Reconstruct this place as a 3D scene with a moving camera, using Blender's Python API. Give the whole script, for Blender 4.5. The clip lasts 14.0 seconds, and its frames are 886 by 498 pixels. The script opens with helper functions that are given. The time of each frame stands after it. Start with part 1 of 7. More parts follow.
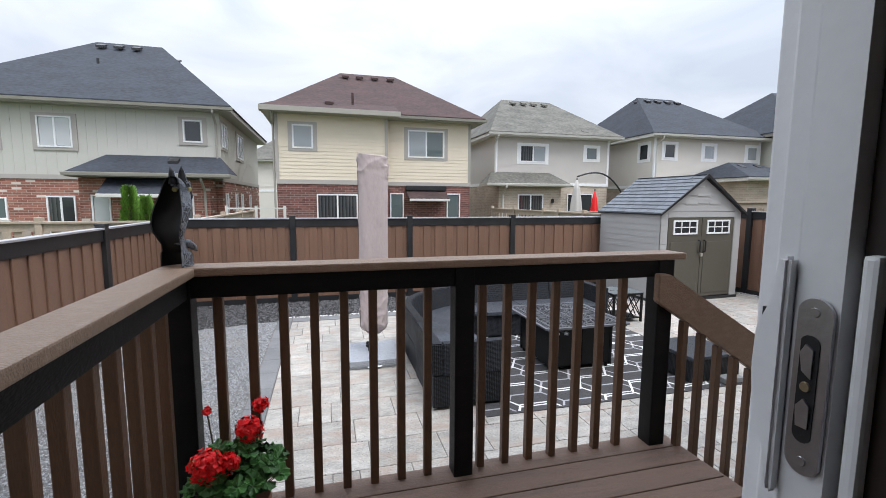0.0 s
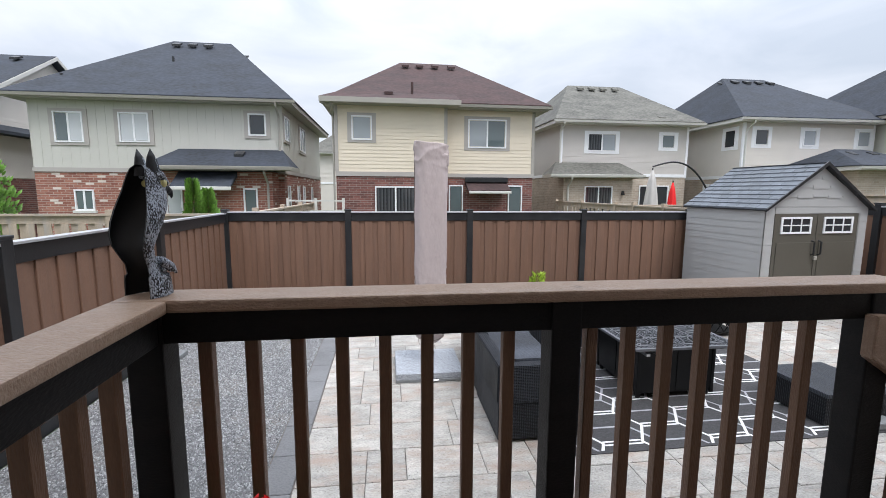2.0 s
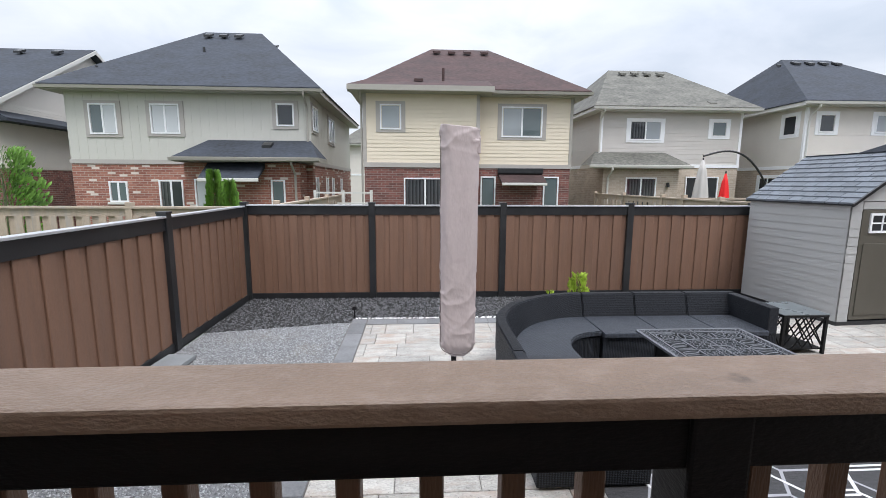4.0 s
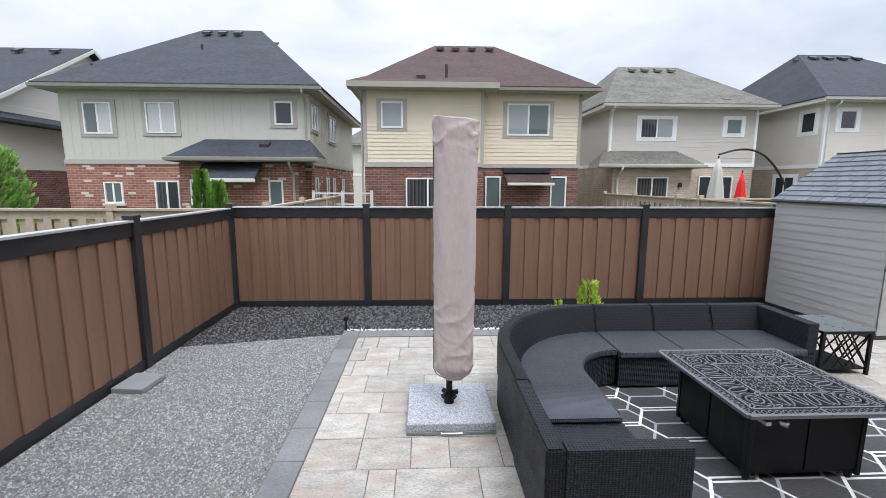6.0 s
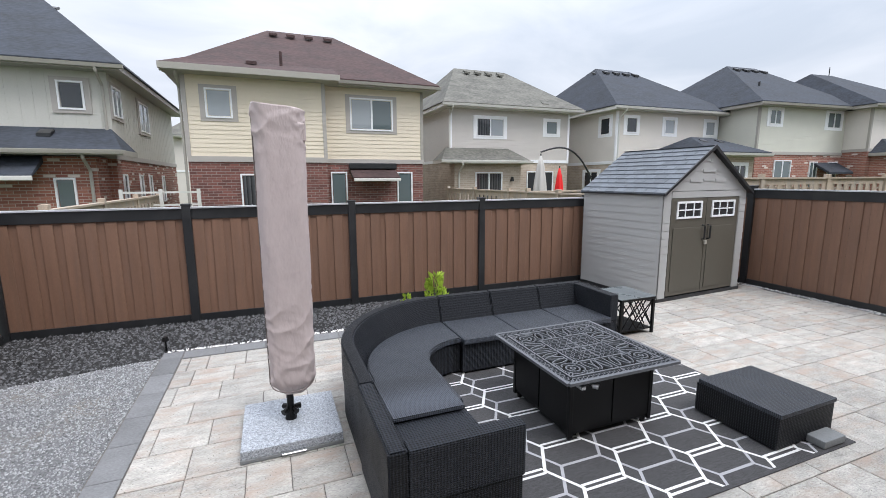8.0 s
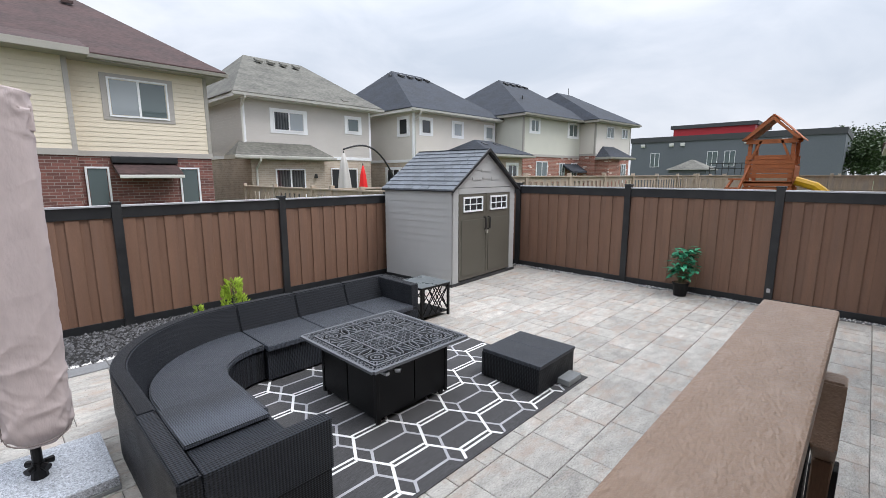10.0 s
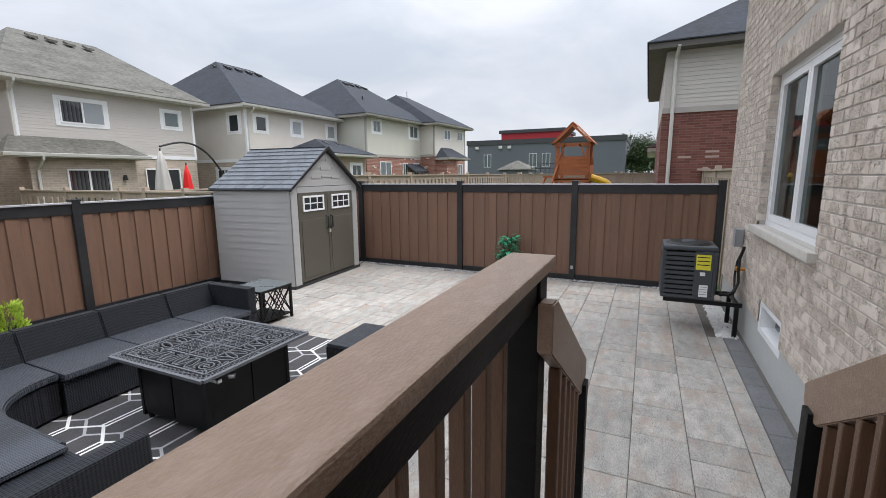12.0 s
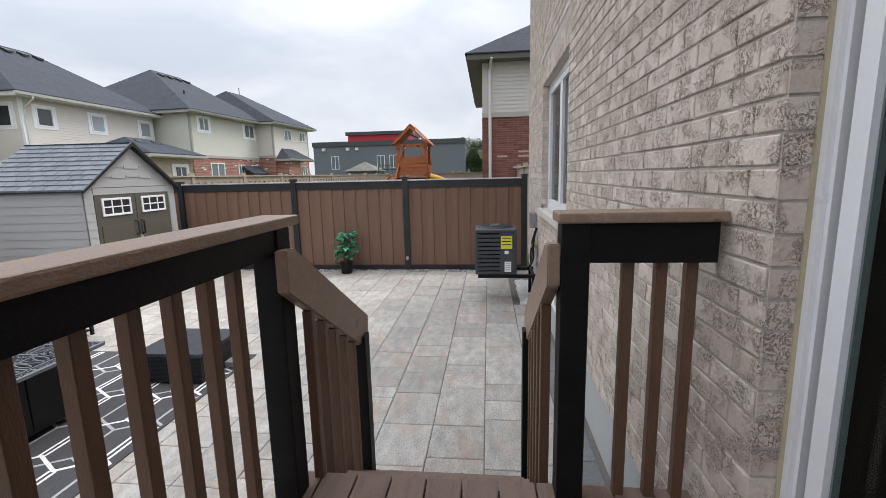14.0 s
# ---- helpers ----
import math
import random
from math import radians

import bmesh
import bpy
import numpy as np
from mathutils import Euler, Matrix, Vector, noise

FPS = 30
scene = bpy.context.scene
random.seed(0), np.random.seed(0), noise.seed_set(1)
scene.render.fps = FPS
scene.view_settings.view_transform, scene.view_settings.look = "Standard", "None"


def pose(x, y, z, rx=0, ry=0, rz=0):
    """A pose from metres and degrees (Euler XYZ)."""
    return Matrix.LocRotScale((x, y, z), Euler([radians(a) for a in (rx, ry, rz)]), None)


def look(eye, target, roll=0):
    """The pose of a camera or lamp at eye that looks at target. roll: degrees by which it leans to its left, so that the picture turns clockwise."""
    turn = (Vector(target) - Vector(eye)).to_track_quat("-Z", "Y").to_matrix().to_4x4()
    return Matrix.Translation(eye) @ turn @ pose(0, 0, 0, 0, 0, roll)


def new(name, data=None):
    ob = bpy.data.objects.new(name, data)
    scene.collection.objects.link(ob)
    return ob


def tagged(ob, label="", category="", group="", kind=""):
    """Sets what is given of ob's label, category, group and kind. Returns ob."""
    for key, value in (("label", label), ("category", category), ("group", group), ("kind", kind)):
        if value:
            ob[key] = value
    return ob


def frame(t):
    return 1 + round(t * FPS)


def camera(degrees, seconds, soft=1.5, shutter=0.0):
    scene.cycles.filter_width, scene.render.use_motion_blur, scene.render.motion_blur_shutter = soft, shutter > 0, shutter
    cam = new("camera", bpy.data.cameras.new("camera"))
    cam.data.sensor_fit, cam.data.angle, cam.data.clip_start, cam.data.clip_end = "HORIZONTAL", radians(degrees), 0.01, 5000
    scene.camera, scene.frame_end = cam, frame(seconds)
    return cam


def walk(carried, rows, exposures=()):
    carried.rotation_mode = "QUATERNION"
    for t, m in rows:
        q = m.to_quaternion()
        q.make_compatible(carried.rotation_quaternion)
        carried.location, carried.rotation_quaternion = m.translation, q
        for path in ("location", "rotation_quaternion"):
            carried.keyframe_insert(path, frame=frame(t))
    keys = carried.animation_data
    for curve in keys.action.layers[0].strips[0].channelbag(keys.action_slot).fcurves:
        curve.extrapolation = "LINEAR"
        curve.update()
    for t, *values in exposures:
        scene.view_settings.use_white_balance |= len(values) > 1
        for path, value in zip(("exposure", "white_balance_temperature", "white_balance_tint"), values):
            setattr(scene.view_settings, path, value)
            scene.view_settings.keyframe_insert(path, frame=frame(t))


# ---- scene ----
cam = camera(90.5, 14.0, 0.75)
PATH = [
    (0, (0.071, -0.101, 2.136), (0.582, 1.82, 1.914), 0.3),
    (0.5, (0.096, 0.114, 2.129), (0.539, 2.05, 1.895), 0.2),
    (1, (0.143, 0.308, 2.136), (0.518, 2.258, 1.893), 0.2),
    (1.5, (0.157, 0.429, 2.153), (0.46, 2.39, 1.903), 0.3),
    (2, (0.147, 0.583, 2.156), (0.402, 2.55, 1.896), 0.3),
    (2.5, (0.134, 0.737, 2.177), (0.354, 2.705, 1.901), 0.3),
    (3, (0.156, 0.858, 2.185), (0.338, 2.829, 1.901), 0.2),
    (3.5, (0.209, 1.052, 2.154), (0.35, 3.025, 1.857), 0.3),
    (5.8, (0.37, 1.79, 2.166), (0.454, 3.766, 1.869), 0.2),
    (6, (0.396, 1.818, 2.157), (0.48, 3.794, 1.86), 0.2),
    (6.5, (0.447, 1.889, 2.149), (0.563, 3.863, 1.847), 0.2),
    (7, (0.484, 1.934, 2.15), (0.756, 3.891, 1.839), -0.0),
    (7.5, (0.53, 1.955, 2.143), (1.025, 3.866, 1.826), -0.2),
    (8, (0.569, 1.939, 2.144), (1.289, 3.778, 1.829), -0.3),
    (8.5, (0.599, 1.899, 2.153), (1.528, 3.642, 1.837), -0.3),
    (9, (0.601, 1.867, 2.163), (1.719, 3.494, 1.843), -0.3),
    (9.2, (0.61, 1.85, 2.17), (1.79, 3.434, 1.845), -0.3),
    (11.3, (0.584, 1.701, 2.148), (2.298, 2.677, 1.819), -0.2),
    (11.5, (0.598, 1.677, 2.13), (2.342, 2.599, 1.799), -0.4),
    (12, (0.556, 1.572, 2.111), (2.347, 2.398, 1.779), -0.5),
    (12.5, (0.494, 1.46, 2.08), (2.31, 2.234, 1.755), -0.4),
    (13, (0.452, 1.36, 2.046), (2.298, 2.058, 1.719), -0.6),
    (13.5, (0.418, 1.248, 2.017), (2.319, 1.776, 1.69), -0.9),
    (14, (0.358, 1.112, 1.994), (2.319, 1.319, 1.663), -1.3),
]
walk(cam, [(t, look(eye, target, roll)) for t, eye, target, roll in PATH], exposures=((0.0, 0.36, 6300, 13), (9.2, 0.34, 6350, 13), (11.5, 0.22, 6450, 13), (14.0, 0.34, 6500, 13)))

# ---------------------------------------------------------------- light
SUN_DIR = (0.25, -0.42, 0.87)
world = bpy.data.worlds.new("overcast_sky")
scene.world = world
world.use_nodes = True
wn, wl = world.node_tree.nodes, world.node_tree.links
wn.clear()
w_out = wn.new("ShaderNodeOutputWorld")
w_sky = wn.new("ShaderNodeTexSky")
w_sky.sky_type, w_sky.sun_disc = "NISHITA", False
w_sky.sun_elevation, w_sky.sun_rotation = radians(60.5), radians(149)
w_bg = wn.new("ShaderNodeBackground")
w_bg.inputs["Strength"].default_value = 0.10
wl.new(w_sky.outputs[0], w_bg.inputs[0])
w_co = wn.new("ShaderNodeTexCoord")
w_map = wn.new("ShaderNodeMapping")
w_map.inputs["Scale"].default_value = (1.0, 1.0, 2.6)
wl.new(w_co.outputs["Generated"], w_map.inputs[0])
w_noise = wn.new("ShaderNodeTexNoise")
w_noise.inputs["Scale"].default_value, w_noise.inputs["Detail"].default_value = 2.6, 6.0
w_noise.inputs["Roughness"].default_value, w_noise.inputs["Distortion"].default_value = 0.52, 0.5
wl.new(w_map.outputs[0], w_noise.inputs["Vector"])
w_ramp = wn.new("ShaderNodeValToRGB")
w_ramp.color_ramp.elements[0].position, w_ramp.color_ramp.elements[0].color = 0.30, (0.66, 0.735, 0.82, 1)
w_ramp.color_ramp.elements[1].position, w_ramp.color_ramp.elements[1].color = 0.60, (0.92, 0.965, 1.02, 1)
wl.new(w_noise.outputs["Fac"], w_ramp.inputs[0])
w_cloud = wn.new("ShaderNodeBackground")
w_cloud.inputs["Strength"].default_value = 1.0
w_sep = wn.new("ShaderNodeSeparateXYZ")
wl.new(w_co.outputs["Generated"], w_sep.inputs[0])
w_sq = wn.new("ShaderNodeMath")
w_sq.operation = "MULTIPLY"
wl.new(w_sep.outputs[2], w_sq.inputs[0])
wl.new(w_sep.outputs[2], w_sq.inputs[1])
w_grad = wn.new("ShaderNodeMath")
w_grad.operation = "MULTIPLY_ADD"
wl.new(w_sq.outputs[0], w_grad.inputs[0])
w_grad.inputs[1].default_value, w_grad.inputs[2].default_value = 1.75, 0.74
w_mul = wn.new("ShaderNodeVectorMath")
w_mul.operation = "SCALE"
wl.new(w_ramp.outputs[0], w_mul.inputs[0])
wl.new(w_grad.outputs[0], w_mul.inputs["Scale"])
wl.new(w_mul.outputs[0], w_cloud.inputs[0])
w_mix = wn.new("ShaderNodeMixShader")
w_mix.inputs[0].default_value = 0.93
wl.new(w_bg.outputs[0], w_mix.inputs[1])
wl.new(w_cloud.outputs[0], w_mix.inputs[2])
wl.new(w_mix.outputs[0], w_out.inputs[0])
sun_data = bpy.data.lights.new("sun", "SUN")
sun_data.energy, sun_data.angle, sun_data.color = 1.7, radians(25), (1.0, 0.985, 0.96)
sun = new("sun", sun_data)
sun.matrix_world = look(Vector(SUN_DIR) * 30, (0, 0, 0))


# ---------------------------------------------------------------- materials
def mat(name, col, rough=0.6, var=0.12, scale=6.0, fine=60.0, bump=0.15, metal=0.0, piece=0.0, stretch=(1, 1, 1), spec=0.5, dirt=None, dirt_amt=0.0, dirt_scale=2.0, space="Object", spots=None):
    """Procedural surface: broad and fine variation, grain relief, optional stains and per-piece shift."""
    m = bpy.data.materials.new(name)
    m.use_nodes = True
    n, l = m.node_tree.nodes, m.node_tree.links
    b = n["Principled BSDF"]
    b.inputs["Roughness"].default_value, b.inputs["Metallic"].default_value = rough, metal
    b.inputs["Specular IOR Level"].default_value = spec
    co = n.new("ShaderNodeTexCoord")
    mp = n.new("ShaderNodeMapping")
    mp.inputs["Scale"].default_value = stretch
    l.new(co.outputs[space], mp.inputs[0])
    n1, n2 = n.new("ShaderNodeTexNoise"), n.new("ShaderNodeTexNoise")
    n1.inputs["Scale"].default_value, n1.inputs["Detail"].default_value = scale, 5
    n2.inputs["Scale"].default_value, n2.inputs["Detail"].default_value = fine, 4
    off = n.new("ShaderNodeVectorMath")
    off.operation = "ADD"
    info = n.new("ShaderNodeObjectInfo")
    mulr = n.new("ShaderNodeMath")
    mulr.operation = "MULTIPLY"
    mulr.inputs[1].default_value = 37.0 if piece else 0.0
    l.new(info.outputs["Random"], mulr.inputs[0])
    l.new(mp.outputs[0], off.inputs[0])
    l.new(mulr.outputs[0], off.inputs[1])
    for k in (n1, n2):
        l.new(off.outputs[0], k.inputs["Vector"])
    add = n.new("ShaderNodeMath")
    add.operation = "MULTIPLY_ADD"
    l.new(n2.outputs["Fac"], add.inputs[0])
    add.inputs[1].default_value = 0.5
    half = n.new("ShaderNodeMath")
    half.operation = "MULTIPLY"
    half.inputs[1].default_value = 0.5
    l.new(n1.outputs["Fac"], half.inputs[0])
    l.new(half.outputs[0], add.inputs[2])
    rng = n.new("ShaderNodeMapRange")
    rng.inputs["From Min"].default_value, rng.inputs["From Max"].default_value = 0.3, 0.7
    rng.inputs["To Min"].default_value, rng.inputs["To Max"].default_value = 1 - var, 1 + var
    l.new(add.outputs[0], rng.inputs["Value"])
    val = rng.outputs[0]
    if piece:
        pr = n.new("ShaderNodeMapRange")
        pr.inputs["To Min"].default_value, pr.inputs["To Max"].default_value = 1 - piece, 1 + piece
        l.new(info.outputs["Random"], pr.inputs["Value"])
        mm = n.new("ShaderNodeMath")
        mm.operation = "MULTIPLY"
        l.new(val, mm.inputs[0])
        l.new(pr.outputs[0], mm.inputs[1])
        val = mm.outputs[0]
    mul = n.new("ShaderNodeVectorMath")
    mul.operation = "SCALE"
    mul.inputs[0].default_value = col
    l.new(val, mul.inputs["Scale"])
    out = mul.outputs[0]
    if dirt:
        n3 = n.new("ShaderNodeTexNoise")
        n3.inputs["Scale"].default_value, n3.inputs["Detail"].default_value = dirt_scale, 7
        n3.inputs["Roughness"].default_value = 0.65
        l.new(off.outputs[0], n3.inputs["Vector"])
        r3 = n.new("ShaderNodeMapRange")
        r3.inputs["From Min"].default_value, r3.inputs["From Max"].default_value = 0.48, 0.68
        r3.inputs["To Max"].default_value = dirt_amt
        l.new(n3.outputs["Fac"], r3.inputs["Value"])
        mx = n.new("ShaderNodeMix")
        mx.data_type = "RGBA"
        l.new(r3.outputs[0], mx.inputs["Factor"])
        l.new(out, mx.inputs["A"])
        mx.inputs["B"].default_value = (*dirt, 1)
        out = mx.outputs["Result"]
    if spots:
        vo = n.new("ShaderNodeTexVoronoi")
        vo.inputs["Scale"].default_value = spots[0]
        wob = n.new("ShaderNodeVectorMath")
        wob.operation = "ADD"
        l.new(co.outputs[space], wob.inputs[0])
        nw = n.new("ShaderNodeTexNoise")
        nw.inputs["Scale"].default_value = 40
        l.new(co.outputs[space], nw.inputs["Vector"])
        ns = n.new("ShaderNodeVectorMath")
        ns.operation = "SCALE"
        ns.inputs["Scale"].default_value = 0.03
        l.new(nw.outputs["Color"], ns.inputs[0])
        l.new(ns.outputs[0], wob.inputs[1])
        l.new(wob.outputs[0], vo.inputs["Vector"])
        vr = n.new("ShaderNodeMapRange")
        vr.inputs["From Min"].default_value, vr.inputs["From Max"].default_value = spots[1], spots[1] * 0.5
        vr.inputs["To Max"].default_value = spots[3]
        l.new(vo.outputs["Distance"], vr.inputs["Value"])
        ms = n.new("ShaderNodeMix")
        ms.data_type = "RGBA"
        l.new(vr.outputs[0], ms.inputs["Factor"])
        l.new(out, ms.inputs["A"])
        ms.inputs["B"].default_value = (*spots[2], 1)
        out = ms.outputs["Result"]
    l.new(out, b.inputs["Base Color"])
    rr = n.new("ShaderNodeMapRange")
    rr.inputs["To Min"].default_value, rr.inputs["To Max"].default_value = max(rough - 0.12, 0.02), min(rough + 0.12, 1)
    l.new(n1.outputs["Fac"], rr.inputs["Value"])
    l.new(rr.outputs[0], b.inputs["Roughness"])
    bp = n.new("ShaderNodeBump")
    bp.inputs["Strength"].default_value, bp.inputs["Distance"].default_value = bump, 0.01
    l.new(n2.outputs["Fac"], bp.inputs["Height"])
    l.new(bp.outputs[0], b.inputs["Normal"])
    return m


def glass(name, tint=(0.02, 0.025, 0.03)):
    """Dark window pane: a glossy coat over a dim interior."""
    m = bpy.data.materials.new(name)
    m.use_nodes = True
    b = m.node_tree.nodes["Principled BSDF"]
    b.inputs["Base Color"].default_value = (*tint, 1)
    b.inputs["Roughness"].default_value, b.inputs["Specular IOR Level"].default_value = 0.04, 0.8
    return m


def striped(name, dark, pale, axis, pitch):
    """Window pane with hanging blinds (axis X) or shutters (axis Z) close behind the glass."""
    m = glass(name)
    n, l = m.node_tree.nodes, m.node_tree.links
    co, w, mx = n.new("ShaderNodeTexCoord"), n.new("ShaderNodeTexWave"), n.new("ShaderNodeMix")
    w.bands_direction, w.wave_profile = axis, "SAW"
    w.inputs["Scale"].default_value = 0.314 / pitch
    mx.data_type = "RGBA"
    l.new(co.outputs["Object"], w.inputs["Vector"])
    l.new(w.outputs["Fac"], mx.inputs["Factor"])
    mx.inputs["A"].default_value, mx.inputs["B"].default_value = (*dark, 1), (*pale, 1)
    l.new(mx.outputs["Result"], n["Principled BSDF"].inputs["Base Color"])
    return m


def island(m, amount, shift=None):
    """Varies the colour of joined pieces one by one."""
    n, l = m.node_tree.nodes, m.node_tree.links
    b = n["Principled BSDF"]
    src = b.inputs["Base Color"].links[0].from_socket
    g = n.new("ShaderNodeNewGeometry")
    pr = n.new("ShaderNodeMapRange")
    pr.inputs["To Min"].default_value, pr.inputs["To Max"].default_value = 1 - amount, 1 + amount
    l.new(g.outputs["Random Per Island"], pr.inputs["Value"])
    sc = n.new("ShaderNodeVectorMath")
    sc.operation = "SCALE"
    l.new(src, sc.inputs[0])
    l.new(pr.outputs[0], sc.inputs["Scale"])
    out = sc.outputs[0]
    if shift:
        st = n.new("ShaderNodeMath")
        st.operation = "GREATER_THAN"
        st.inputs[1].default_value = shift[1]
        l.new(g.outputs["Random Per Island"], st.inputs[0])
        mx = n.new("ShaderNodeMix")
        mx.data_type = "RGBA"
        l.new(st.outputs[0], mx.inputs["Factor"])
        l.new(out, mx.inputs["A"])
        mx.inputs["B"].default_value = (*shift[0], 1)
        out = mx.outputs["Result"]
    l.new(out, b.inputs["Base Color"])
    return m


M_BOARD = mat("fence_board", (0.196, 0.108, 0.070), 0.6, 0.20, 2.5, 50, 0.3, piece=0.06, stretch=(6, 6, 0.5), dirt=(0.15, 0.10, 0.08), dirt_amt=0.3)
M_TRIM = mat("charcoal_trim", (0.020, 0.021, 0.023), 0.36, 0.2, 4, 80, 0.12, spec=0.5, dirt=(0.06, 0.058, 0.055), dirt_amt=0.25)
# Much paler than the charcoal rail that it lies on.
M_CAPSTRIP = mat("pale_cap", (0.62, 0.63, 0.65), 0.38, 0.08, 4, 80, 0.02, metal=0.6)
M_BLACKWOOD = mat("black_stain", (0.007, 0.007, 0.0075), 0.55, 0.3, 5, 70, 0.25, spec=0.2, stretch=(1, 1, 3), dirt=(0.025, 0.022, 0.02), dirt_amt=0.3)
M_CAP = mat("brown_stain_cap", (0.275, 0.184, 0.126), 0.42, 0.14, 4, 90, 0.4, stretch=(1, 2, 2), dirt=(0.40, 0.295, 0.23), dirt_amt=0.42, dirt_scale=16, spots=(4.2, 0.125, (0.075, 0.044, 0.028), 0.85))
M_BALUSTER = mat("brown_stain_baluster", (0.138, 0.075, 0.043), 0.5, 0.26, 5, 60, 0.3, stretch=(5, 5, 0.7), dirt=(0.17, 0.10, 0.062), dirt_amt=0.3)
M_DECK = mat("deck_board_stain", (0.185, 0.118, 0.086), 0.5, 0.2, 3, 70, 0.4, stretch=(0.6, 6, 6), piece=0.12, dirt=(0.09, 0.06, 0.048), dirt_amt=0.5, dirt_scale=4)
M_PAVER = mat("tan_grey_paver", (0.405, 0.388, 0.355), 0.75, 0.42, 5.0, 45, 0.9, piece=0.14, stretch=(1, 2.2, 1), dirt=(0.39, 0.30, 0.24), dirt_amt=0.8, dirt_scale=2.4, space="Object", spots=(34, 0.17, (0.13, 0.115, 0.10), 0.9))
M_BORDER = mat("charcoal_paver", (0.17, 0.172, 0.176), 0.7, 0.26, 4, 50, 0.5, piece=0.14)
M_JOINT = mat("joint_sand", (0.15, 0.135, 0.12), 0.9, 0.3, 20, 90, 0.4)
M_GRAVEL = island(mat("grey_gravel", (0.285, 0.29, 0.295), 0.85, 0.2, 8, 60, 0.3), 0.62)
M_GRAVELBED = mat("gravel_bed", (0.16, 0.162, 0.166), 0.9, 0.5, 40, 140, 0.9, dirt=(0.26, 0.225, 0.17), dirt_amt=0.5, dirt_scale=1.2)
M_MULCH = island(mat("dark_stone_chip", (0.075, 0.075, 0.079), 0.5, 0.3, 8, 60, 0.3), 0.95)
M_MULCHBED = mat("dark_bed", (0.016, 0.016, 0.016), 0.9, 0.4, 30, 120, 0.8)
M_WHITESTONE = island(mat("white_pebble", (0.72, 0.71, 0.69), 0.6, 0.1, 8, 60, 0.2), 0.15)
M_GRASS = mat("lawn", (0.06, 0.09, 0.03), 0.95, 0.35, 0.5, 40, 0.6, dirt=(0.12, 0.11, 0.06), dirt_amt=0.5, dirt_scale=0.3)
M_CONCRETE = mat("parged_concrete", (0.48, 0.49, 0.48), 0.85, 0.1, 2, 50, 0.3, dirt=(0.36, 0.36, 0.35), dirt_amt=0.4)
M_WHITE = mat("white_vinyl", (0.85, 0.86, 0.87), 0.32, 0.03, 3, 60, 0.04)
M_GLASS = glass("window_pane", (0.03, 0.035, 0.04))
M_GLASSPALE = glass("curtained_pane", (0.33, 0.36, 0.38))
M_DRAPED = striped("draped_pane", (0.015, 0.017, 0.02), (0.10, 0.105, 0.11), "X", 0.13)
M_LOUVRE = striped("shuttered_pane", (0.10, 0.11, 0.12), (0.50, 0.52, 0.53), "Z", 0.11)
M_GLASSMID = glass("blind_pane", (0.12, 0.15, 0.155))
M_BLIND = glass("white_blind_pane", (0.55, 0.57, 0.58))
M_SAGEPALE = mat("pale_sage_siding", (0.60, 0.595, 0.52), 0.55, 0.05, 1.5, 30, 0.05)
M_MORTAR = mat("mortar", (0.50, 0.47, 0.43), 0.95, 0.12, 12, 150, 0.5)
M_SHINGLE_BLUE = mat("slate_blue_shingle", (0.033, 0.039, 0.051), 0.85, 0.6, 1.1, 7, 0.6, stretch=(1, 1, 2.5))
M_SHINGLE_BROWN = mat("brown_shingle", (0.062, 0.036, 0.034), 0.85, 0.6, 1.1, 7, 0.6, stretch=(1, 1, 2.5))
M_SHINGLE_GREY = mat("grey_shingle", (0.128, 0.125, 0.108), 0.85, 0.6, 1.1, 7, 0.6, stretch=(1, 1, 2.5))
M_FASCIA = mat("taupe_fascia", (0.36, 0.34, 0.30), 0.5, 0.08, 2, 30, 0.05)
M_FASCIADARK = mat("dark_taupe_fascia", (0.10, 0.092, 0.082), 0.5, 0.08, 2, 30, 0.05)
M_FASCIAW = mat("pale_fascia", (0.62, 0.61, 0.57), 0.5, 0.06, 2, 30, 0.05)
M_CREAM = mat("cream_siding", (0.73, 0.645, 0.51), 0.55, 0.05, 1.5, 30, 0.05)
M_SAGE = mat("sage_siding", (0.55, 0.54, 0.49), 0.6, 0.05, 1.5, 30, 0.05)
M_PALEGREY = mat("pale_grey_siding", (0.55, 0.52, 0.485), 0.55, 0.05, 1.5, 30, 0.05)
M_OFFWHITE = mat("off_white_siding", (0.67, 0.63, 0.575), 0.55, 0.05, 1.5, 30, 0.05)
M_TAUPETRIM = mat("taupe_window_trim", (0.42, 0.39, 0.36), 0.5, 0.05, 2, 30, 0.03)
M_WOOD = mat("pine_fence", (0.43, 0.35, 0.27), 0.7, 0.2, 3, 40, 0.3, stretch=(4, 4, 0.6), dirt=(0.34, 0.315, 0.29), dirt_amt=0.8, dirt_scale=1.2)


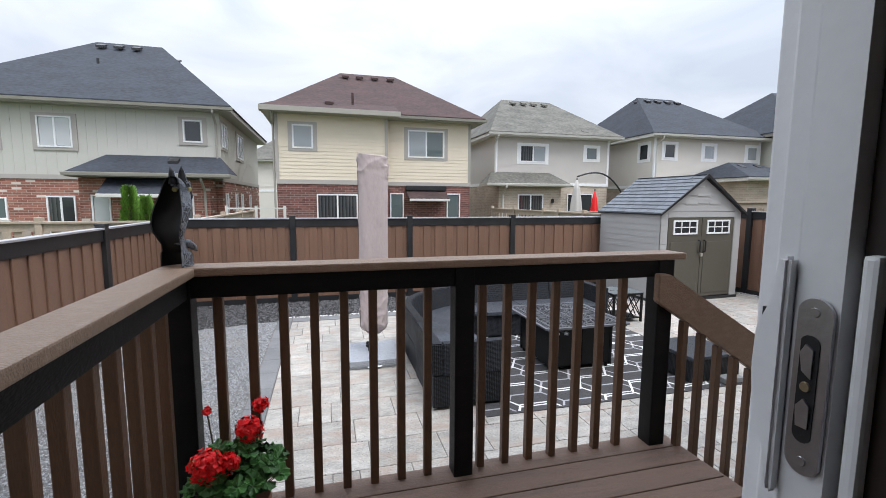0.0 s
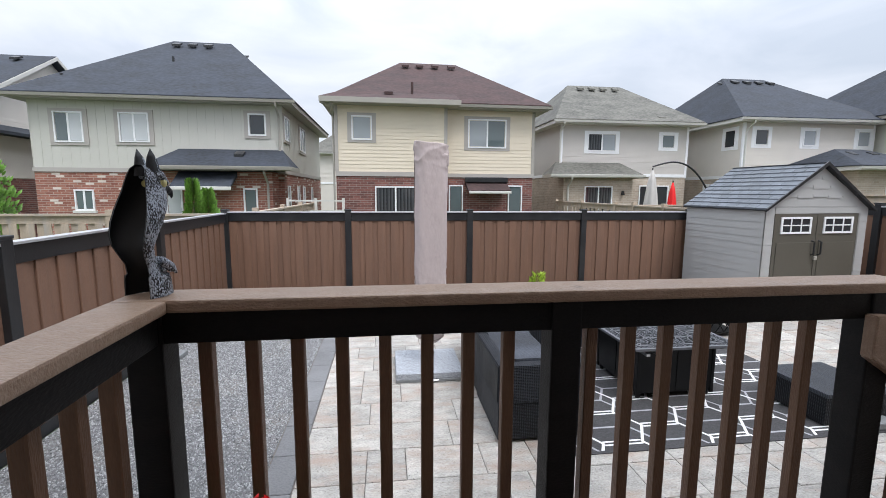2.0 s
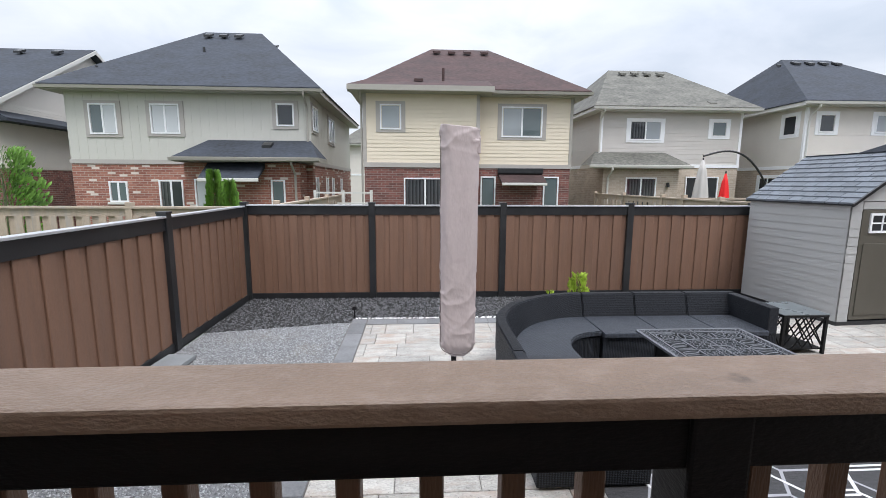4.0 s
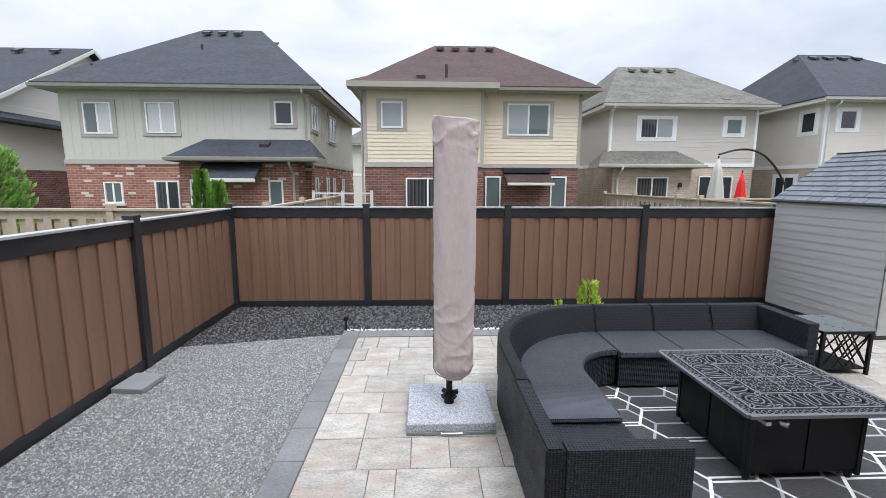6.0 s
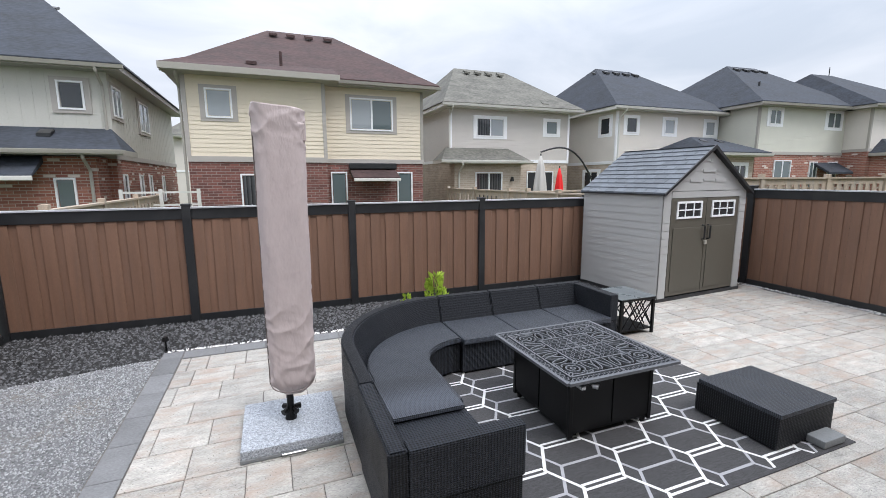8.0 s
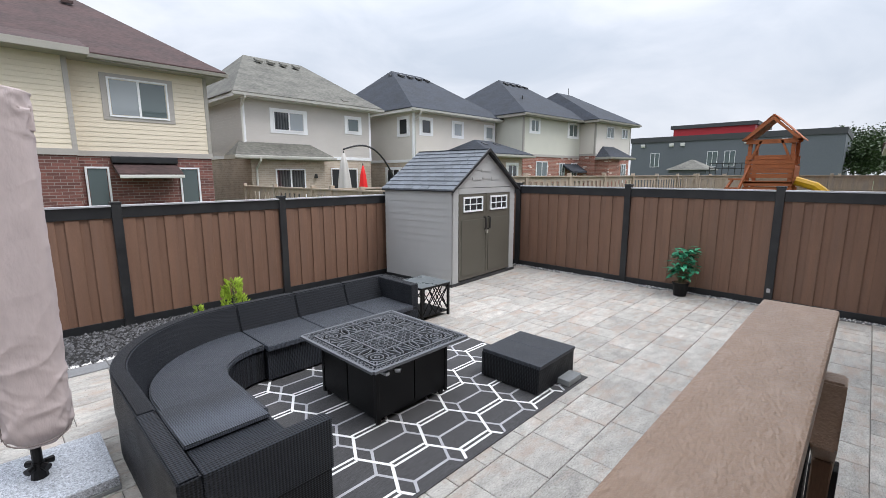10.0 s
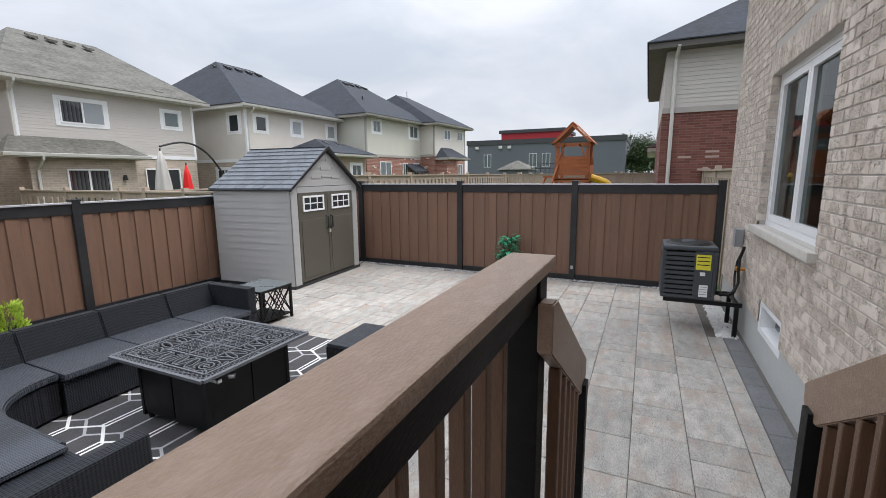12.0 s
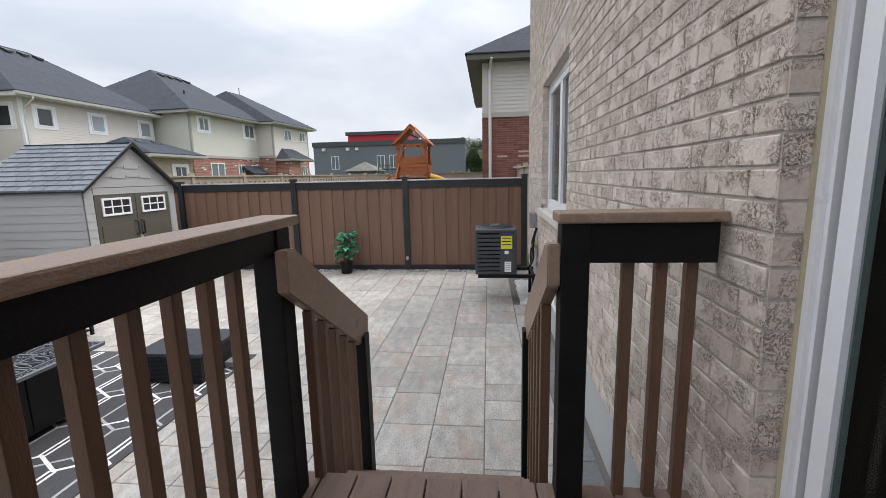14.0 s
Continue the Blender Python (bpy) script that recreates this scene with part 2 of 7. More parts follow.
def brick_mat(name, c1, c2, mortar, pale=None, course=0.086, length=0.27):
    """Brickwork far off: courses, joints and pale odd bricks."""
    m = bpy.data.materials.new(name)
    m.use_nodes = True
    n, l = m.node_tree.nodes, m.node_tree.links
    b = n["Principled BSDF"]
    b.inputs["Roughness"].default_value = 0.85
    co = n.new("ShaderNodeTexCoord")
    sep, cmb = n.new("ShaderNodeSeparateXYZ"), n.new("ShaderNodeCombineXYZ")
    l.new(co.outputs["Object"], sep.inputs[0])
    ad = n.new("ShaderNodeMath")
    l.new(sep.outputs[0], ad.inputs[0])
    l.new(sep.outputs[1], ad.inputs[1])
    l.new(ad.outputs[0], cmb.inputs[0])
    l.new(sep.outputs[2], cmb.inputs[1])
    br = n.new("ShaderNodeTexBrick")
    br.inputs["Scale"].default_value = 1.0
    br.inputs["Brick Width"].default_value, br.inputs["Row Height"].default_value = length, course
    br.inputs["Mortar Size"].default_value, br.inputs["Bias"].default_value = 0.008, -0.15
    br.inputs["Color1"].default_value, br.inputs["Color2"].default_value = (*c1, 1), (*c2, 1)
    br.inputs["Mortar"].default_value = (*mortar, 1)
    l.new(cmb.outputs[0], br.inputs["Vector"])
    out = br.outputs["Color"]
    if pale:
        br2 = n.new("ShaderNodeTexBrick")
        br2.inputs["Scale"].default_value = 1.0
        br2.inputs["Brick Width"].default_value, br2.inputs["Row Height"].default_value = length, course
        br2.inputs["Mortar Size"].default_value, br2.inputs["Bias"].default_value = 0.008, 0.0
        br2.inputs["Color1"].default_value, br2.inputs["Color2"].default_value = (0, 0, 0, 1), (1, 1, 1, 1)
        br2.inputs["Mortar"].default_value = (0, 0, 0, 1)
        l.new(cmb.outputs[0], br2.inputs["Vector"])
        gt = n.new("ShaderNodeMath")
        gt.operation = "GREATER_THAN"
        gt.inputs[1].default_value = 0.93
        l.new(br2.outputs["Color"], gt.inputs[0])
        mx = n.new("ShaderNodeMix")
        mx.data_type = "RGBA"
        l.new(gt.outputs[0], mx.inputs["Factor"])
        l.new(out, mx.inputs["A"])
        mx.inputs["B"].default_value = (*pale, 1)
        out = mx.outputs["Result"]
    nz = n.new("ShaderNodeTexNoise")
    nz.inputs["Scale"].default_value, nz.inputs["Detail"].default_value = 1.3, 6
    l.new(co.outputs["Object"], nz.inputs["Vector"])
    rg = n.new("ShaderNodeMapRange")
    rg.inputs["To Min"].default_value, rg.inputs["To Max"].default_value = 0.7, 1.3
    l.new(nz.outputs["Fac"], rg.inputs["Value"])
    sc = n.new("ShaderNodeVectorMath")
    sc.operation = "SCALE"
    l.new(out, sc.inputs[0])
    l.new(rg.outputs[0], sc.inputs["Scale"])
    l.new(sc.outputs[0], b.inputs["Base Color"])
    bp = n.new("ShaderNodeBump")
    bp.inputs["Strength"].default_value, bp.inputs["Distance"].default_value = 0.5, 0.01
    bp.invert = True
    l.new(br.outputs["Fac"], bp.inputs["Height"])
    l.new(bp.outputs[0], b.inputs["Normal"])
    return m


M_REDBRICK = brick_mat("red_brick", (0.25, 0.095, 0.068), (0.40, 0.175, 0.125), (0.42, 0.35, 0.30), (0.64, 0.56, 0.50))
M_DARKBRICK = brick_mat("dark_red_brick", (0.13, 0.053, 0.046), (0.25, 0.10, 0.08), (0.28, 0.23, 0.205))
M_MOTTLED = brick_mat("mottled_red_brick", (0.15, 0.05, 0.04), (0.26, 0.10, 0.075), (0.20, 0.13, 0.11), (0.46, 0.33, 0.29), 0.07, 0.34)
M_BEIGEBRICK = brick_mat("beige_brick", (0.42, 0.345, 0.275), (0.52, 0.44, 0.355), (0.54, 0.48, 0.41))


# ---------------------------------------------------------------- mesh helpers
def quad_box(bm, x0, x1, y0, y1, z0, z1):
    v = [bm.verts.new(p) for p in ((x0, y0, z0), (x1, y0, z0), (x1, y1, z0), (x0, y1, z0), (x0, y0, z1), (x1, y0, z1), (x1, y1, z1), (x0, y1, z1))]
    for f in ((3, 2, 1, 0), (4, 5, 6, 7), (0, 1, 5, 4), (1, 2, 6, 5), (2, 3, 7, 6), (3, 0, 4, 7)):
        bm.faces.new([v[i] for i in f])
    return v


def box(*b, bevel=0.0, seg=2):
    """One box, its edges rounded by bevel."""
    bm = bmesh.new()
    quad_box(bm, *b)
    if bevel:
        bmesh.ops.bevel(bm, geom=bm.edges[:], offset=bevel, segments=seg, affect="EDGES", profile=0.6)
    return bm


def boxes(*list_of):
    bm = bmesh.new()
    for b in list_of:
        quad_box(bm, *b)
    return bm


def rod(bm, p, q, r0, r1=None, seg=8, caps=True):
    """A round bar from p to q."""
    r1 = r0 if r1 is None else r1
    p, q = Vector(p), Vector(q)
    d = (q - p).normalized()
    a = d.orthogonal().normalized()
    b = d.cross(a)
    ring = lambda c, r: [bm.verts.new(c + r * (math.cos(t) * a + math.sin(t) * b)) for t in (2 * math.pi * i / seg for i in range(seg))]
    v0, v1 = ring(p, r0), ring(q, r1)
    for i in range(seg):
        bm.faces.new((v0[i], v0[(i + 1) % seg], v1[(i + 1) % seg], v1[i]))
    if caps:
        bm.faces.new(v0[::-1])
        bm.faces.new(v1)
    return bm


def tube(points, r, seg=8):
    """A bent bar through points."""
    bm = bmesh.new()
    rings = []
    pts = [Vector(p) for p in points]
    for i, p in enumerate(pts):
        d = (pts[min(i + 1, len(pts) - 1)] - pts[max(i - 1, 0)]).normalized()
        a = d.cross(Vector((0.13, 0.31, 0.94))).normalized()
        b = d.cross(a)
        rings.append([bm.verts.new(p + r * (math.cos(t) * a + math.sin(t) * b)) for t in (2 * math.pi * k / seg for k in range(seg))])
    for u, w in zip(rings, rings[1:]):
        for k in range(seg):
            bm.faces.new((u[k], u[(k + 1) % seg], w[(k + 1) % seg], w[k]))
    bm.faces.new(rings[0][::-1])
    bm.faces.new(rings[-1])
    bmesh.ops.recalc_face_normals(bm, faces=bm.faces[:])
    return bm


def prism(poly, axis, lo, hi, bevel=0.0):
    """A flat outline pushed out along an axis (0, 1 or 2)."""
    bm = bmesh.new()
    put = lambda p, h: {0: (h, p[0], p[1]), 1: (p[0], h, p[1]), 2: (p[0], p[1], h)}[axis]
    a = [bm.verts.new(put(p, lo)) for p in poly]
    b = [bm.verts.new(put(p, hi)) for p in poly]
    n = len(poly)
    bm.faces.new(a[::-1])
    bm.faces.new(b)
    for i in range(n):
        bm.faces.new((a[i], a[(i + 1) % n], b[(i + 1) % n], b[i]))
    bmesh.ops.recalc_face_normals(bm, faces=bm.faces[:])
    if bevel:
        bmesh.ops.bevel(bm, geom=bm.edges[:], offset=bevel, segments=2, affect="EDGES")
    return bm


def mesh_of(name, bm, material, smooth=False):
    me = bpy.data.meshes.new(name)
    bm.to_mesh(me)
    bm.free()
    if material:
        me.materials.append(material)
    if smooth:
        me.polygons.foreach_set("use_smooth", [True] * len(me.polygons))
    return me


def part(name, bm, material, parent=None, label="", smooth=False):
    """One mesh object; under a thing or a part when a parent is given."""
    ob = new(name, mesh_of(name, bm, material, smooth))
    if parent:
        ob.parent = parent
    if label:
        ob["label"] = label
    return ob


def thing(name, label, category, at=(0, 0, 0), rz=0.0, group="", kind=""):
    ob = new(name)
    ob.matrix_basis = pose(*at, 0, 0, rz)
    ob.empty_display_size = 0.1
    return tagged(ob, label, category, group, kind)


def setting(name, bm, material, label="", category=""):
    return tagged(part(name, bm, material), label, category, "", "structure")


def piece(name, me, parent, m):
    """One of many alike pieces on shared mesh data."""
    ob = new(name, me)
    ob.parent = parent
    ob.matrix_basis = m
    return ob


# ---------------------------------------------------------------- ground
G = bmesh.new()
bmesh.ops.create_grid(G, x_segments=40, y_segments=40, size=600)
ground = setting("ground", G, M_GRASS, "worn lawn and soil of the neighbouring yards", "ground")
ground.location.z = -0.06
setting("patio_bed", box(-0.80, 9.50, 0.30, 8.13, -0.055, -0.012), M_JOINT, "sand bed under the paving stones", "patio bed")
setting("gravel_bed", box(-2.85, -0.80, 0.36, 9.38, -0.055, -0.010), M_GRAVELBED, "grey crushed gravel side strip", "gravel")
setting("dark_stone_bed", prism(((-2.85, 7.53), (-0.80, 7.95), (-0.80, 9.38), (-2.85, 9.38)), 2, -0.0095, -0.0045), M_MULCHBED, "dark stone chip planting bed", "planting bed")
setting("dark_stone_bed", box(-0.80, 9.50, 8.13, 9.38, -0.055, -0.008), M_MULCHBED, "dark stone chip planting bed", "planting bed")

# ---------------------------------------------------------------- fence round the yard
BOARDS = {}


def fence_run(along, posts, end, c, top, facing, post_h, label):
    """A fence on one side: posts, and panels of dark rails with proud and recessed boards."""
    root = thing("fence", label, "fence", (0, c, 0) if along == "x" else (c, 0, 0), 0 if along == "x" else 90, "fence round the yard")
    s = facing
    stops = list(posts) + ([end] if end else [])
    for p in posts:
        po = part("post", box(p - 0.06, p + 0.06, -0.06, 0.06, -0.05, post_h - 0.03, bevel=0.006), M_TRIM, root, "square charcoal post")
        part("post_cap", box(p - 0.068, p + 0.068, -0.068, 0.068, post_h - 0.03, post_h, bevel=0.010), M_TRIM, po)
    for a, b in zip(stops, stops[1:]):
        panel = part("panel_rail", box(a + 0.06, b - 0.06, -0.035, 0.035, top - 0.175, top - 0.018, bevel=0.004), M_TRIM, root, "charcoal top rail of a panel")
        part("bottom_rail", box(a + 0.06, b - 0.06, -0.03, 0.03, -0.02, 0.10, bevel=0.004), M_TRIM, panel)
        part("cap_strip", box(a + 0.058, b - 0.058, -0.06, 0.06, top - 0.017, top + 0.008, bevel=0.003), M_CAPSTRIP, panel, "thin pale cap strip")
        n = round((b - a - 0.12) / 0.25)
        w = (b - a - 0.12) / n
        key = (round(w, 3), round(top, 3), s)
        if key not in BOARDS:
            BOARDS[key] = (mesh_of("board", box(0, w * 0.6, min(0, s * 0.022), max(0, s * 0.022), 0.10, top - 0.175, bevel=0.004, seg=1), M_BOARD),
                           mesh_of("board", box(-0.01, w * 0.4 + 0.01, min(0, -s * 0.020), max(0, -s * 0.020), 0.10, top - 0.175), M_BOARD))
        for i in range(n):
            piece("board", BOARDS[key][0], panel, pose(a + 0.06 + i * w, 0, 0))
            piece("board", BOARDS[key][1], panel, pose(a + 0.06 + i * w + w * 0.6, 0, 0))


BACK_Y, RIGHT_X, LEFT_X = 9.45, 9.58, -2.90
fence_run("x", (-2.90, -0.60, 1.845, 4.29, 6.735, 9.58), None, BACK_Y, 1.745, -1, 1.80, "brown composite board fence with charcoal posts along the back")
fence_run("y", (0.38, 2.85, 5.30, 7.92), 9.39, RIGHT_X, 1.915, 1, 1.985, "brown composite board fence with charcoal posts beside the patio")
fence_run("y", (-0.42, 2.02, 4.46, 6.90), 9.39, LEFT_X, 1.725, -1, 1.79, "brown composite board fence with charcoal posts beside the gravel")

# ---------------------------------------------------------------- houses behind
def window(parent, x, z, w, h, y=0.0, glassm=None, split=1, trim=None, frame_m=None, name="window", sill=False):
    """A framed window on a wall: surround, frame, panes."""
    fm = frame_m or M_WHITE
    root = part(name, boxes((x - 0.05, x, y - 0.05, y + 0.02, z, z + h), (x + w, x + w + 0.05, y - 0.05, y + 0.02, z, z + h), (x - 0.05, x + w + 0.05, y - 0.05, y + 0.02, z - 0.05, z), (x - 0.05, x + w + 0.05, y - 0.05, y + 0.02, z + h, z + h + 0.05)), fm, parent)
    if trim:
        t = 0.15
        part("surround", boxes((x - t - 0.05, x - 0.05, y - 0.028, y + 0.01, z - t, z + h + t), (x + w + 0.05, x + w + t + 0.05, y - 0.028, y + 0.01, z - t, z + h + t), (x - 0.05, x + w + 0.05, y - 0.028, y + 0.01, z - t, z - 0.05), (x - 0.05, x + w + 0.05, y - 0.028, y + 0.01, z + h + 0.05, z + h + t)), trim, root)
    if sill:
        part("sill", box(x - 0.12, x + w + 0.12, y - 0.09, y + 0.01, z - 0.14, z - 0.051, bevel=0.01), M_FASCIAW, root)
    pw = w / split
    for i in range(split):
        g = glassm[i % len(glassm)] if isinstance(glassm, (list, tuple)) else (glassm or M_GLASS)
        part("pane", box(x + i * pw + 0.02, x + (i + 1) * pw - 0.02, y - 0.022, y - 0.012, z + 0.015, z + h - 0.015), g, root)
        if i:
            part("mullion", box(x + i * pw - 0.03, x + i * pw + 0.03, y - 0.045, y, z, z + h), fm, root)
    return root


def siding(x0, x1, y, z0, z1, course=0.115, lap=0.015):
    """Lapped boards on a wall that faces -y."""
    bm = bmesh.new()
    n = max(1, round((z1 - z0) / course))
    c = (z1 - z0) / n
    for i in range(n):
        a, b = z0 + i * c, z0 + (i + 1) * c
        v = [bm.verts.new(p) for p in ((x0, y - lap, a), (x1, y - lap, a), (x1, y - 0.004, b), (x0, y - 0.004, b), (x0, y, a), (x1, y, a))]
        bm.faces.new((v[0], v[1], v[2], v[3]))
        bm.faces.new((v[4], v[5], v[1], v[0]))
    return bm


def turned(bm, x, y, rz):
    bmesh.ops.transform(bm, matrix=pose(x, y, 0, 0, 0, rz), verts=bm.verts[:])
    return bm


def hip_roof(x0, x1, y0, y1, z, rx0, rx1, ry, rz, t=0.18):
    """Hip roof over a rectangle with a ridge from rx0 to rx1 at ry, rz."""
    bm = bmesh.new()
    c = [bm.verts.new(p) for p in ((x0, y0, z), (x1, y0, z), (x1, y1, z), (x0, y1, z))]
    r = [bm.verts.new(p) for p in ((rx0, ry, rz), (rx1, ry, rz))]
    bm.faces.new((c[0], c[1], r[1], r[0]))
    bm.faces.new((c[1], c[2], r[1]))
    bm.faces.new((c[2], c[3], r[0], r[1]))
    bm.faces.new((c[3], c[0], r[0]))
    b = [bm.verts.new((v.co.x, v.co.y, z - 0.03)) for v in c]
    for i in range(4):
        bm.faces.new((c[i], b[i], b[(i + 1) % 4], c[(i + 1) % 4]))
    bm.faces.new(b[::-1])
    return bm


def eaves(root, x0, x1, y0, y1, z, m, ov=0.45):
    """Soffit, fascia boards and a gutter round a roof."""
    f = part("fascia", boxes((x0 - ov, x1 + ov, y0 - ov, y0 - ov + 0.03, z - 0.19, z - 0.035), (x0 - ov, x1 + ov, y1 + ov - 0.03, y1 + ov, z - 0.19, z - 0.035), (x0 - ov, x0 - ov + 0.03, y0 - ov + 0.03, y1 + ov - 0.03, z - 0.19, z - 0.035), (x1 + ov - 0.03, x1 + ov, y0 - ov + 0.03, y1 + ov - 0.03, z - 0.19, z - 0.035)), m, root)
    part("soffit", boxes((x0 - ov + 0.03, x1 + ov - 0.03, y0 - ov + 0.03, y1 + ov - 0.03, z - 0.19, z - 0.17)), m, root)
    part("gutter", prism(((y0 - ov - 0.11, z - 0.05), (y0 - ov - 0.085, z - 0.15), (y0 - ov - 0.002, z - 0.16), (y0 - ov - 0.002, z - 0.05)), 0, x0 - ov - 0.1, x1 + ov + 0.1), m, f)


def house(label, at, rz, w, d, brick_z, eave, ridge, sid, brick, roofm, fascia, sidestyle="lap", ground_z=-0.1, course=0.115):
    """A two-storey house whose rear wall faces -y: brick below, siding above, hip roof."""
    root = thing("house", label, "house", (*at, 0), rz, "houses round the yard")
    part("brick_wall", box(0, w, 0, d, ground_z, brick_z), brick, root)
    part("upper_wall", box(0.01, w - 0.01, 0.01, d - 0.01, brick_z, eave - 0.17), sid, root)
    part("belt_course", boxes((-0.03, w + 0.03, -0.035, 0.0, brick_z - 0.02, brick_z + 0.13), (-0.03, -0.001, 0.0, d, brick_z - 0.02, brick_z + 0.13), (w + 0.001, w + 0.03, 0.0, d, brick_z - 0.02, brick_z + 0.13)), M_TAUPETRIM if sidestyle != "white" else M_WHITE, root)
    z0, z1 = brick_z + 0.13, eave - 0.19
    if sidestyle == "batten":
        bm = bmesh.new()
        k = 0.0
        while k < w:
            quad_box(bm, k, k + 0.024, 0.0, 0.02, z0, z1)
            k += 0.305
        part("siding", bm, sid, root)
        bm = bmesh.new()
        k = 0.0
        while k < d:
            quad_box(bm, w - 0.02, w - 0.003, k, k + 0.03, z0, z1)
            k += 0.305
        part("siding", bm, sid, root)
    else:
        part("siding", siding(0.08, w - 0.08, 0.0, z0, z1, course), sid, root)
        part("siding", turned(siding(0.08, d - 0.08, 0.0, z0, z1, course), 0, d, -90), sid, root)
        part("siding", turned(siding(0.08, d - 0.08, 0.0, z0, z1, course), w, 0, 90), sid, root)
        for x in (-0.025, w - 0.085):
            part("corner_board", box(x, x + 0.11, -0.028, 0.08, z0, z1), M_WHITE if sidestyle == "white" else fascia, root)
    part("roof", hip_roof(-0.5, w + 0.5, -0.5, d + 0.5, eave, *ridge), roofm, root)
    eaves(root, 0, w, 0, d, eave, fascia)
    return root


def vents(root, pts, m):
    """Low roof vents."""
    for x, y, z in pts:
        part("roof_vent", prism(((y - 0.47, z - 0.27), (y - 0.47, z - 0.17), (y - 0.15, z - 0.03), (y - 0.12, z - 0.10)), 0, x - 0.16, x + 0.16, 0.012), m, root, "dark roof vent")


def downspout(root, x, y, z0, z1, m, ov=0.45):
    part("downspout", tube(((x, y - ov - 0.05, z1), (x, y - ov - 0.04, z1 - 0.1), (x, y - 0.06, z1 - 0.42), (x, y - 0.05, z1 - 0.55), (x, y - 0.05, z0)), 0.045, 6), m, root)


def lean_roof(root, x0, x1, y0, y1, z, rise, roofm, fascia, inset=0.8):
    """A low single-storey roof against a wall, hipped at both ends."""
    bm = bmesh.new()
    run = y1 - y0
    c = [bm.verts.new(p) for p in ((x0, y0, z), (x1, y0, z), (x1, y1, z), (x0, y1, z), (x0 + run * inset, y1, z + rise), (x1 - run * inset, y1, z + rise))]
    for f in ((0, 1, 5, 4), (1, 2, 5), (3, 0, 4), (2, 3, 4, 5), (3, 2, 1, 0)):
        bm.faces.new([c[i] for i in f])
    r = part("porch_roof", bm, roofm, root)
    part("fascia", boxes((x0, x1, y0 - 0.02, y0 + 0.01, z - 0.16, z - 0.005), (x0 - 0.02, x0 + 0.01, y0 + 0.01, y1, z - 0.16, z - 0.005), (x1 - 0.01, x1 + 0.02, y0 + 0.01, y1, z - 0.16, z - 0.005)), fascia, r)
    part("gutter", prism(((y0 - 0.12, z - 0.03), (y0 - 0.10, z - 0.12), (y0 - 0.022, z - 0.13), (y0 - 0.022, z - 0.03)), 0, x0 - 0.06, x1 + 0.06), fascia, r)
    return r


# sage house with board-and-batten siding
H1 = house("two-storey house with sage board-and-batten siding, red brick and slate roof", (-12.14, 18.0), 0, 8.5, 9.3, 2.80, 5.44, (2.79, 5.29, 5.0, 8.86), M_SAGE, M_REDBRICK, M_SHINGLE_BLUE, M_FASCIA, "batten")
for x, z, w, h, sp, gm in ((0.84, 3.86, 0.84, 0.96, 2, (M_GLASSMID, M_BLIND)), (2.94, 3.90, 0.90, 0.94, 2, M_BLIND), (7.34, 4.21, 0.53, 0.70, 1, M_GLASS)):
    window(H1, x, z, w, h, 0.0, gm, sp, M_TAUPETRIM)
window(H1, 1.28, 1.46, 0.54, 0.65, 0.0, M_GLASSMID, 2, sill=True)
window(H1, 3.03, 0.15, 0.75, 2.01, 0.0, (M_DRAPED, M_GLASS), 2, name="patio_door")
part("porch_wall", box(4.40, 8.29, -1.0, -0.001, -0.1, 2.80), M_REDBRICK, H1)
lean_roof(H1, 4.27, 9.04, -1.5, 0.0, 2.98, 0.67, M_SHINGLE_BLUE, M_FASCIA, 0.38)
window(H1, 4.78, 0.9, 0.45, 1.30, -1.0, M_BLIND, 1)
window(H1, 7.35, 0.9, 0.38, 1.28, -1.0, M_GLASSMID, 1)
part("awning", prism(((-1.75, 2.24), (-1.0, 2.62), (-1.0, 2.80), (-1.75, 2.30)), 0, 5.2, 7.12), M_SHINGLE_BLUE, H1, "dark rolled awning")
part("awning_bar", box(5.18, 7.14, -1.80, -1.74, 2.16, 2.28, bevel=0.02), M_FASCIAW, H1)
downspout(H1, 8.38, 0.0, 3.0, 5.3, M_FASCIA)
downspout(H1, 8.15, -1.0, 0.0, 2.85, M_FASCIA)
vents(H1, ((3.25, 4.55, 8.66), (3.90, 4.55, 8.66), (4.55, 4.55, 8.66), (5.95, 4.9, 8.35)), M_TRIM)
for x, y, z in ((3.75, 2.6, 7.25), (0.62, 0.9, 6.05)):
    part("vent_pipe", rod(bmesh.new(), (x, y, z - 0.2), (x, y, z + 0.30), 0.05), M_TRIM, H1)
vents(H1, ((5.25, 1.5, 6.55), (7.1, -0.25, 3.60)), M_TRIM)
for y, w in ((0.25, 0.75), (3.2, 1.2)):
    e = window(H1, 0.0, 4.10 if y < 1 else 3.95, w, 0.78 if y < 1 else 0.95, 0.0, M_GLASSPALE, 2, M_TAUPETRIM)
    e.matrix_basis = pose(8.5, y, 0, 0, 0, 90)
for y in (0.5, 2.4, 3.7, 5.9):
    e = window(H1, 0.0, 1.3, 0.3, 1.0, 0.0, M_GLASS, 1)
    e.matrix_basis = pose(8.5, y, 0, 0, 0, 90)

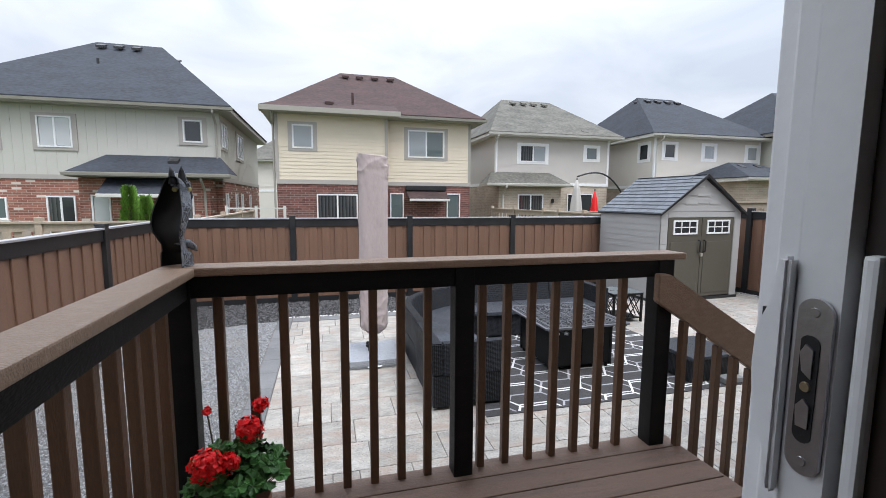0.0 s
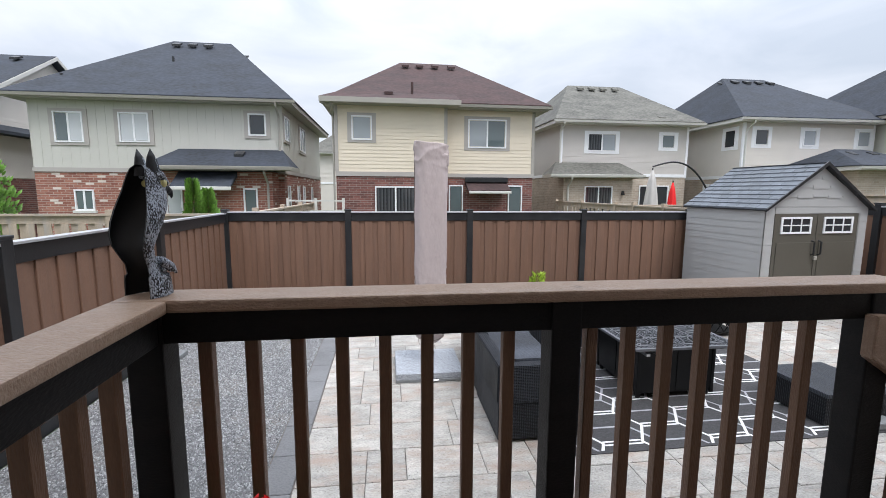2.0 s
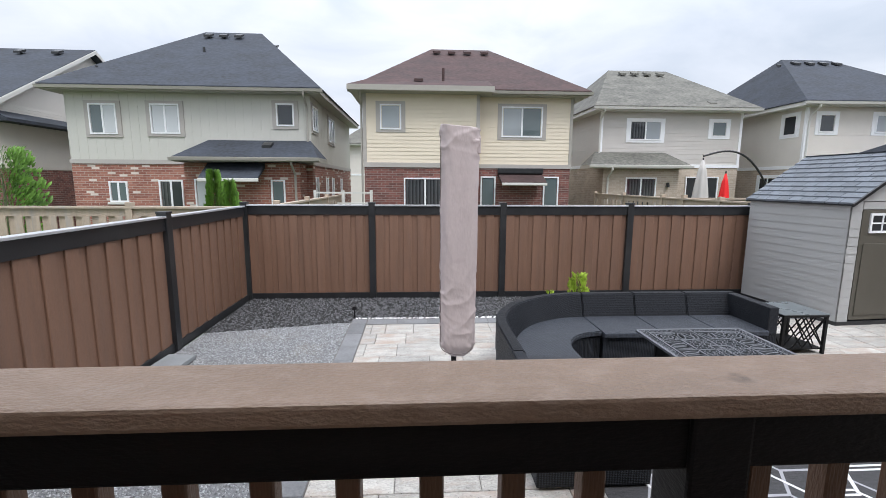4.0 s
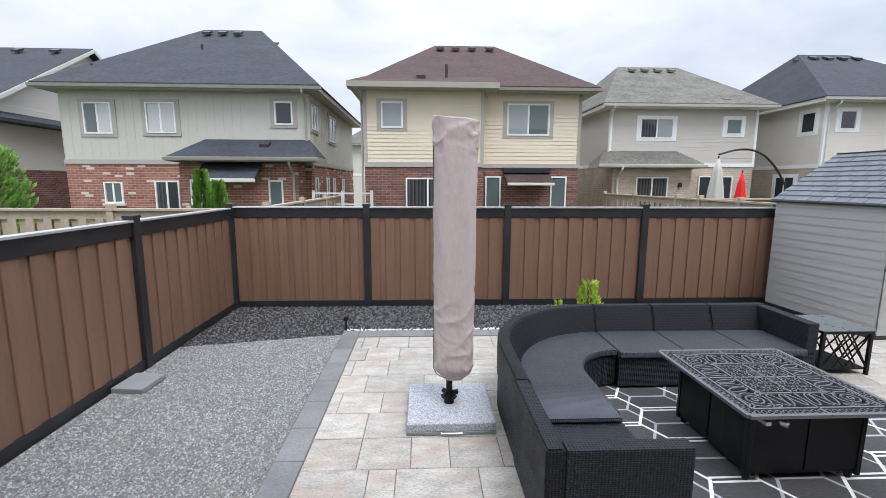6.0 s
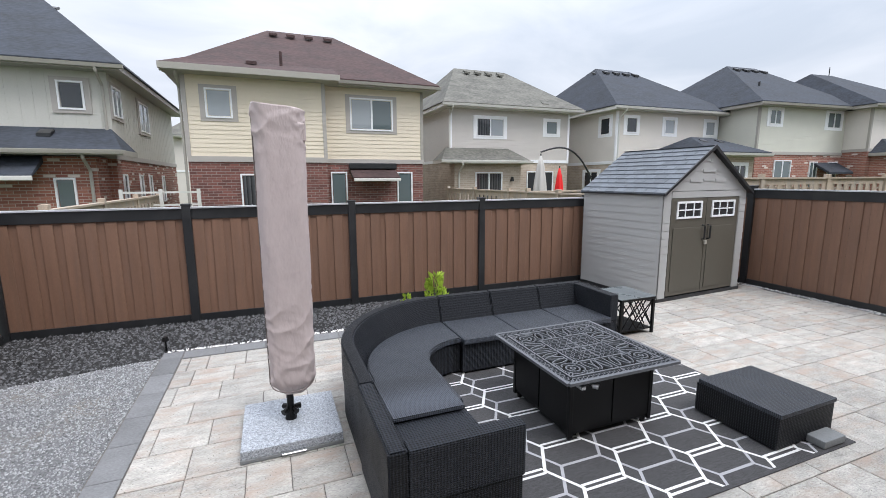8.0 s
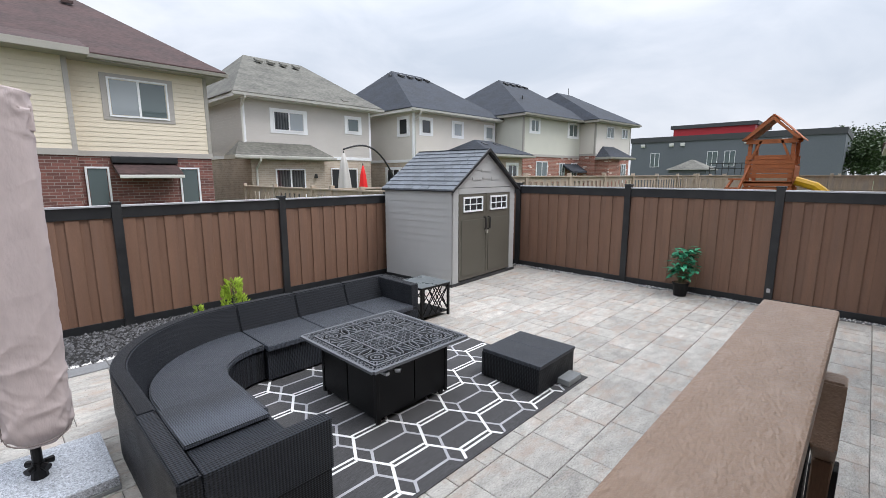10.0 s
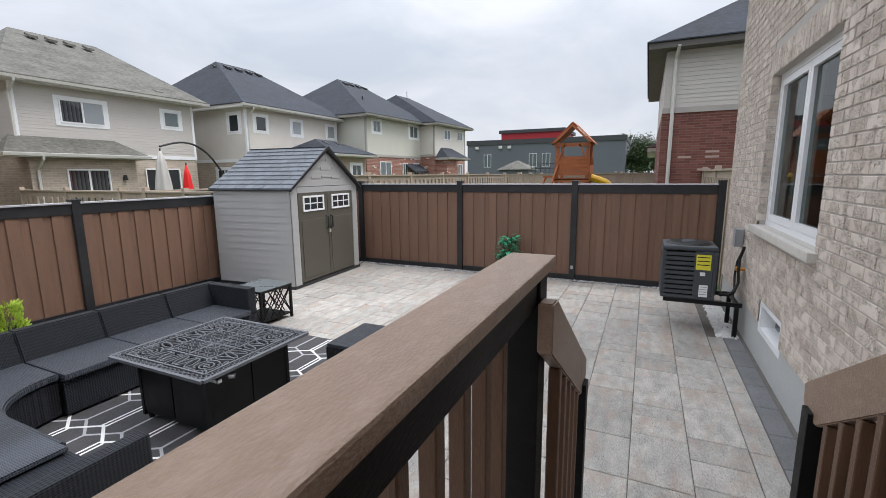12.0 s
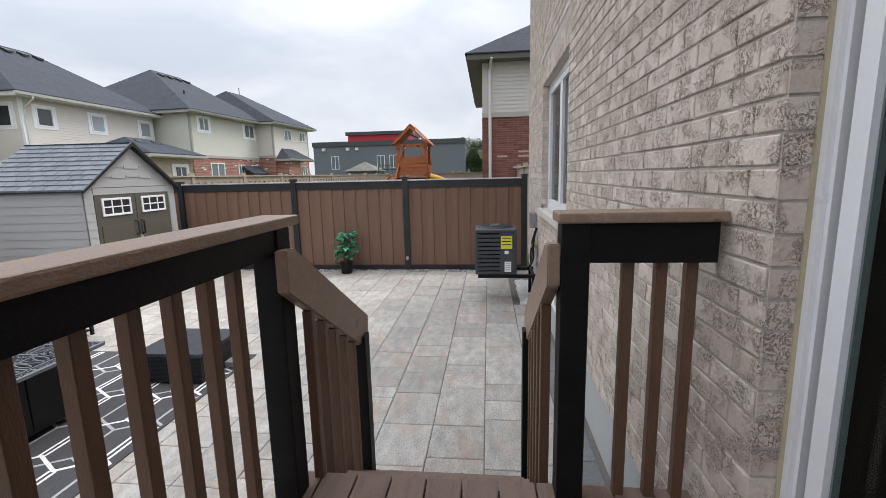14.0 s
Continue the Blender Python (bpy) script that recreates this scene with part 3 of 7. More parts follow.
# cream house
H2 = house("two-storey house with cream lap siding, dark red brick and brown roof", (-1.66, 18.0), 0, 7.71, 9.0, 2.73, 5.48, (2.55, 5.17, 4.4, 8.18), M_CREAM, M_DARKBRICK, M_SHINGLE_BROWN, M_FASCIA, "lap", course=0.135)
part("wing_wall", box(-0.02, 4.12, -0.45, -0.001, 2.73, 5.30), M_CREAM, H2)
part("wing_brick", box(-0.02, 4.12, -0.45, -0.001, -0.1, 2.725), M_DARKBRICK, H2)
part("siding", siding(0.08, 4.04, -0.45, 2.88, 5.29, 0.135), M_CREAM, H2)
part("belt_course", box(-0.03, 4.15, -0.485, -0.451, 2.71, 2.88), M_TAUPETRIM, H2)
for x in (-0.045, 4.03):
    part("corner_board", box(x, x + 0.12, -0.478, -0.40, 2.88, 5.29), M_TAUPETRIM, H2)
bmw = bmesh.new()
pts = [bmw.verts.new(p) for p in ((-0.50, -1.0, 5.475), (4.55, -1.0, 5.475), (4.55, 1.2, 6.24), (2.55, 2.6, 7.10), (-0.50, 1.2, 5.49))]
for f in ((0, 1, 2, 3), (0, 3, 4)):
    bmw.faces.new([pts[i] for i in f])
part("wing_roof", bmw, M_SHINGLE_BROWN, H2)
part("fascia", box(-0.50, 4.58, -1.03, -0.955, 5.29, 5.47), M_FASCIA, H2)
part("soffit", box(-0.47, 4.55, -0.955, -0.44, 5.28, 5.31), M_FASCIA, H2)
window(H2, 0.62, 4.09, 0.65, 0.78, -0.45, M_GLASSPALE, 1, M_TAUPETRIM)
window(H2, 5.08, 3.91, 1.44, 1.01, 0.0, (M_GLASSPALE, M_GLASSMID), 2, M_TAUPETRIM)
window(H2, 1.45, 0.6, 1.45, 1.69, -0.45, M_DRAPED, 2)
window(H2, 4.33, 0.7, 0.47, 1.66, 0.0, M_GLASSMID, 1)
window(H2, 6.74, 0.7, 0.49, 1.66, 0.0, M_GLASSMID, 1)
part("awning", prism(((-0.70, 2.14), (-0.0, 2.42), (-0.0, 2.52), (-0.70, 2.22)), 0, 4.95, 6.62), M_SHINGLE_BROWN, H2, "rolled brown awning")
part("awning_box", box(4.92, 6.65, -0.14, -0.001, 2.52, 2.72, bevel=0.02), M_TRIM, H2)
part("awning_bar", box(4.97, 6.64, -0.75, -0.69, 2.08, 2.18, bevel=0.02), M_FASCIAW, H2)
downspout(H2, -0.10, -0.35, 0.0, 5.32, M_FASCIA)
vents(H2, ((2.75, 3.9, 8.0), (3.4, 3.9, 8.0), (4.1, 3.9, 8.0), (4.85, 3.9, 8.0)), M_SHINGLE_BROWN)
part("vent_pipe", rod(bmesh.new(), (2.85, 0.1, 5.7), (2.85, 0.1, 6.30), 0.05), M_SHINGLE_BROWN, H2)
vents(H2, ((1.95, 0.2, 6.02),), M_SHINGLE_BROWN)

# pale grey house
H3 = house("two-storey house with pale grey siding, beige brick and grey roof", (8.41, 21.0), 0, 6.52, 9.0, 2.92, 5.52, (1.96, 5.1, 4.2, 8.11), M_PALEGREY, M_BEIGEBRICK, M_SHINGLE_GREY, M_FASCIAW, "white")
window(H3, 1.36, 4.15, 1.37, 0.76, 0.0, (M_DRAPED, M_GLASSPALE), 2, M_WHITE)
window(H3, 5.17, 4.34, 0.61, 0.58, 0.0, M_GLASSMID, 1, M_WHITE)
part("porch_wall", box(-0.1, 3.3, -0.75, -0.001, -0.1, 2.82), M_BEIGEBRICK, H3)
lean_roof(H3, -0.84, 3.62, -1.12, 0.0, 2.97, 0.60, M_SHINGLE_GREY, M_FASCIAW, 0.55)
window(H3, 0.97, 0.4, 1.28, 1.99, -0.75, M_DRAPED, 2, name="patio_door")
window(H3, 4.14, 0.4, 1.45, 2.05, 0.0, M_GLASS, 2, name="patio_door")
downspout(H3, -0.05, 0.0, 3.2, 5.4, M_FASCIAW)
downspout(H3, 0.1, -0.75, 0.0, 2.85, M_FASCIAW)
part("wall_lamp", prism(((2.73, 2.02), (2.87, 2.02), (2.83, 2.22), (2.77, 2.22)), 1, -0.90, -0.751, 0.01), M_TRIM, H3)
vents(H3, ((2.35, 3.7, 7.93), (3.0, 3.7, 7.93), (3.65, 3.7, 7.93), (4.35, 3.7, 7.93)), M_SHINGLE_GREY)
vents(H3, ((5.0, 0.3, 5.92),), M_SHINGLE_GREY)

# off-white house with a one-storey room
H4 = house("two-storey house with off-white siding, beige brick and slate roof", (16.45, 19.3), -0.9, 6.75, 9.0, 2.85, 5.56, (2.2, 4.7, 4.5, 8.44), M_OFFWHITE, M_BEIGEBRICK, M_SHINGLE_BLUE, M_FASCIAW, "white")
for x, gm in ((0.60, M_GLASS), (3.06, M_GLASSPALE), (5.90, M_GLASSPALE)):
    window(H4, x, 4.38, 0.60, 0.66, 0.0, gm, 1, M_WHITE)
for y in (1.10, 6.0):
    e = window(H4, 0.0, 4.32, 0.62, 0.76, 0.0, M_GLASS, 1, M_WHITE)
    e.matrix_basis = pose(0, y, 0, 0, 0, -90)
e = window(H4, 0.0, 1.45, 1.0, 1.0, 0.0, M_GLASS, 2, M_WHITE)
e.matrix_basis = pose(0, 2.2, 0, 0, 0, -90)
part("sunroom_wall", box(2.7, 5.5, -3.0, -0.001, -0.1, 3.12), M_BEIGEBRICK, H4)
part("sunroom_roof", hip_roof(2.2, 5.95, -3.5, 0.6, 3.28, 3.2, 4.6, -1.4, 4.08), M_SHINGLE_BLUE, H4)
eaves(H4, 2.7, 5.5, -3.0, 0.1, 3.28, M_FASCIAW)
window(H4, 4.2, 1.82, 0.75, 0.86, -3.0, M_GLASS, 2, M_WHITE)
vents(H4, ((2.4, 4.1, 8.25), (3.1, 4.1, 8.25), (3.8, 4.1, 8.25), (4.5, 4.1, 8.25), (1.9, 4.4, 8.2)), M_TRIM)
vents(H4, ((3.4, -1.7, 3.98), (4.4, -1.7, 3.98), (4.6, 0.4, 5.95)), M_TRIM)
downspout(H4, 0.1, 0.0, 0.0, 5.4, M_FASCIAW)

# two houses further along the row
H5 = house("two-storey house with sage-white siding, mottled brick and slate roof", (23.3, 17.1), -4, 6.3, 9.2, 3.30, 5.78, (2.9, 5.2, 4.6, 8.72), M_SAGEPALE, M_REDBRICK, M_SHINGLE_BLUE, M_FASCIA, "lap")
for x, z, w, h in ((0.72, 4.80, 0.70, 0.64), (4.85, 4.72, 0.95, 0.74), (1.35, 2.10, 1.1, 0.85), (3.9, 1.2, 0.5, 1.7), (5.3, 1.2, 0.6, 1.7)):
    window(H5, x, z, w, h, 0.0, M_GLASSMID, 2, M_WHITE if z > 4 else None)
part("awning", prism(((-0.8, 2.30), (-0.0, 2.75), (-0.0, 2.90), (-0.8, 2.40)), 0, 4.2, 6.0), M_SHINGLE_BLUE, H5)
vents(H5, ((2.9, 4.2, 8.52), (3.6, 4.2, 8.52), (4.3, 4.2, 8.52), (5.0, 4.2, 8.52)), M_TRIM)
part("vent_pipe", rod(bmesh.new(), (1.7, 1.5, 6.7), (1.7, 1.5, 7.15), 0.05), M_TRIM, H5)
H6 = house("two-storey house with off-white siding, red brick and slate roof", (29.4, 15.5), -5, 4.8, 9.0, 3.45, 5.78, (1.4, 3.2, 4.2, 8.22), M_OFFWHITE, M_REDBRICK, M_SHINGLE_BLUE, M_FASCIA, "lap")
for x, z, w, h in ((1.45, 4.72, 0.85, 0.66), (3.55, 4.78, 0.75, 0.58), (2.1, 1.6, 0.7, 1.3), (3.7, 1.6, 0.6, 1.3)):
    window(H6, x, z, w, h, 0.0, M_GLASSMID, 2)
lean_roof(H6, 0.1, 3.4, -1.1, 0.0, 3.35, 0.75, M_SHINGLE_BLUE, M_FASCIA)
part("porch_wall", box(0.3, 1.5, -0.9, -0.001, -0.1, 3.2), M_REDBRICK, H6)
part("roof_mast", rod(bmesh.new(), (2.9, 4.2, 7.9), (2.9, 4.2, 8.7), 0.025), M_TRIM, H6)

# house with a gable at the other end of the row
H0 = thing("house", "two-storey house with beige lap siding, brick base and gable roof", "house", (-23.6, 18.6, 0), 0, "houses round the yard")
part("brick_wall", box(0, 8.6, 0, 10, -0.1, 2.6), M_DARKBRICK, H0)
part("upper_wall", box(0.01, 8.59, 0.01, 9.99, 2.6, 5.0), M_OFFWHITE, H0)
part("siding", siding(0, 8.6, 0.0, 2.62, 5.0), M_OFFWHITE, H0)
part("siding", turned(siding(0.0, 10.0, 0.0, 2.62, 5.0), 8.6, 0, 90), M_OFFWHITE, H0)
part("gable_wall", prism(((0.0, 5.0), (10.0, 5.0), (5.0, 7.95)), 0, 8.3, 8.6), M_OFFWHITE, H0)
bmg = bmesh.new()
for y0, z0, y1, z1 in ((-0.5, 4.90, 5.0, 8.15), (10.5, 4.90, 5.0, 8.15)):
    a = [bmg.verts.new(p) for p in ((-0.5, y0, z0), (8.95, y0, z0), (8.95, y1, z1), (-0.5, y1, z1))]
    b = [bmg.verts.new((v.co.x, v.co.y, v.co.z - 0.16)) for v in a]
    bmg.faces.new(a), bmg.faces.new(b[::-1])
    for i in range(4):
        bmg.faces.new((a[i], b[i], b[(i + 1) % 4], a[(i + 1) % 4]))
bmesh.ops.recalc_face_normals(bmg, faces=bmg.faces[:])
part("roof", bmg, M_SHINGLE_BLUE, H0)
part("rake_board", prism(((-0.5, 4.71), (5.0, 7.96), (5.0, 8.12), (-0.5, 4.89)), 0, 8.955, 8.99), M_FASCIAW, H0)
part("rake_board", prism(((10.5, 4.71), (5.0, 7.96), (5.0, 8.12), (10.5, 4.89)), 0, 8.955, 8.99), M_FASCIAW, H0)
vents(H0, ((4.6, 4.6, 8.0), (6.2, 4.6, 8.0), (7.8, 4.6, 8.0)), M_TRIM)
part("skirt_roof", prism(((8.601, 4.70), (9.2, 4.40), (9.2, 4.28), (8.601, 4.28)), 1, -0.3, 9.6), M_SHINGLE_BLUE, H0)

# house beyond the side fence, in the same row as this one
H7 = house("two-storey house with pale siding over red brick and slate roof", (15.0, -10.9), 0, 9.0, 12.2, 3.80, 5.64, (3.0, 6.0, 6.0, 9.0), M_PALEGREY, M_MOTTLED, M_SHINGLE_BLUE, M_FASCIADARK, "lap", course=0.12)
part("downspout", tube(((14.55 - 15, 11.9, 5.5), (14.9 - 15, 11.95, 5.2), (14.92 - 15, 11.95, 0.0)), 0.05, 6), M_FASCIAW, H7)
house("single-storey wing of a house far along the row", (24.0, -8.0), 0, 8.0, 9.2, 3.1, 3.3, (3.0, 5.0, 4.6, 5.8), M_OFFWHITE, M_BEIGEBRICK, M_SHINGLE_BROWN, M_FASCIAW, "lap")

# ---------------------------------------------------------------- this house
WALL_Y, DECK_Z = 0.34, 0.785
DOOR_L, DOOR_R, DOOR_T = -0.42, 1.635, 2.86
def wall_with_holes(name, x0, x1, z0, z1, y0, y1, holes, material, label, category):
    """A thick wall with openings through it."""
    bm = bmesh.new()
    xs = sorted({x0, x1, *(h[0] for h in holes), *(h[1] for h in holes)})
    zs = sorted({z0, z1, *(h[2] for h in holes), *(h[3] for h in holes)})
    for a, b in zip(xs, xs[1:]):
        for c, d in zip(zs, zs[1:]):
            if not any(h[0] <= a and b <= h[1] and h[2] <= c and d <= h[3] for h in holes):
                quad_box(bm, a, b, y0, y1, c, d)
    return setting(name, bm, material, label, category)


WIN = (4.88, 6.95, 1.49, 3.20)
BASE_WIN = (5.50, 6.40, 0.34, 0.70)
wall_house = wall_with_holes("wall_house", -3.2, 9.05, 0.44, 6.0, 0.02, WALL_Y - 0.007, ((DOOR_L, DOOR_R, 0.44, DOOR_T), WIN, (BASE_WIN[0], BASE_WIN[1], 0.44, BASE_WIN[3])), M_MORTAR, "beige textured brick house wall with pale mortar", "wall")
wall_with_holes("wall_foundation", -3.2, 9.05, -0.05, 0.44, 0.02, WALL_Y - 0.02, ((BASE_WIN[0], BASE_WIN[1], BASE_WIN[2], 0.44),), M_CONCRETE, "grey parged concrete foundation", "wall")
setting("wall_side", box(8.85, 9.05, -9.0, 0.02, -0.05, 6.0), M_MORTAR, "plain side wall of the house", "wall")
setting("wall_side", box(-3.2, -3.0, -9.0, 0.02, -0.05, 6.0), M_MORTAR, "plain side wall of the house", "wall")
M_PAINT = mat("white_wall_paint", (0.80, 0.80, 0.78), 0.7, 0.03, 2, 60, 0.05)
setting("wall_far", box(-3.0, 8.85, -9.0, -8.8, -0.05, 6.0), M_PAINT, "plain far wall of the house", "wall")
# Unseen white partitions, added so that daylight bounces onto the door edge.
setting("wall_inner", box(-1.30, 3.90, -2.7, -2.6, 0.80, 3.2), M_PAINT, "unseen white partition added to bounce daylight onto the door", "wall")
setting("wall_inner", box(-1.40, -1.30, -2.7, 0.02, 0.80, 3.2), M_PAINT, "unseen white partition added to bounce daylight onto the door", "wall")
setting("wall_inner", box(3.90, 4.0, -2.7, 0.02, 0.80, 3.2), M_PAINT, "unseen white partition added to bounce daylight onto the door", "wall")
setting("ceiling", box(-3.0, 8.85, -8.8, 0.02, 3.2, 3.3), M_WHITE, "white room ceiling", "ceiling")
setting("roof", box(-3.6, 9.45, -9.4, 0.75, 6.0, 6.15), M_SHINGLE_BLUE, "house roof edge", "roof")
M_FLOORIN = mat("dark_oak_floor", (0.28, 0.20, 0.13), 0.35, 0.2, 3, 40, 0.1, stretch=(6, 1, 1))
setting("floor", box(-3.0, 8.85, -8.8, 0.02, 0.70, 0.80), M_FLOORIN, "dark wood floor inside the house", "floor")

# ---------------------------------------------------------------- deck
deck = thing("deck", "raised brown stained wooden deck outside the patio door", "deck", (0, 0, 0), 0, "", "structure")
part("rim_joist", boxes((-0.58, 1.93, 1.885, 1.925, 0.50, DECK_Z - 0.032), (-0.58, -0.54, 0.36, 1.885, 0.50, DECK_Z - 0.032), (1.89, 1.93, 0.36, 1.885, 0.50, DECK_Z - 0.032)), M_BLACKWOOD, deck)
for x in (-0.49, 0.66, 1.84):
    part("footing_post", box(x - 0.045, x + 0.045, 1.79, 1.88, -0.02, DECK_Z - 0.035), M_BLACKWOOD, deck)
y = 0.36
me_board = mesh_of("deck_board", box(-0.59, 1.95, 0, 0.138, -0.032, 0, bevel=0.006), M_DECK)
while y < 1.9:
    piece("deck_board", me_board, deck, pose(0, y, DECK_Z))
    y += 0.144
# steps down to the patio
steps = thing("deck_steps", "brown stained wooden steps down from the deck", "steps", (0, 0, 0))
for i in range(3):
    z = DECK_Z - 0.195 * (i + 1)
    for k in range(2):
        part("tread_board", box(1.955 + i * 0.27 + k * 0.14, 1.955 + i * 0.27 + k * 0.14 + 0.134, 0.93, 1.86, z - 0.035, z, bevel=0.005), M_DECK, steps)
for y in (0.95, 1.80):
    part("stringer", prism(((1.94, 0.70), (1.94, 0.28), (2.40, -0.03), (2.74, -0.03), (2.74, 0.15), (2.50, 0.15), (2.50, 0.35), (2.22, 0.35), (2.22, 0.55), (1.96, 0.55)), 1, y, y + 0.04), M_BLACKWOOD, steps)

CAP_Z = 1.862
RAIL_Z = 1.734


def railing_post(x, y, h=CAP_Z - 0.035, z=DECK_Z - 0.02):
    r = thing("railing_post", "square black stained wooden railing post", "railing post", (x, y, 0), 0, "deck railing posts")
    part("shaft", box(-0.048, 0.048, -0.048, 0.048, z, h, bevel=0.006), M_BLACKWOOD, r)


me_bal = mesh_of("baluster", box(-0.019, 0.019, -0.019, 0.019, DECK_Z - 0.10, CAP_Z - 0.045, bevel=0.003, seg=1), M_BALUSTER)
rail = thing("deck_railing", "black deck railing with brown balusters and a worn brown cap", "railing", (0, 0, 0))
part("cap_board", box(-0.583, 1.93, 1.815, 1.960, CAP_Z - 0.036, CAP_Z, bevel=0.007), M_CAP, rail, "weathered brown cap board")
part("top_rail", box(-0.47, 1.78, 1.838, 1.877, RAIL_Z, CAP_Z - 0.037, bevel=0.004), M_BLACKWOOD, rail)
for x in [-0.377 + 0.1292 * i for i in range(8)] + [0.803 + 0.1335 * i for i in range(7)]:
    piece("baluster", me_bal, rail, pose(x, 1.897, 0))
rail2 = thing("deck_railing", "black deck railing with brown balusters beside the house", "railing", (0, 0, 0))
part("cap_board", box(-0.583, -0.438, 0.36, 1.813, CAP_Z - 0.036, CAP_Z, bevel=0.007), M_CAP, rail2, "weathered brown cap board")
part("top_rail", box(-0.513, -0.474, 0.36, 1.83, RAIL_Z, CAP_Z - 0.037, bevel=0.004), M_BLACKWOOD, rail2)
for i in range(11):
    piece("baluster", me_bal, rail2, pose(-0.533, 0.40 + 0.131 * i, 0))
railing_post(-0.513, 1.877)
railing_post(0.695, 1.877)
railing_post(1.822, 1.877)
rail3 = thing("deck_railing", "short black railing with brown balusters against the brick wall", "railing", (0, 0, 0))
part("cap_board", box(1.835, 1.980, 0.345, 0.882, CAP_Z - 0.036, CAP_Z, bevel=0.007), M_CAP, rail3, "weathered brown cap board")
part("top_rail", box(1.861, 1.899, 0.36, 0.772, RAIL_Z - 0.045, CAP_Z - 0.037, bevel=0.004), M_BLACKWOOD, rail3)
for y in (0.63, 0.52, 0.42):
    piece("baluster", me_bal, rail3, pose(1.919, y, 0))
railing_post(1.90, 0.820)


def stair_rail(y, dx):
    """A sloping brown hand rail with balusters beside the steps."""
    r = thing("stair_handrail", "short sloping brown stair handrail with balusters", "handrail", (dx, 0, 0), 0, "stair handrails")
    part("hand_rail", prism(((1.82, 1.757), (1.89, 1.754), (2.74, 1.235), (2.73, 1.150), (2.67, 1.115), (2.57, 1.125), (1.82, 1.610)), 1, y - 0.022, y + 0.022, 0.005), M_CAP, r)
    for i in range(5):
        x = 2.01 + i * 0.12
        part("baluster", box(x - 0.019, x + 0.019, y - 0.019, y + 0.019, 0.60 - i * 0.07 - 0.2, 1.60 - (x - 1.85) * 0.66, bevel=0.003, seg=1), M_BALUSTER, r)
    part("newel", box(2.60, 2.68, y - 0.04, y + 0.04, 0.0, 1.16, bevel=0.005), M_BLACKWOOD, r)


stair_rail(1.806, -0.08)
stair_rail(0.892, 0.03)

# ---------------------------------------------------------------- shed
M_SHED = mat("resin_wall", (0.40, 0.40, 0.392), 0.55, 0.05, 3, 80, 0.15)
M_SHEDDOOR = mat("resin_door", (0.098, 0.090, 0.072), 0.5, 0.1, 3, 80, 0.15)
M_SHEDROOF = mat("resin_roof", (0.118, 0.134, 0.154), 0.5, 0.3, 6, 60, 0.35, piece=0.16)
shed = thing("garden_shed", "grey resin garden shed with dark doors and a shingled roof", "shed", (6.70, 7.47, 0), 4.0)
SW, SD, SE, SA = 2.26, 1.84, 1.94, 2.675
part("floor_base", box(-0.02, SW + 0.02, -0.02, SD, 0.0, 0.06), M_TRIM, shed)
part("side_wall", box(0.0, 0.05, 0.0, SD, 0.06, SE - 0.02), M_SHED, shed)
part("side_wall", box(SW - 0.05, SW, 0.0, SD, 0.06, SE - 0.02), M_SHED, shed)
part("back_wall", box(0.05, SW - 0.05, SD - 0.05, SD, 0.06, SE - 0.02), M_SHED, shed)
part("siding", turned(siding(0.0, SD, 0.0, 0.06, SE - 0.03, 0.135, 0.012), 0, SD, -90), M_SHED, shed)
for x in (0.0, SW - 0.2):
    part("front_pilaster", box(x, x + 0.2, 0.0, 0.05, 0.06, SE - 0.02), M_SHED, shed)
    part("siding", siding(x + 0.01, x + 0.19, 0.0, 0.06, SE - 0.03, 0.135, 0.012), M_SHED, shed)
part("gable", prism(((-0.0, SE - 0.02), (SW, SE - 0.02), (SW / 2, SA - 0.05)), 1, 0.0, 0.05), M_SHED, shed)
for i, z in enumerate((SE + 0.17, SE + 0.34, SE + 0.51)):
    hw = (SA - 0.05 - z) / (SA - SE - 0.03) * SW / 2
    n = max(2, int(hw * 2 / 0.3))
    for k in range(n):
        x = SW / 2 - hw + k * 2 * hw / n
        part("gable_shake", box(x + 0.008, x + 2 * hw / n - 0.008, -0.012, -0.0005, z - 0.02 - 0.02 * (k % 2), z + 0.01), M_SHED, shed)
part("lintel", box(0.2, SW - 0.2, -0.01, 0.05, SE - 0.14, SE - 0.03), M_SHED, shed)
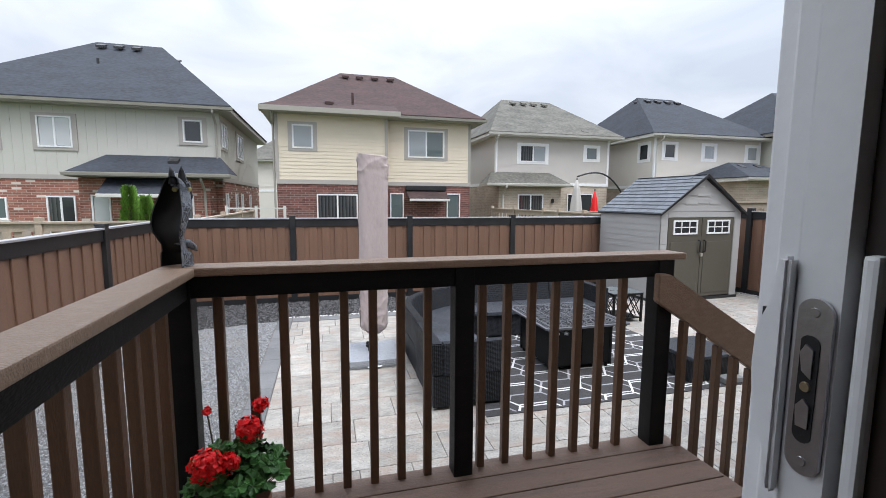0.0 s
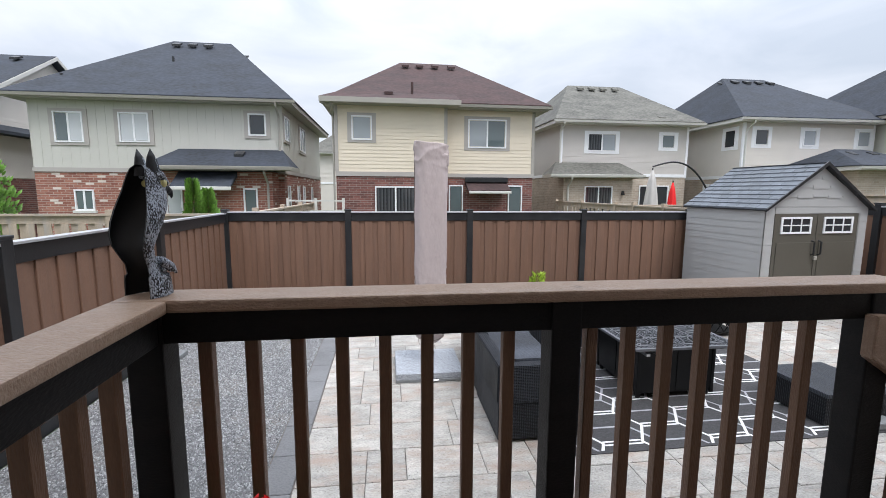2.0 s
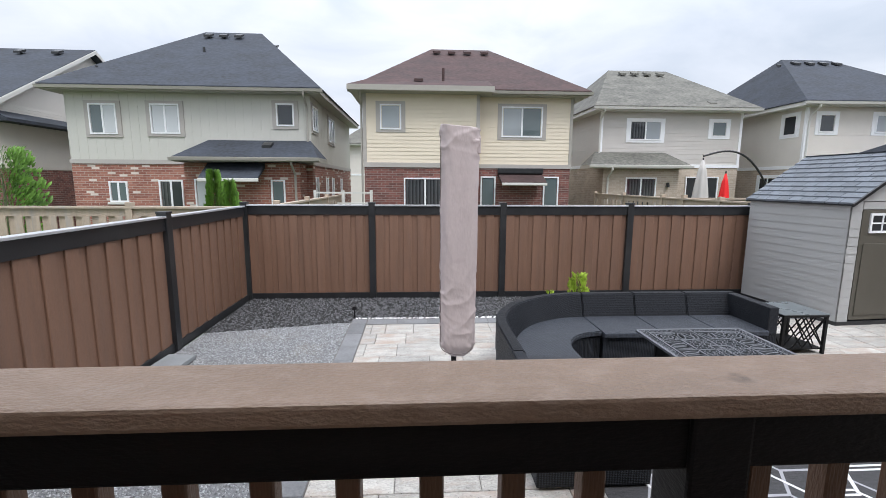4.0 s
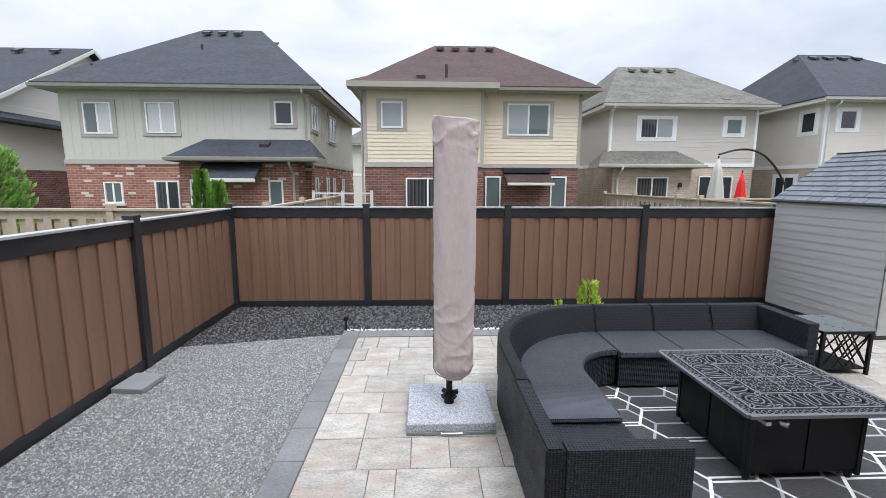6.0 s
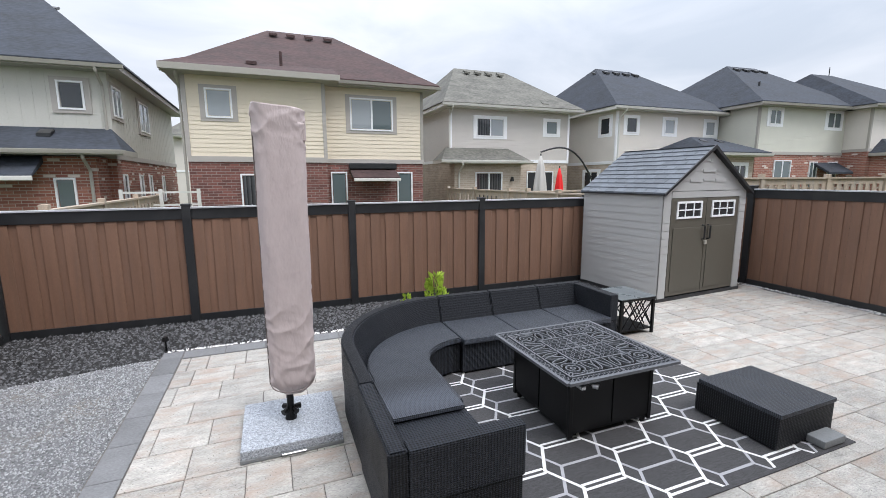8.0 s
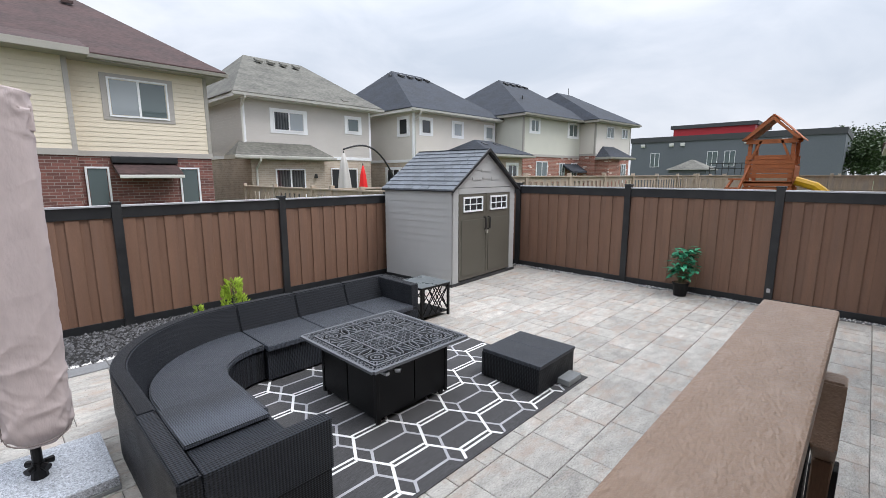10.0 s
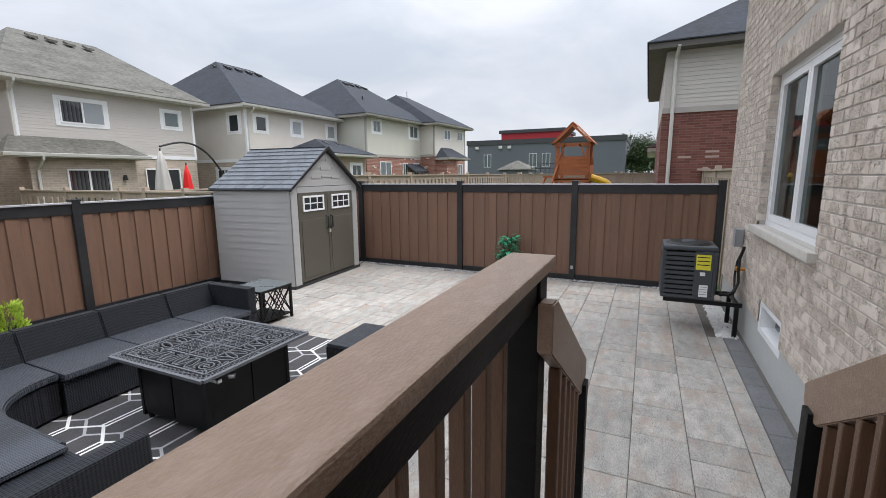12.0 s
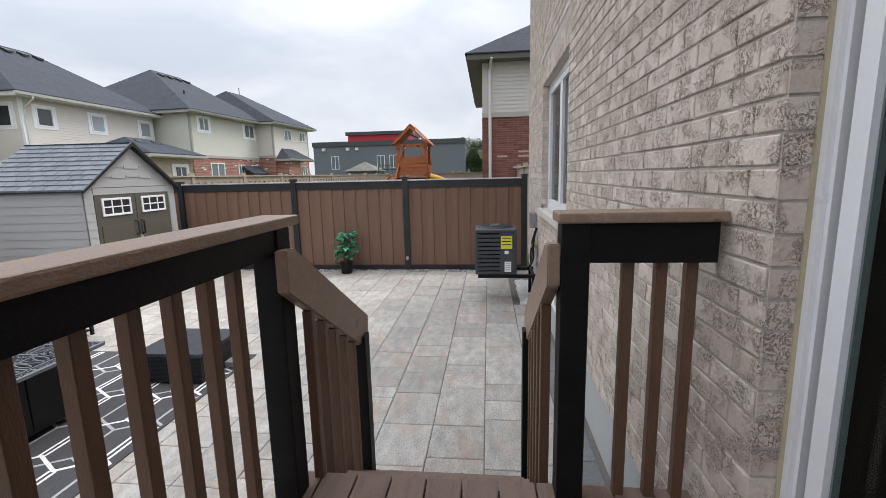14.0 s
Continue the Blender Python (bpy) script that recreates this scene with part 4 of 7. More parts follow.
for i, x in enumerate((0.21, SW / 2 + 0.006)):
    dw = SW / 2 - 0.216
    d = part("door", box(x, x + dw, -0.005, 0.03, 0.08, SE - 0.145, bevel=0.006), M_SHEDDOOR, shed)
    part("door_panel", box(x + 0.07, x + dw - 0.07, -0.018, -0.006, 0.16, 1.28, bevel=0.005), M_SHEDDOOR, d)
    wx0, wx1, wz0, wz1 = x + 0.13, x + dw - 0.13, 1.44, 1.74
    wf = part("window_frame", boxes((wx0, wx0 + 0.035, -0.025, 0, wz0, wz1), (wx1 - 0.035, wx1, -0.025, 0, wz0, wz1), (wx0 + 0.035, wx1 - 0.035, -0.025, 0, wz0, wz0 + 0.035), (wx0 + 0.035, wx1 - 0.035, -0.025, 0, wz1 - 0.035, wz1), ((wx0 * 2 + wx1) / 3 - 0.01, (wx0 * 2 + wx1) / 3 + 0.01, -0.022, 0, wz0, wz1), ((wx0 + wx1 * 2) / 3 - 0.01, (wx0 + wx1 * 2) / 3 + 0.01, -0.022, 0, wz0, wz1), (wx0, wx1, -0.022, 0, (wz0 + wz1) / 2 - 0.01, (wz0 + wz1) / 2 + 0.01)), M_WHITE, d, "white six-light window frame")
    part("pane", box(wx0 + 0.02, wx1 - 0.02, -0.012, -0.007, wz0 + 0.02, wz1 - 0.02), M_GLASS, wf)
    hx = x + dw - 0.07 if i == 0 else x + 0.07
    part("handle", tube(((hx, -0.005, 1.05), (hx, -0.06, 1.07), (hx, -0.06, 1.29), (hx, -0.005, 1.31)), 0.016, 6), M_TRIM, d, "black pull handle")
part("padlock", box(SW / 2 - 0.03, SW / 2 + 0.03, -0.05, -0.02, 0.96, 1.03, bevel=0.006), M_FASCIA, shed)
# roof of lapped shingles
for s in (-1, 1):
    n, over, m = 10, 0.055, 9
    slope = part("roof_slope", prism(((SW / 2, SA - 0.02), (SW / 2 + s * (SW / 2 + over), SE - 0.09), (SW / 2 + s * (SW / 2 + over), SE - 0.075), (SW / 2, SA - 0.003)), 1, -0.06, SD + 0.06), M_TRIM, shed)
    px = lambda f: SW / 2 + s * (1 - f) * (SW / 2 + over)
    pz = lambda f: SE - 0.07 + f * (SA - SE + 0.07)
    for r in range(n):
        f0, f1 = r / n, (r + 1) / n + 0.02
        for k in range(m):
            y0 = -0.065 + k * (SD + 0.135) / m + (0.1 if r % 2 and k else 0)
            y1 = -0.065 + (k + 1) * (SD + 0.135) / m + (0.1 if r % 2 and k < m - 1 else 0) - 0.012
            bmr = bmesh.new()
            v = [bmr.verts.new(p) for p in ((px(f0), y0, pz(f0) + 0.030), (px(f0), y1, pz(f0) + 0.030), (px(f1), y1, pz(f1) + 0.008), (px(f1), y0, pz(f1) + 0.008), (px(f0), y0, pz(f0) + 0.002), (px(f0), y1, pz(f0) + 0.002), (px(f1), y1, pz(f1) + 0.001), (px(f1), y0, pz(f1) + 0.001))]
            for fc in ((0, 1, 2, 3), (4, 5, 1, 0), (5, 6, 2, 1), (7, 4, 0, 3), (7, 6, 5, 4)):
                bmr.faces.new([v[q] for q in fc])
            bmesh.ops.recalc_face_normals(bmr, faces=bmr.faces[:])
            part("shingle", bmr, M_SHEDROOF, slope)
    part("rake_trim", prism(((SW / 2, SA - 0.03), (SW / 2 + s * (SW / 2 + 0.075), SE - 0.105), (SW / 2 + s * (SW / 2 + 0.075), SE - 0.06), (SW / 2, SA + 0.036)), 1, -0.095, -0.066), M_TRIM, shed, "dark rake trim")

# ---------------------------------------------------------------- sliding door and house windows
M_DARKIN = mat("dark_interior_frame", (0.035, 0.022, 0.017), 0.5, 0.2, 4, 60, 0.1)
M_CHROME = mat("brushed_steel", (0.55, 0.56, 0.58), 0.32, 0.08, 8, 120, 0.06, metal=1.0)
M_BRASS = mat("worn_brass", (0.45, 0.38, 0.26), 0.4, 0.15, 8, 120, 0.06, metal=1.0)
M_TRACK = mat("grey_track", (0.30, 0.31, 0.32), 0.5, 0.1, 8, 90, 0.06)
M_PANE = bpy.data.materials.new("clear_pane")
M_PANE.use_nodes = True
pn = M_PANE.node_tree.nodes["Principled BSDF"]
pn.inputs["Base Color"].default_value, pn.inputs["Roughness"].default_value = (0.28, 0.33, 0.32, 1), 0.02
pn.inputs["Transmission Weight"].default_value, pn.inputs["IOR"].default_value = 1.0, 1.16

door = thing("door_1", "white sliding patio door standing half open", "door", (0, 0, 0), 0, "", "structure")
ft = 0.05
part("door_frame", boxes((DOOR_L, DOOR_L + ft, 0.05, 0.236, DECK_Z + 0.045, DOOR_T), (DOOR_R - ft, DOOR_R, 0.05, 0.236, DECK_Z + 0.045, DOOR_T), (DOOR_L + ft, DOOR_R - ft, 0.05, 0.236, DOOR_T - ft, DOOR_T)), M_WHITE, door)
part("brick_mould", boxes((DOOR_R - 0.035, DOOR_R, 0.2365, 0.250, DECK_Z + 0.045, DOOR_T), (DOOR_L, DOOR_L + 0.035, 0.2365, 0.250, DECK_Z + 0.045, DOOR_T), (DOOR_L + 0.035, DOOR_R - 0.035, 0.2365, 0.250, DOOR_T - 0.035, DOOR_T)), M_WHITE, door)
part("caulk_bead", box(DOOR_R - 0.010, DOOR_R - 0.0005, 0.2505, 0.262, DECK_Z + 0.045, DOOR_T), mat("yellowed_caulk", (0.50, 0.44, 0.30), 0.7, 0.15, 6, 60, 0.2), door)
part("threshold", box(DOOR_L, DOOR_R, 0.03, 0.345, DECK_Z - 0.02, DECK_Z + 0.044, bevel=0.005), M_TRACK, door, "grey metal threshold track")


def sash(x0, x1, y0, y1, name):
    z0, z1, s = DECK_Z + 0.05, DOOR_T - 0.055, 0.055
    p = part(name, boxes((x0, x0 + s, y0, y1, z0, z1), (x1 - s, x1, y0, y1, z0, z1), (x0 + s, x1 - s, y0, y1, z0, z0 + 0.09), (x0 + s, x1 - s, y0, y1, z1 - s, z1)), M_WHITE, door)
    g = part("pane", box(x0 + s - 0.005, x1 - s + 0.005, (y0 + y1) / 2 - 0.004, (y0 + y1) / 2 + 0.004, z0 + 0.08, z1 - s + 0.005), M_PANE, p)
    g.visible_shadow = False
    return p


sash(0.80, DOOR_R - ft, 0.100, 0.130, "fixed_panel")
slide = sash(0.452, 1.40, 0.190, 0.235, "sliding_panel")
slide.location = (0.12, 0.025, 0.0)
# layered edge of the sliding panel, with its lock and handle
part("edge_strip", box(0.455, 0.52, 0.2355, 0.264, DECK_Z + 0.05, DOOR_T - 0.055, bevel=0.004), M_WHITE, slide)
part("edge_strip", box(0.468, 0.53, 0.2645, 0.292, DECK_Z + 0.05, DOOR_T - 0.055, bevel=0.004), M_WHITE, slide)
part("inner_cladding", box(0.472, 1.39, 0.135, 0.189, DECK_Z + 0.05, DOOR_T - 0.055, bevel=0.003), M_DARKIN, slide, "dark brown inner cladding")
lock = part("lock_plate", prism([(0.210 + 0.018 * math.cos(a), (2.017 if math.sin(a) > 0 else 1.857) + 0.018 * math.sin(a)) for a in (math.pi * k / 10 for k in range(20))], 0, 0.4462, 0.4498), M_CHROME, slide, "steel lock face plate")
part("latch_slot", prism([(0.2115 + 0.010 * math.cos(a), (1.985 if math.sin(a) > 0 else 1.885) + 0.010 * math.sin(a)) for a in (math.pi * k / 8 for k in range(16))], 0, 0.4452, 0.4461), M_TRIM, lock)
part("latch_hook", prism(((0.206, 1.948), (0.216, 1.955), (0.219, 1.975), (0.214, 1.985), (0.206, 1.980)), 0, 0.4425, 0.446), M_CHROME, lock)
part("latch_hook", prism(((0.205, 1.893), (0.217, 1.893), (0.219, 1.915), (0.212, 1.925), (0.205, 1.918)), 0, 0.4425, 0.446), M_CHROME, lock)
part("latch_pin", rod(bmesh.new(), (0.4455, 0.212, 1.938), (0.443, 0.212, 1.938), 0.006, 0.005, 10), M_BRASS, lock)
for z in (2.020, 1.854):
    part("screw", rod(bmesh.new(), (0.4462, 0.210, z), (0.4448, 0.210, z), 0.0055, 0.005, 12), M_CHROME, lock)
part("pull_handle", prism(((0.236, 1.80), (0.236, 2.076), (0.249, 2.076), (0.257, 2.02), (0.270, 1.99), (0.272, 1.94), (0.268, 1.90), (0.266, 1.866), (0.252, 1.855), (0.242, 1.80)), 0, 0.438, 0.4545, 0.004), M_WHITE, slide, "white moulded pull handle")
part("keeper", box(0.463, 0.4675, 0.272, 0.281, 1.962, 2.010, bevel=0.001), M_TRIM, slide)
part("inner_handle", box(0.4545, 0.4715, 0.164, 0.179, 1.78, 2.085, bevel=0.005), M_WHITE, slide, "white inner pull handle")
M_DRAPE = mat("dark_drape", (0.020, 0.028, 0.027), 0.9, 0.2, 3, 60, 0.1)
bmd = bmesh.new()
prev = None
for i in range(97):
    x = 0.62 + i * 0.0098
    y = -0.10 + 0.022 * math.sin(i * 0.72) + 0.006 * math.sin(i * 1.9)
    cur = (bmd.verts.new((x, y, 0.84)), bmd.verts.new((x, y, 2.84)))
    if prev:
        bmd.faces.new((prev[0], cur[0], cur[1], prev[1]))
    prev = cur
drape = tagged(part("curtain", bmd, M_DRAPE, None, "", True), "dark grey-green pleated curtain behind the door glass", "curtain")
sol = drape.modifiers.new("thickness", "SOLIDIFY")
sol.thickness = 0.003

win = thing("window_1", "white two-light casement window in the brick wall", "window", (0, 0, 0), 0, "", "structure")
wx0, wx1, wz0, wz1 = WIN
part("window_frame", boxes((wx0, wx0 + 0.06, 0.16, 0.25, wz0, wz1), (wx1 - 0.06, wx1, 0.16, 0.25, wz0, wz1), (wx0 + 0.06, wx1 - 0.06, 0.16, 0.25, wz0, wz0 + 0.06), (wx0 + 0.06, wx1 - 0.06, 0.16, 0.25, wz1 - 0.06, wz1)), M_WHITE, win)
for a, b in ((wx0 + 0.06, (wx0 + wx1) / 2), ((wx0 + wx1) / 2, wx1 - 0.06)):
    c = part("casement", boxes((a + 0.004, a + 0.074, 0.18, 0.245, wz0 + 0.064, wz1 - 0.064), (b - 0.074, b - 0.004, 0.18, 0.245, wz0 + 0.064, wz1 - 0.064), (a + 0.074, b - 0.074, 0.18, 0.245, wz0 + 0.064, wz0 + 0.135), (a + 0.074, b - 0.074, 0.18, 0.245, wz1 - 0.135, wz1 - 0.064)), M_WHITE, win)
    g = part("pane", box(a + 0.07, b - 0.07, 0.205, 0.213, wz0 + 0.13, wz1 - 0.13), M_PANE, c)
    g.visible_shadow = False
M_SILL = mat("limestone_sill", (0.58, 0.55, 0.50), 0.85, 0.12, 8, 90, 0.5)
part("window_sill", box(wx0 - 0.08, wx1 + 0.08, 0.14, 0.405, wz0 - 0.085, wz0 - 0.003, bevel=0.008), M_SILL, win, "rough pale stone sill")
M_CURTAIN = mat("sheer_curtain", (0.50, 0.50, 0.49), 0.9, 0.1, 3, 60, 0.1)
for a, b in ((wx0 + 0.05, wx0 + 0.75), (wx1 - 0.75, wx1 - 0.05)):
    bmd = bmesh.new()
    prev = None
    for i in range(60):
        x = a + (b - a) * i / 59
        y = 0.05 + 0.02 * math.sin(i * 0.8)
        cur = (bmd.verts.new((x, y, wz0 + 0.02)), bmd.verts.new((x, y, wz1)))
        if prev:
            bmd.faces.new((prev[0], cur[0], cur[1], prev[1]))
        prev = cur
    tagged(part("curtain", bmd, M_CURTAIN, None, "", True), "pale sheer curtain inside the casement window", "curtain")
bw = thing("window_2", "small white basement window in the foundation", "window", (0, 0, 0), 0, "", "structure")
bx0, bx1, bz0, bz1 = BASE_WIN
part("window_frame", boxes((bx0, bx0 + 0.07, 0.12, 0.325, bz0, bz1), (bx1 - 0.07, bx1, 0.12, 0.325, bz0, bz1), (bx0 + 0.07, bx1 - 0.07, 0.12, 0.325, bz0, bz0 + 0.06), (bx0 + 0.07, bx1 - 0.07, 0.12, 0.325, bz1 - 0.06, bz1)), M_WHITE, bw)
for a, b in ((bx0 + 0.07, (bx0 + bx1) / 2 - 0.02), ((bx0 + bx1) / 2 + 0.02, bx1 - 0.07)):
    part("pane", box(a, b, 0.17, 0.18, bz0 + 0.06, bz1 - 0.06), M_GLASS, bw)
part("mullion", box((bx0 + bx1) / 2 - 0.02, (bx0 + bx1) / 2 + 0.02, 0.15, 0.21, bz0 + 0.06, bz1 - 0.06), M_WHITE, bw)

# ---------------------------------------------------------------- wicker sofa
def weave_mat(name, c0, c1, scale=26.0, bump=0.6, spec=0.5):
    m = mat(name, c0, 0.52, 0.15, 4, 60, 0.1, spec=spec)
    n, l = m.node_tree.nodes, m.node_tree.links
    b = n["Principled BSDF"]
    co = n.new("ShaderNodeTexCoord")
    prod = None
    for k, d in enumerate(("X", "Y", "Z")):
        w = n.new("ShaderNodeTexWave")
        w.bands_direction, w.wave_profile = d, "SIN"
        w.inputs["Scale"].default_value = scale if k < 2 else scale * 1.45
        w.inputs["Distortion"].default_value = 0.0
        l.new(co.outputs["Object"], w.inputs["Vector"])
        if prod is None:
            prod = w.outputs["Fac"]
        else:
            a = n.new("ShaderNodeMath")
            a.operation = "ADD"
            l.new(prod, a.inputs[0])
            l.new(w.outputs["Fac"], a.inputs[1])
            prod = a.outputs[0]
    # Gaps near black, strand crowns paler: shade and highlights put into the colour.
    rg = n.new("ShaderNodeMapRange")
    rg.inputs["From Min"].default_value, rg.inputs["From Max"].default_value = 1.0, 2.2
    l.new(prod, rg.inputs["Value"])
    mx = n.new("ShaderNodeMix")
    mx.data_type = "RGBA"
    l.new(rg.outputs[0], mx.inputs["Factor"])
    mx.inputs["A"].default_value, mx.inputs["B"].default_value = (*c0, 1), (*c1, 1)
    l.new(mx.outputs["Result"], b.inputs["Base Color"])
    bp = n.new("ShaderNodeBump")
    bp.inputs["Strength"].default_value, bp.inputs["Distance"].default_value = bump, 0.006
    l.new(rg.outputs[0], bp.inputs["Height"])
    l.new(bp.outputs[0], b.inputs["Normal"])
    return m


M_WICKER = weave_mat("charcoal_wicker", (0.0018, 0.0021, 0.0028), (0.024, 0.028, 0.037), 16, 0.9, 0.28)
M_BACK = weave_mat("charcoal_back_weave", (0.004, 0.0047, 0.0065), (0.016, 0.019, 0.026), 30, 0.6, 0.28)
# Paler than the body weave: sheen on the tops is put into the colour.
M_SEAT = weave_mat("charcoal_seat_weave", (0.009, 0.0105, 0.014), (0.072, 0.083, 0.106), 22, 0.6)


def swept(stations, prof):
    """A profile of (reach, height) carried along stations of (origin x, y, angle)."""
    bm = bmesh.new()
    rows = []
    for ox, oy, a in stations:
        rows.append([bm.verts.new((ox + r * math.cos(a), oy + r * math.sin(a), z)) for r, z in prof])
    n = len(prof)
    for u, w in zip(rows, rows[1:]):
        for k in range(n):
            bm.faces.new((u[k], u[(k + 1) % n], w[(k + 1) % n], w[k]))
    bm.faces.new(rows[0])
    bm.faces.new(rows[-1][::-1])
    bmesh.ops.recalc_face_normals(bm, faces=bm.faces[:])
    bmesh.ops.bevel(bm, geom=[e for e in bm.edges if len(e.link_faces) == 2 and e.calc_face_angle() > 0.6], offset=0.012, segments=2, affect="EDGES")
    return bm


SOFA = "sections of the wicker sofa"
CX, CY = 2.425, 5.62
curve = thing("sofa_section", "curved charcoal wicker corner sofa section", "sofa", (0, 0, 0), 0, SOFA)
st = [(CX, 4.905, math.pi), (CX, 5.3, math.pi)] + [(CX, CY, math.pi - math.pi / 2 * k / 22) for k in range(23)]
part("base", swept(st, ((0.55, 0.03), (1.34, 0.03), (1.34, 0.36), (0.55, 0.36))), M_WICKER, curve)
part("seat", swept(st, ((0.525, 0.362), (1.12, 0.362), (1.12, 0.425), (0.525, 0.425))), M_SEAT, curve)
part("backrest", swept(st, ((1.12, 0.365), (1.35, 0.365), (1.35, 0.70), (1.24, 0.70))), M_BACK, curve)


def straight(x0, x1, arm):
    r = thing("sofa_section", "straight charcoal wicker sofa section" + (" with a high end arm" if arm else ""), "sofa", (x0, 0.02, 0), 0, SOFA)
    w = x1 - x0 - 0.006
    part("base", box(0, w, 6.10, 6.94, 0.03, 0.36, bevel=0.012), M_WICKER, r)
    part("seat", box(0.004, w - (0.13 if arm else 0.004), 6.06, 6.72, 0.362, 0.425, bevel=0.012), M_SEAT, r)
    part("backrest", prism(((6.72, 0.365), (6.95, 0.365), (6.95, 0.70), (6.84, 0.70)), 0, 0, w, 0.012), M_BACK, r)
    if arm:
        part("arm", box(w - 0.125, w, 6.10, 6.835, 0.362, 0.70, bevel=0.014), M_BACK, r)


straight(2.431, 3.14, False)
straight(3.14, 3.86, False)
straight(3.86, 4.58, True)
left = thing("sofa_section", "end section of the charcoal wicker sofa with a loose pad", "sofa", (0.045, -0.095, 0), 0, SOFA)
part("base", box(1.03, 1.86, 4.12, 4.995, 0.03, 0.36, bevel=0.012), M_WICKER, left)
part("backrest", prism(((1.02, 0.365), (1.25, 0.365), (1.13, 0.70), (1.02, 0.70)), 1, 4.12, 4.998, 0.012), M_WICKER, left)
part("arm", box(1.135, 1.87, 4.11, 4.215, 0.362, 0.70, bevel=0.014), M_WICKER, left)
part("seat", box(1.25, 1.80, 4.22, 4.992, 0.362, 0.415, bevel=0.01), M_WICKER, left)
part("seat_pad", prism(((4.85, 0.427), (5.50, 0.426), (5.50, 0.452), (4.85, 0.460)), 0, 1.235, 1.80, 0.006), M_SEAT, left, "loose woven seat pad")

# ---------------------------------------------------------------- fire table
M_CAST = mat("dark_cast_metal", (0.125, 0.132, 0.145), 0.45, 0.15, 6, 80, 0.15, metal=0.2)
M_BLACKMET = mat("black_powder_coat", (0.006, 0.006, 0.0065), 0.42, 0.2, 6, 120, 0.08, spec=0.25)
# Flat black for the under plate, the unit core and the label bars.
M_BLACKIN = mat("matt_black", (0.004, 0.004, 0.004), 0.9, 0.2, 6, 60, 0.1)
table = thing("fire_table", "square black cast-metal fire pit table with openwork top", "table", (3.14, 5.06, 0))
TX, TY, TZ = 0.58, 0.595, 0.62
part("body", box(-0.42, 0.43, -0.42, 0.42, 0.07, 0.575, bevel=0.006), M_BLACKMET, table)
for sx, sy in ((-1, -1), (1, -1), (1, 1), (-1, 1)):
    part("foot", rod(bmesh.new(), (sx * 0.39, sy * 0.39, 0.013), (sx * 0.39, sy * 0.39, 0.07), 0.022, 0.032, 10), M_BLACKMET, table)
    part("corner_post", box(sx * 0.42 - 0.018, sx * 0.42 + 0.018, sy * 0.42 - 0.018, sy * 0.42 + 0.018, 0.05, 0.58, bevel=0.004), M_BLACKMET, table)
for y0, y1 in ((-0.40, -0.01), (0.01, 0.40)):
    pnl = part("side_panel", box(-0.432, -0.421, y0, y1, 0.10, 0.56, bevel=0.003), M_BLACKMET, table)
    bmo = bmesh.new()
    for i in range(3):
        for j in range(4):
            cy, cz, rr = y0 + 0.065 + i * 0.13, 0.155 + j * 0.115, 0.05
            for k in range(10):
                a0, a1 = 2 * math.pi * k / 10, 2 * math.pi * (k + 1) / 10
                v = [bmo.verts.new((-0.438, cy + q * math.cos(t) * 0.9, cz + q * math.sin(t))) for q, t in ((rr, a0), (rr, a1), (rr - 0.014, a1), (rr - 0.014, a0))]
                bmo.faces.new(v)
    tagged(part("ornament", bmo, M_BLACKMET, pnl), kind="stuff")
for x0, x1 in ((-0.40, 0.0), (0.012, 0.41)):
    part("door", box(x0, x1, -0.430, -0.421, 0.10, 0.55, bevel=0.003), M_BLACKMET, table)
part("control_bar", box(-0.425, -0.385, -0.560, -0.43, 0.525, 0.556, bevel=0.006), M_CHROME, table, "bright control knob bracket")
part("control_knob", rod(rod(bmesh.new(), (-0.30, -0.43, 0.540), (-0.30, -0.535, 0.540), 0.012, 0.012, 12), (-0.30, -0.535, 0.540), (-0.275, -0.570, 0.536), 0.026, 0.022, 14), M_CHROME, table)
top = part("tabletop", boxes((-TX + 0.02, TX - 0.02, -TY, -TY + 0.03, TZ - 0.024, TZ), (-TX + 0.02, TX - 0.02, TY - 0.03, TY, TZ - 0.024, TZ), (-TX, -TX + 0.03, -TY + 0.02, TY - 0.02, TZ - 0.024, TZ - 0.0005), (TX - 0.03, TX, -TY + 0.02, TY - 0.02, TZ - 0.024, TZ - 0.0005)), M_CAST, table, "dark grey cast openwork top")
part("under_plate", box(-TX + 0.03, TX - 0.03, -TY + 0.03, TY - 0.03, TZ - 0.040, TZ - 0.029), M_BLACKIN, top)
bmo = bmesh.new()


def flat_ring(bm, cx, cy, rx, ry, w, rot=0.0, seg=14, z=TZ - 0.002):
    """A raised oval band in the openwork."""
    pts = []
    for k in range(seg):
        t = 2 * math.pi * k / seg
        row = []
        for q in (0, 1):
            x, y = (rx - q * w) * math.cos(t), (ry - q * w) * math.sin(t)
            row.append((cx + x * math.cos(rot) - y * math.sin(rot), cy + x * math.sin(rot) + y * math.cos(rot)))
        pts.append(row)
    vs = [[bm.verts.new((*p, zz)) for zz in (z, z - 0.016) for p in row] for row in pts]
    for k in range(seg):
        a, b = vs[k], vs[(k + 1) % seg]
        for i, j in ((0, 1), (1, 3), (2, 0)):
            bm.faces.new((a[i], b[i], b[j], a[j]))


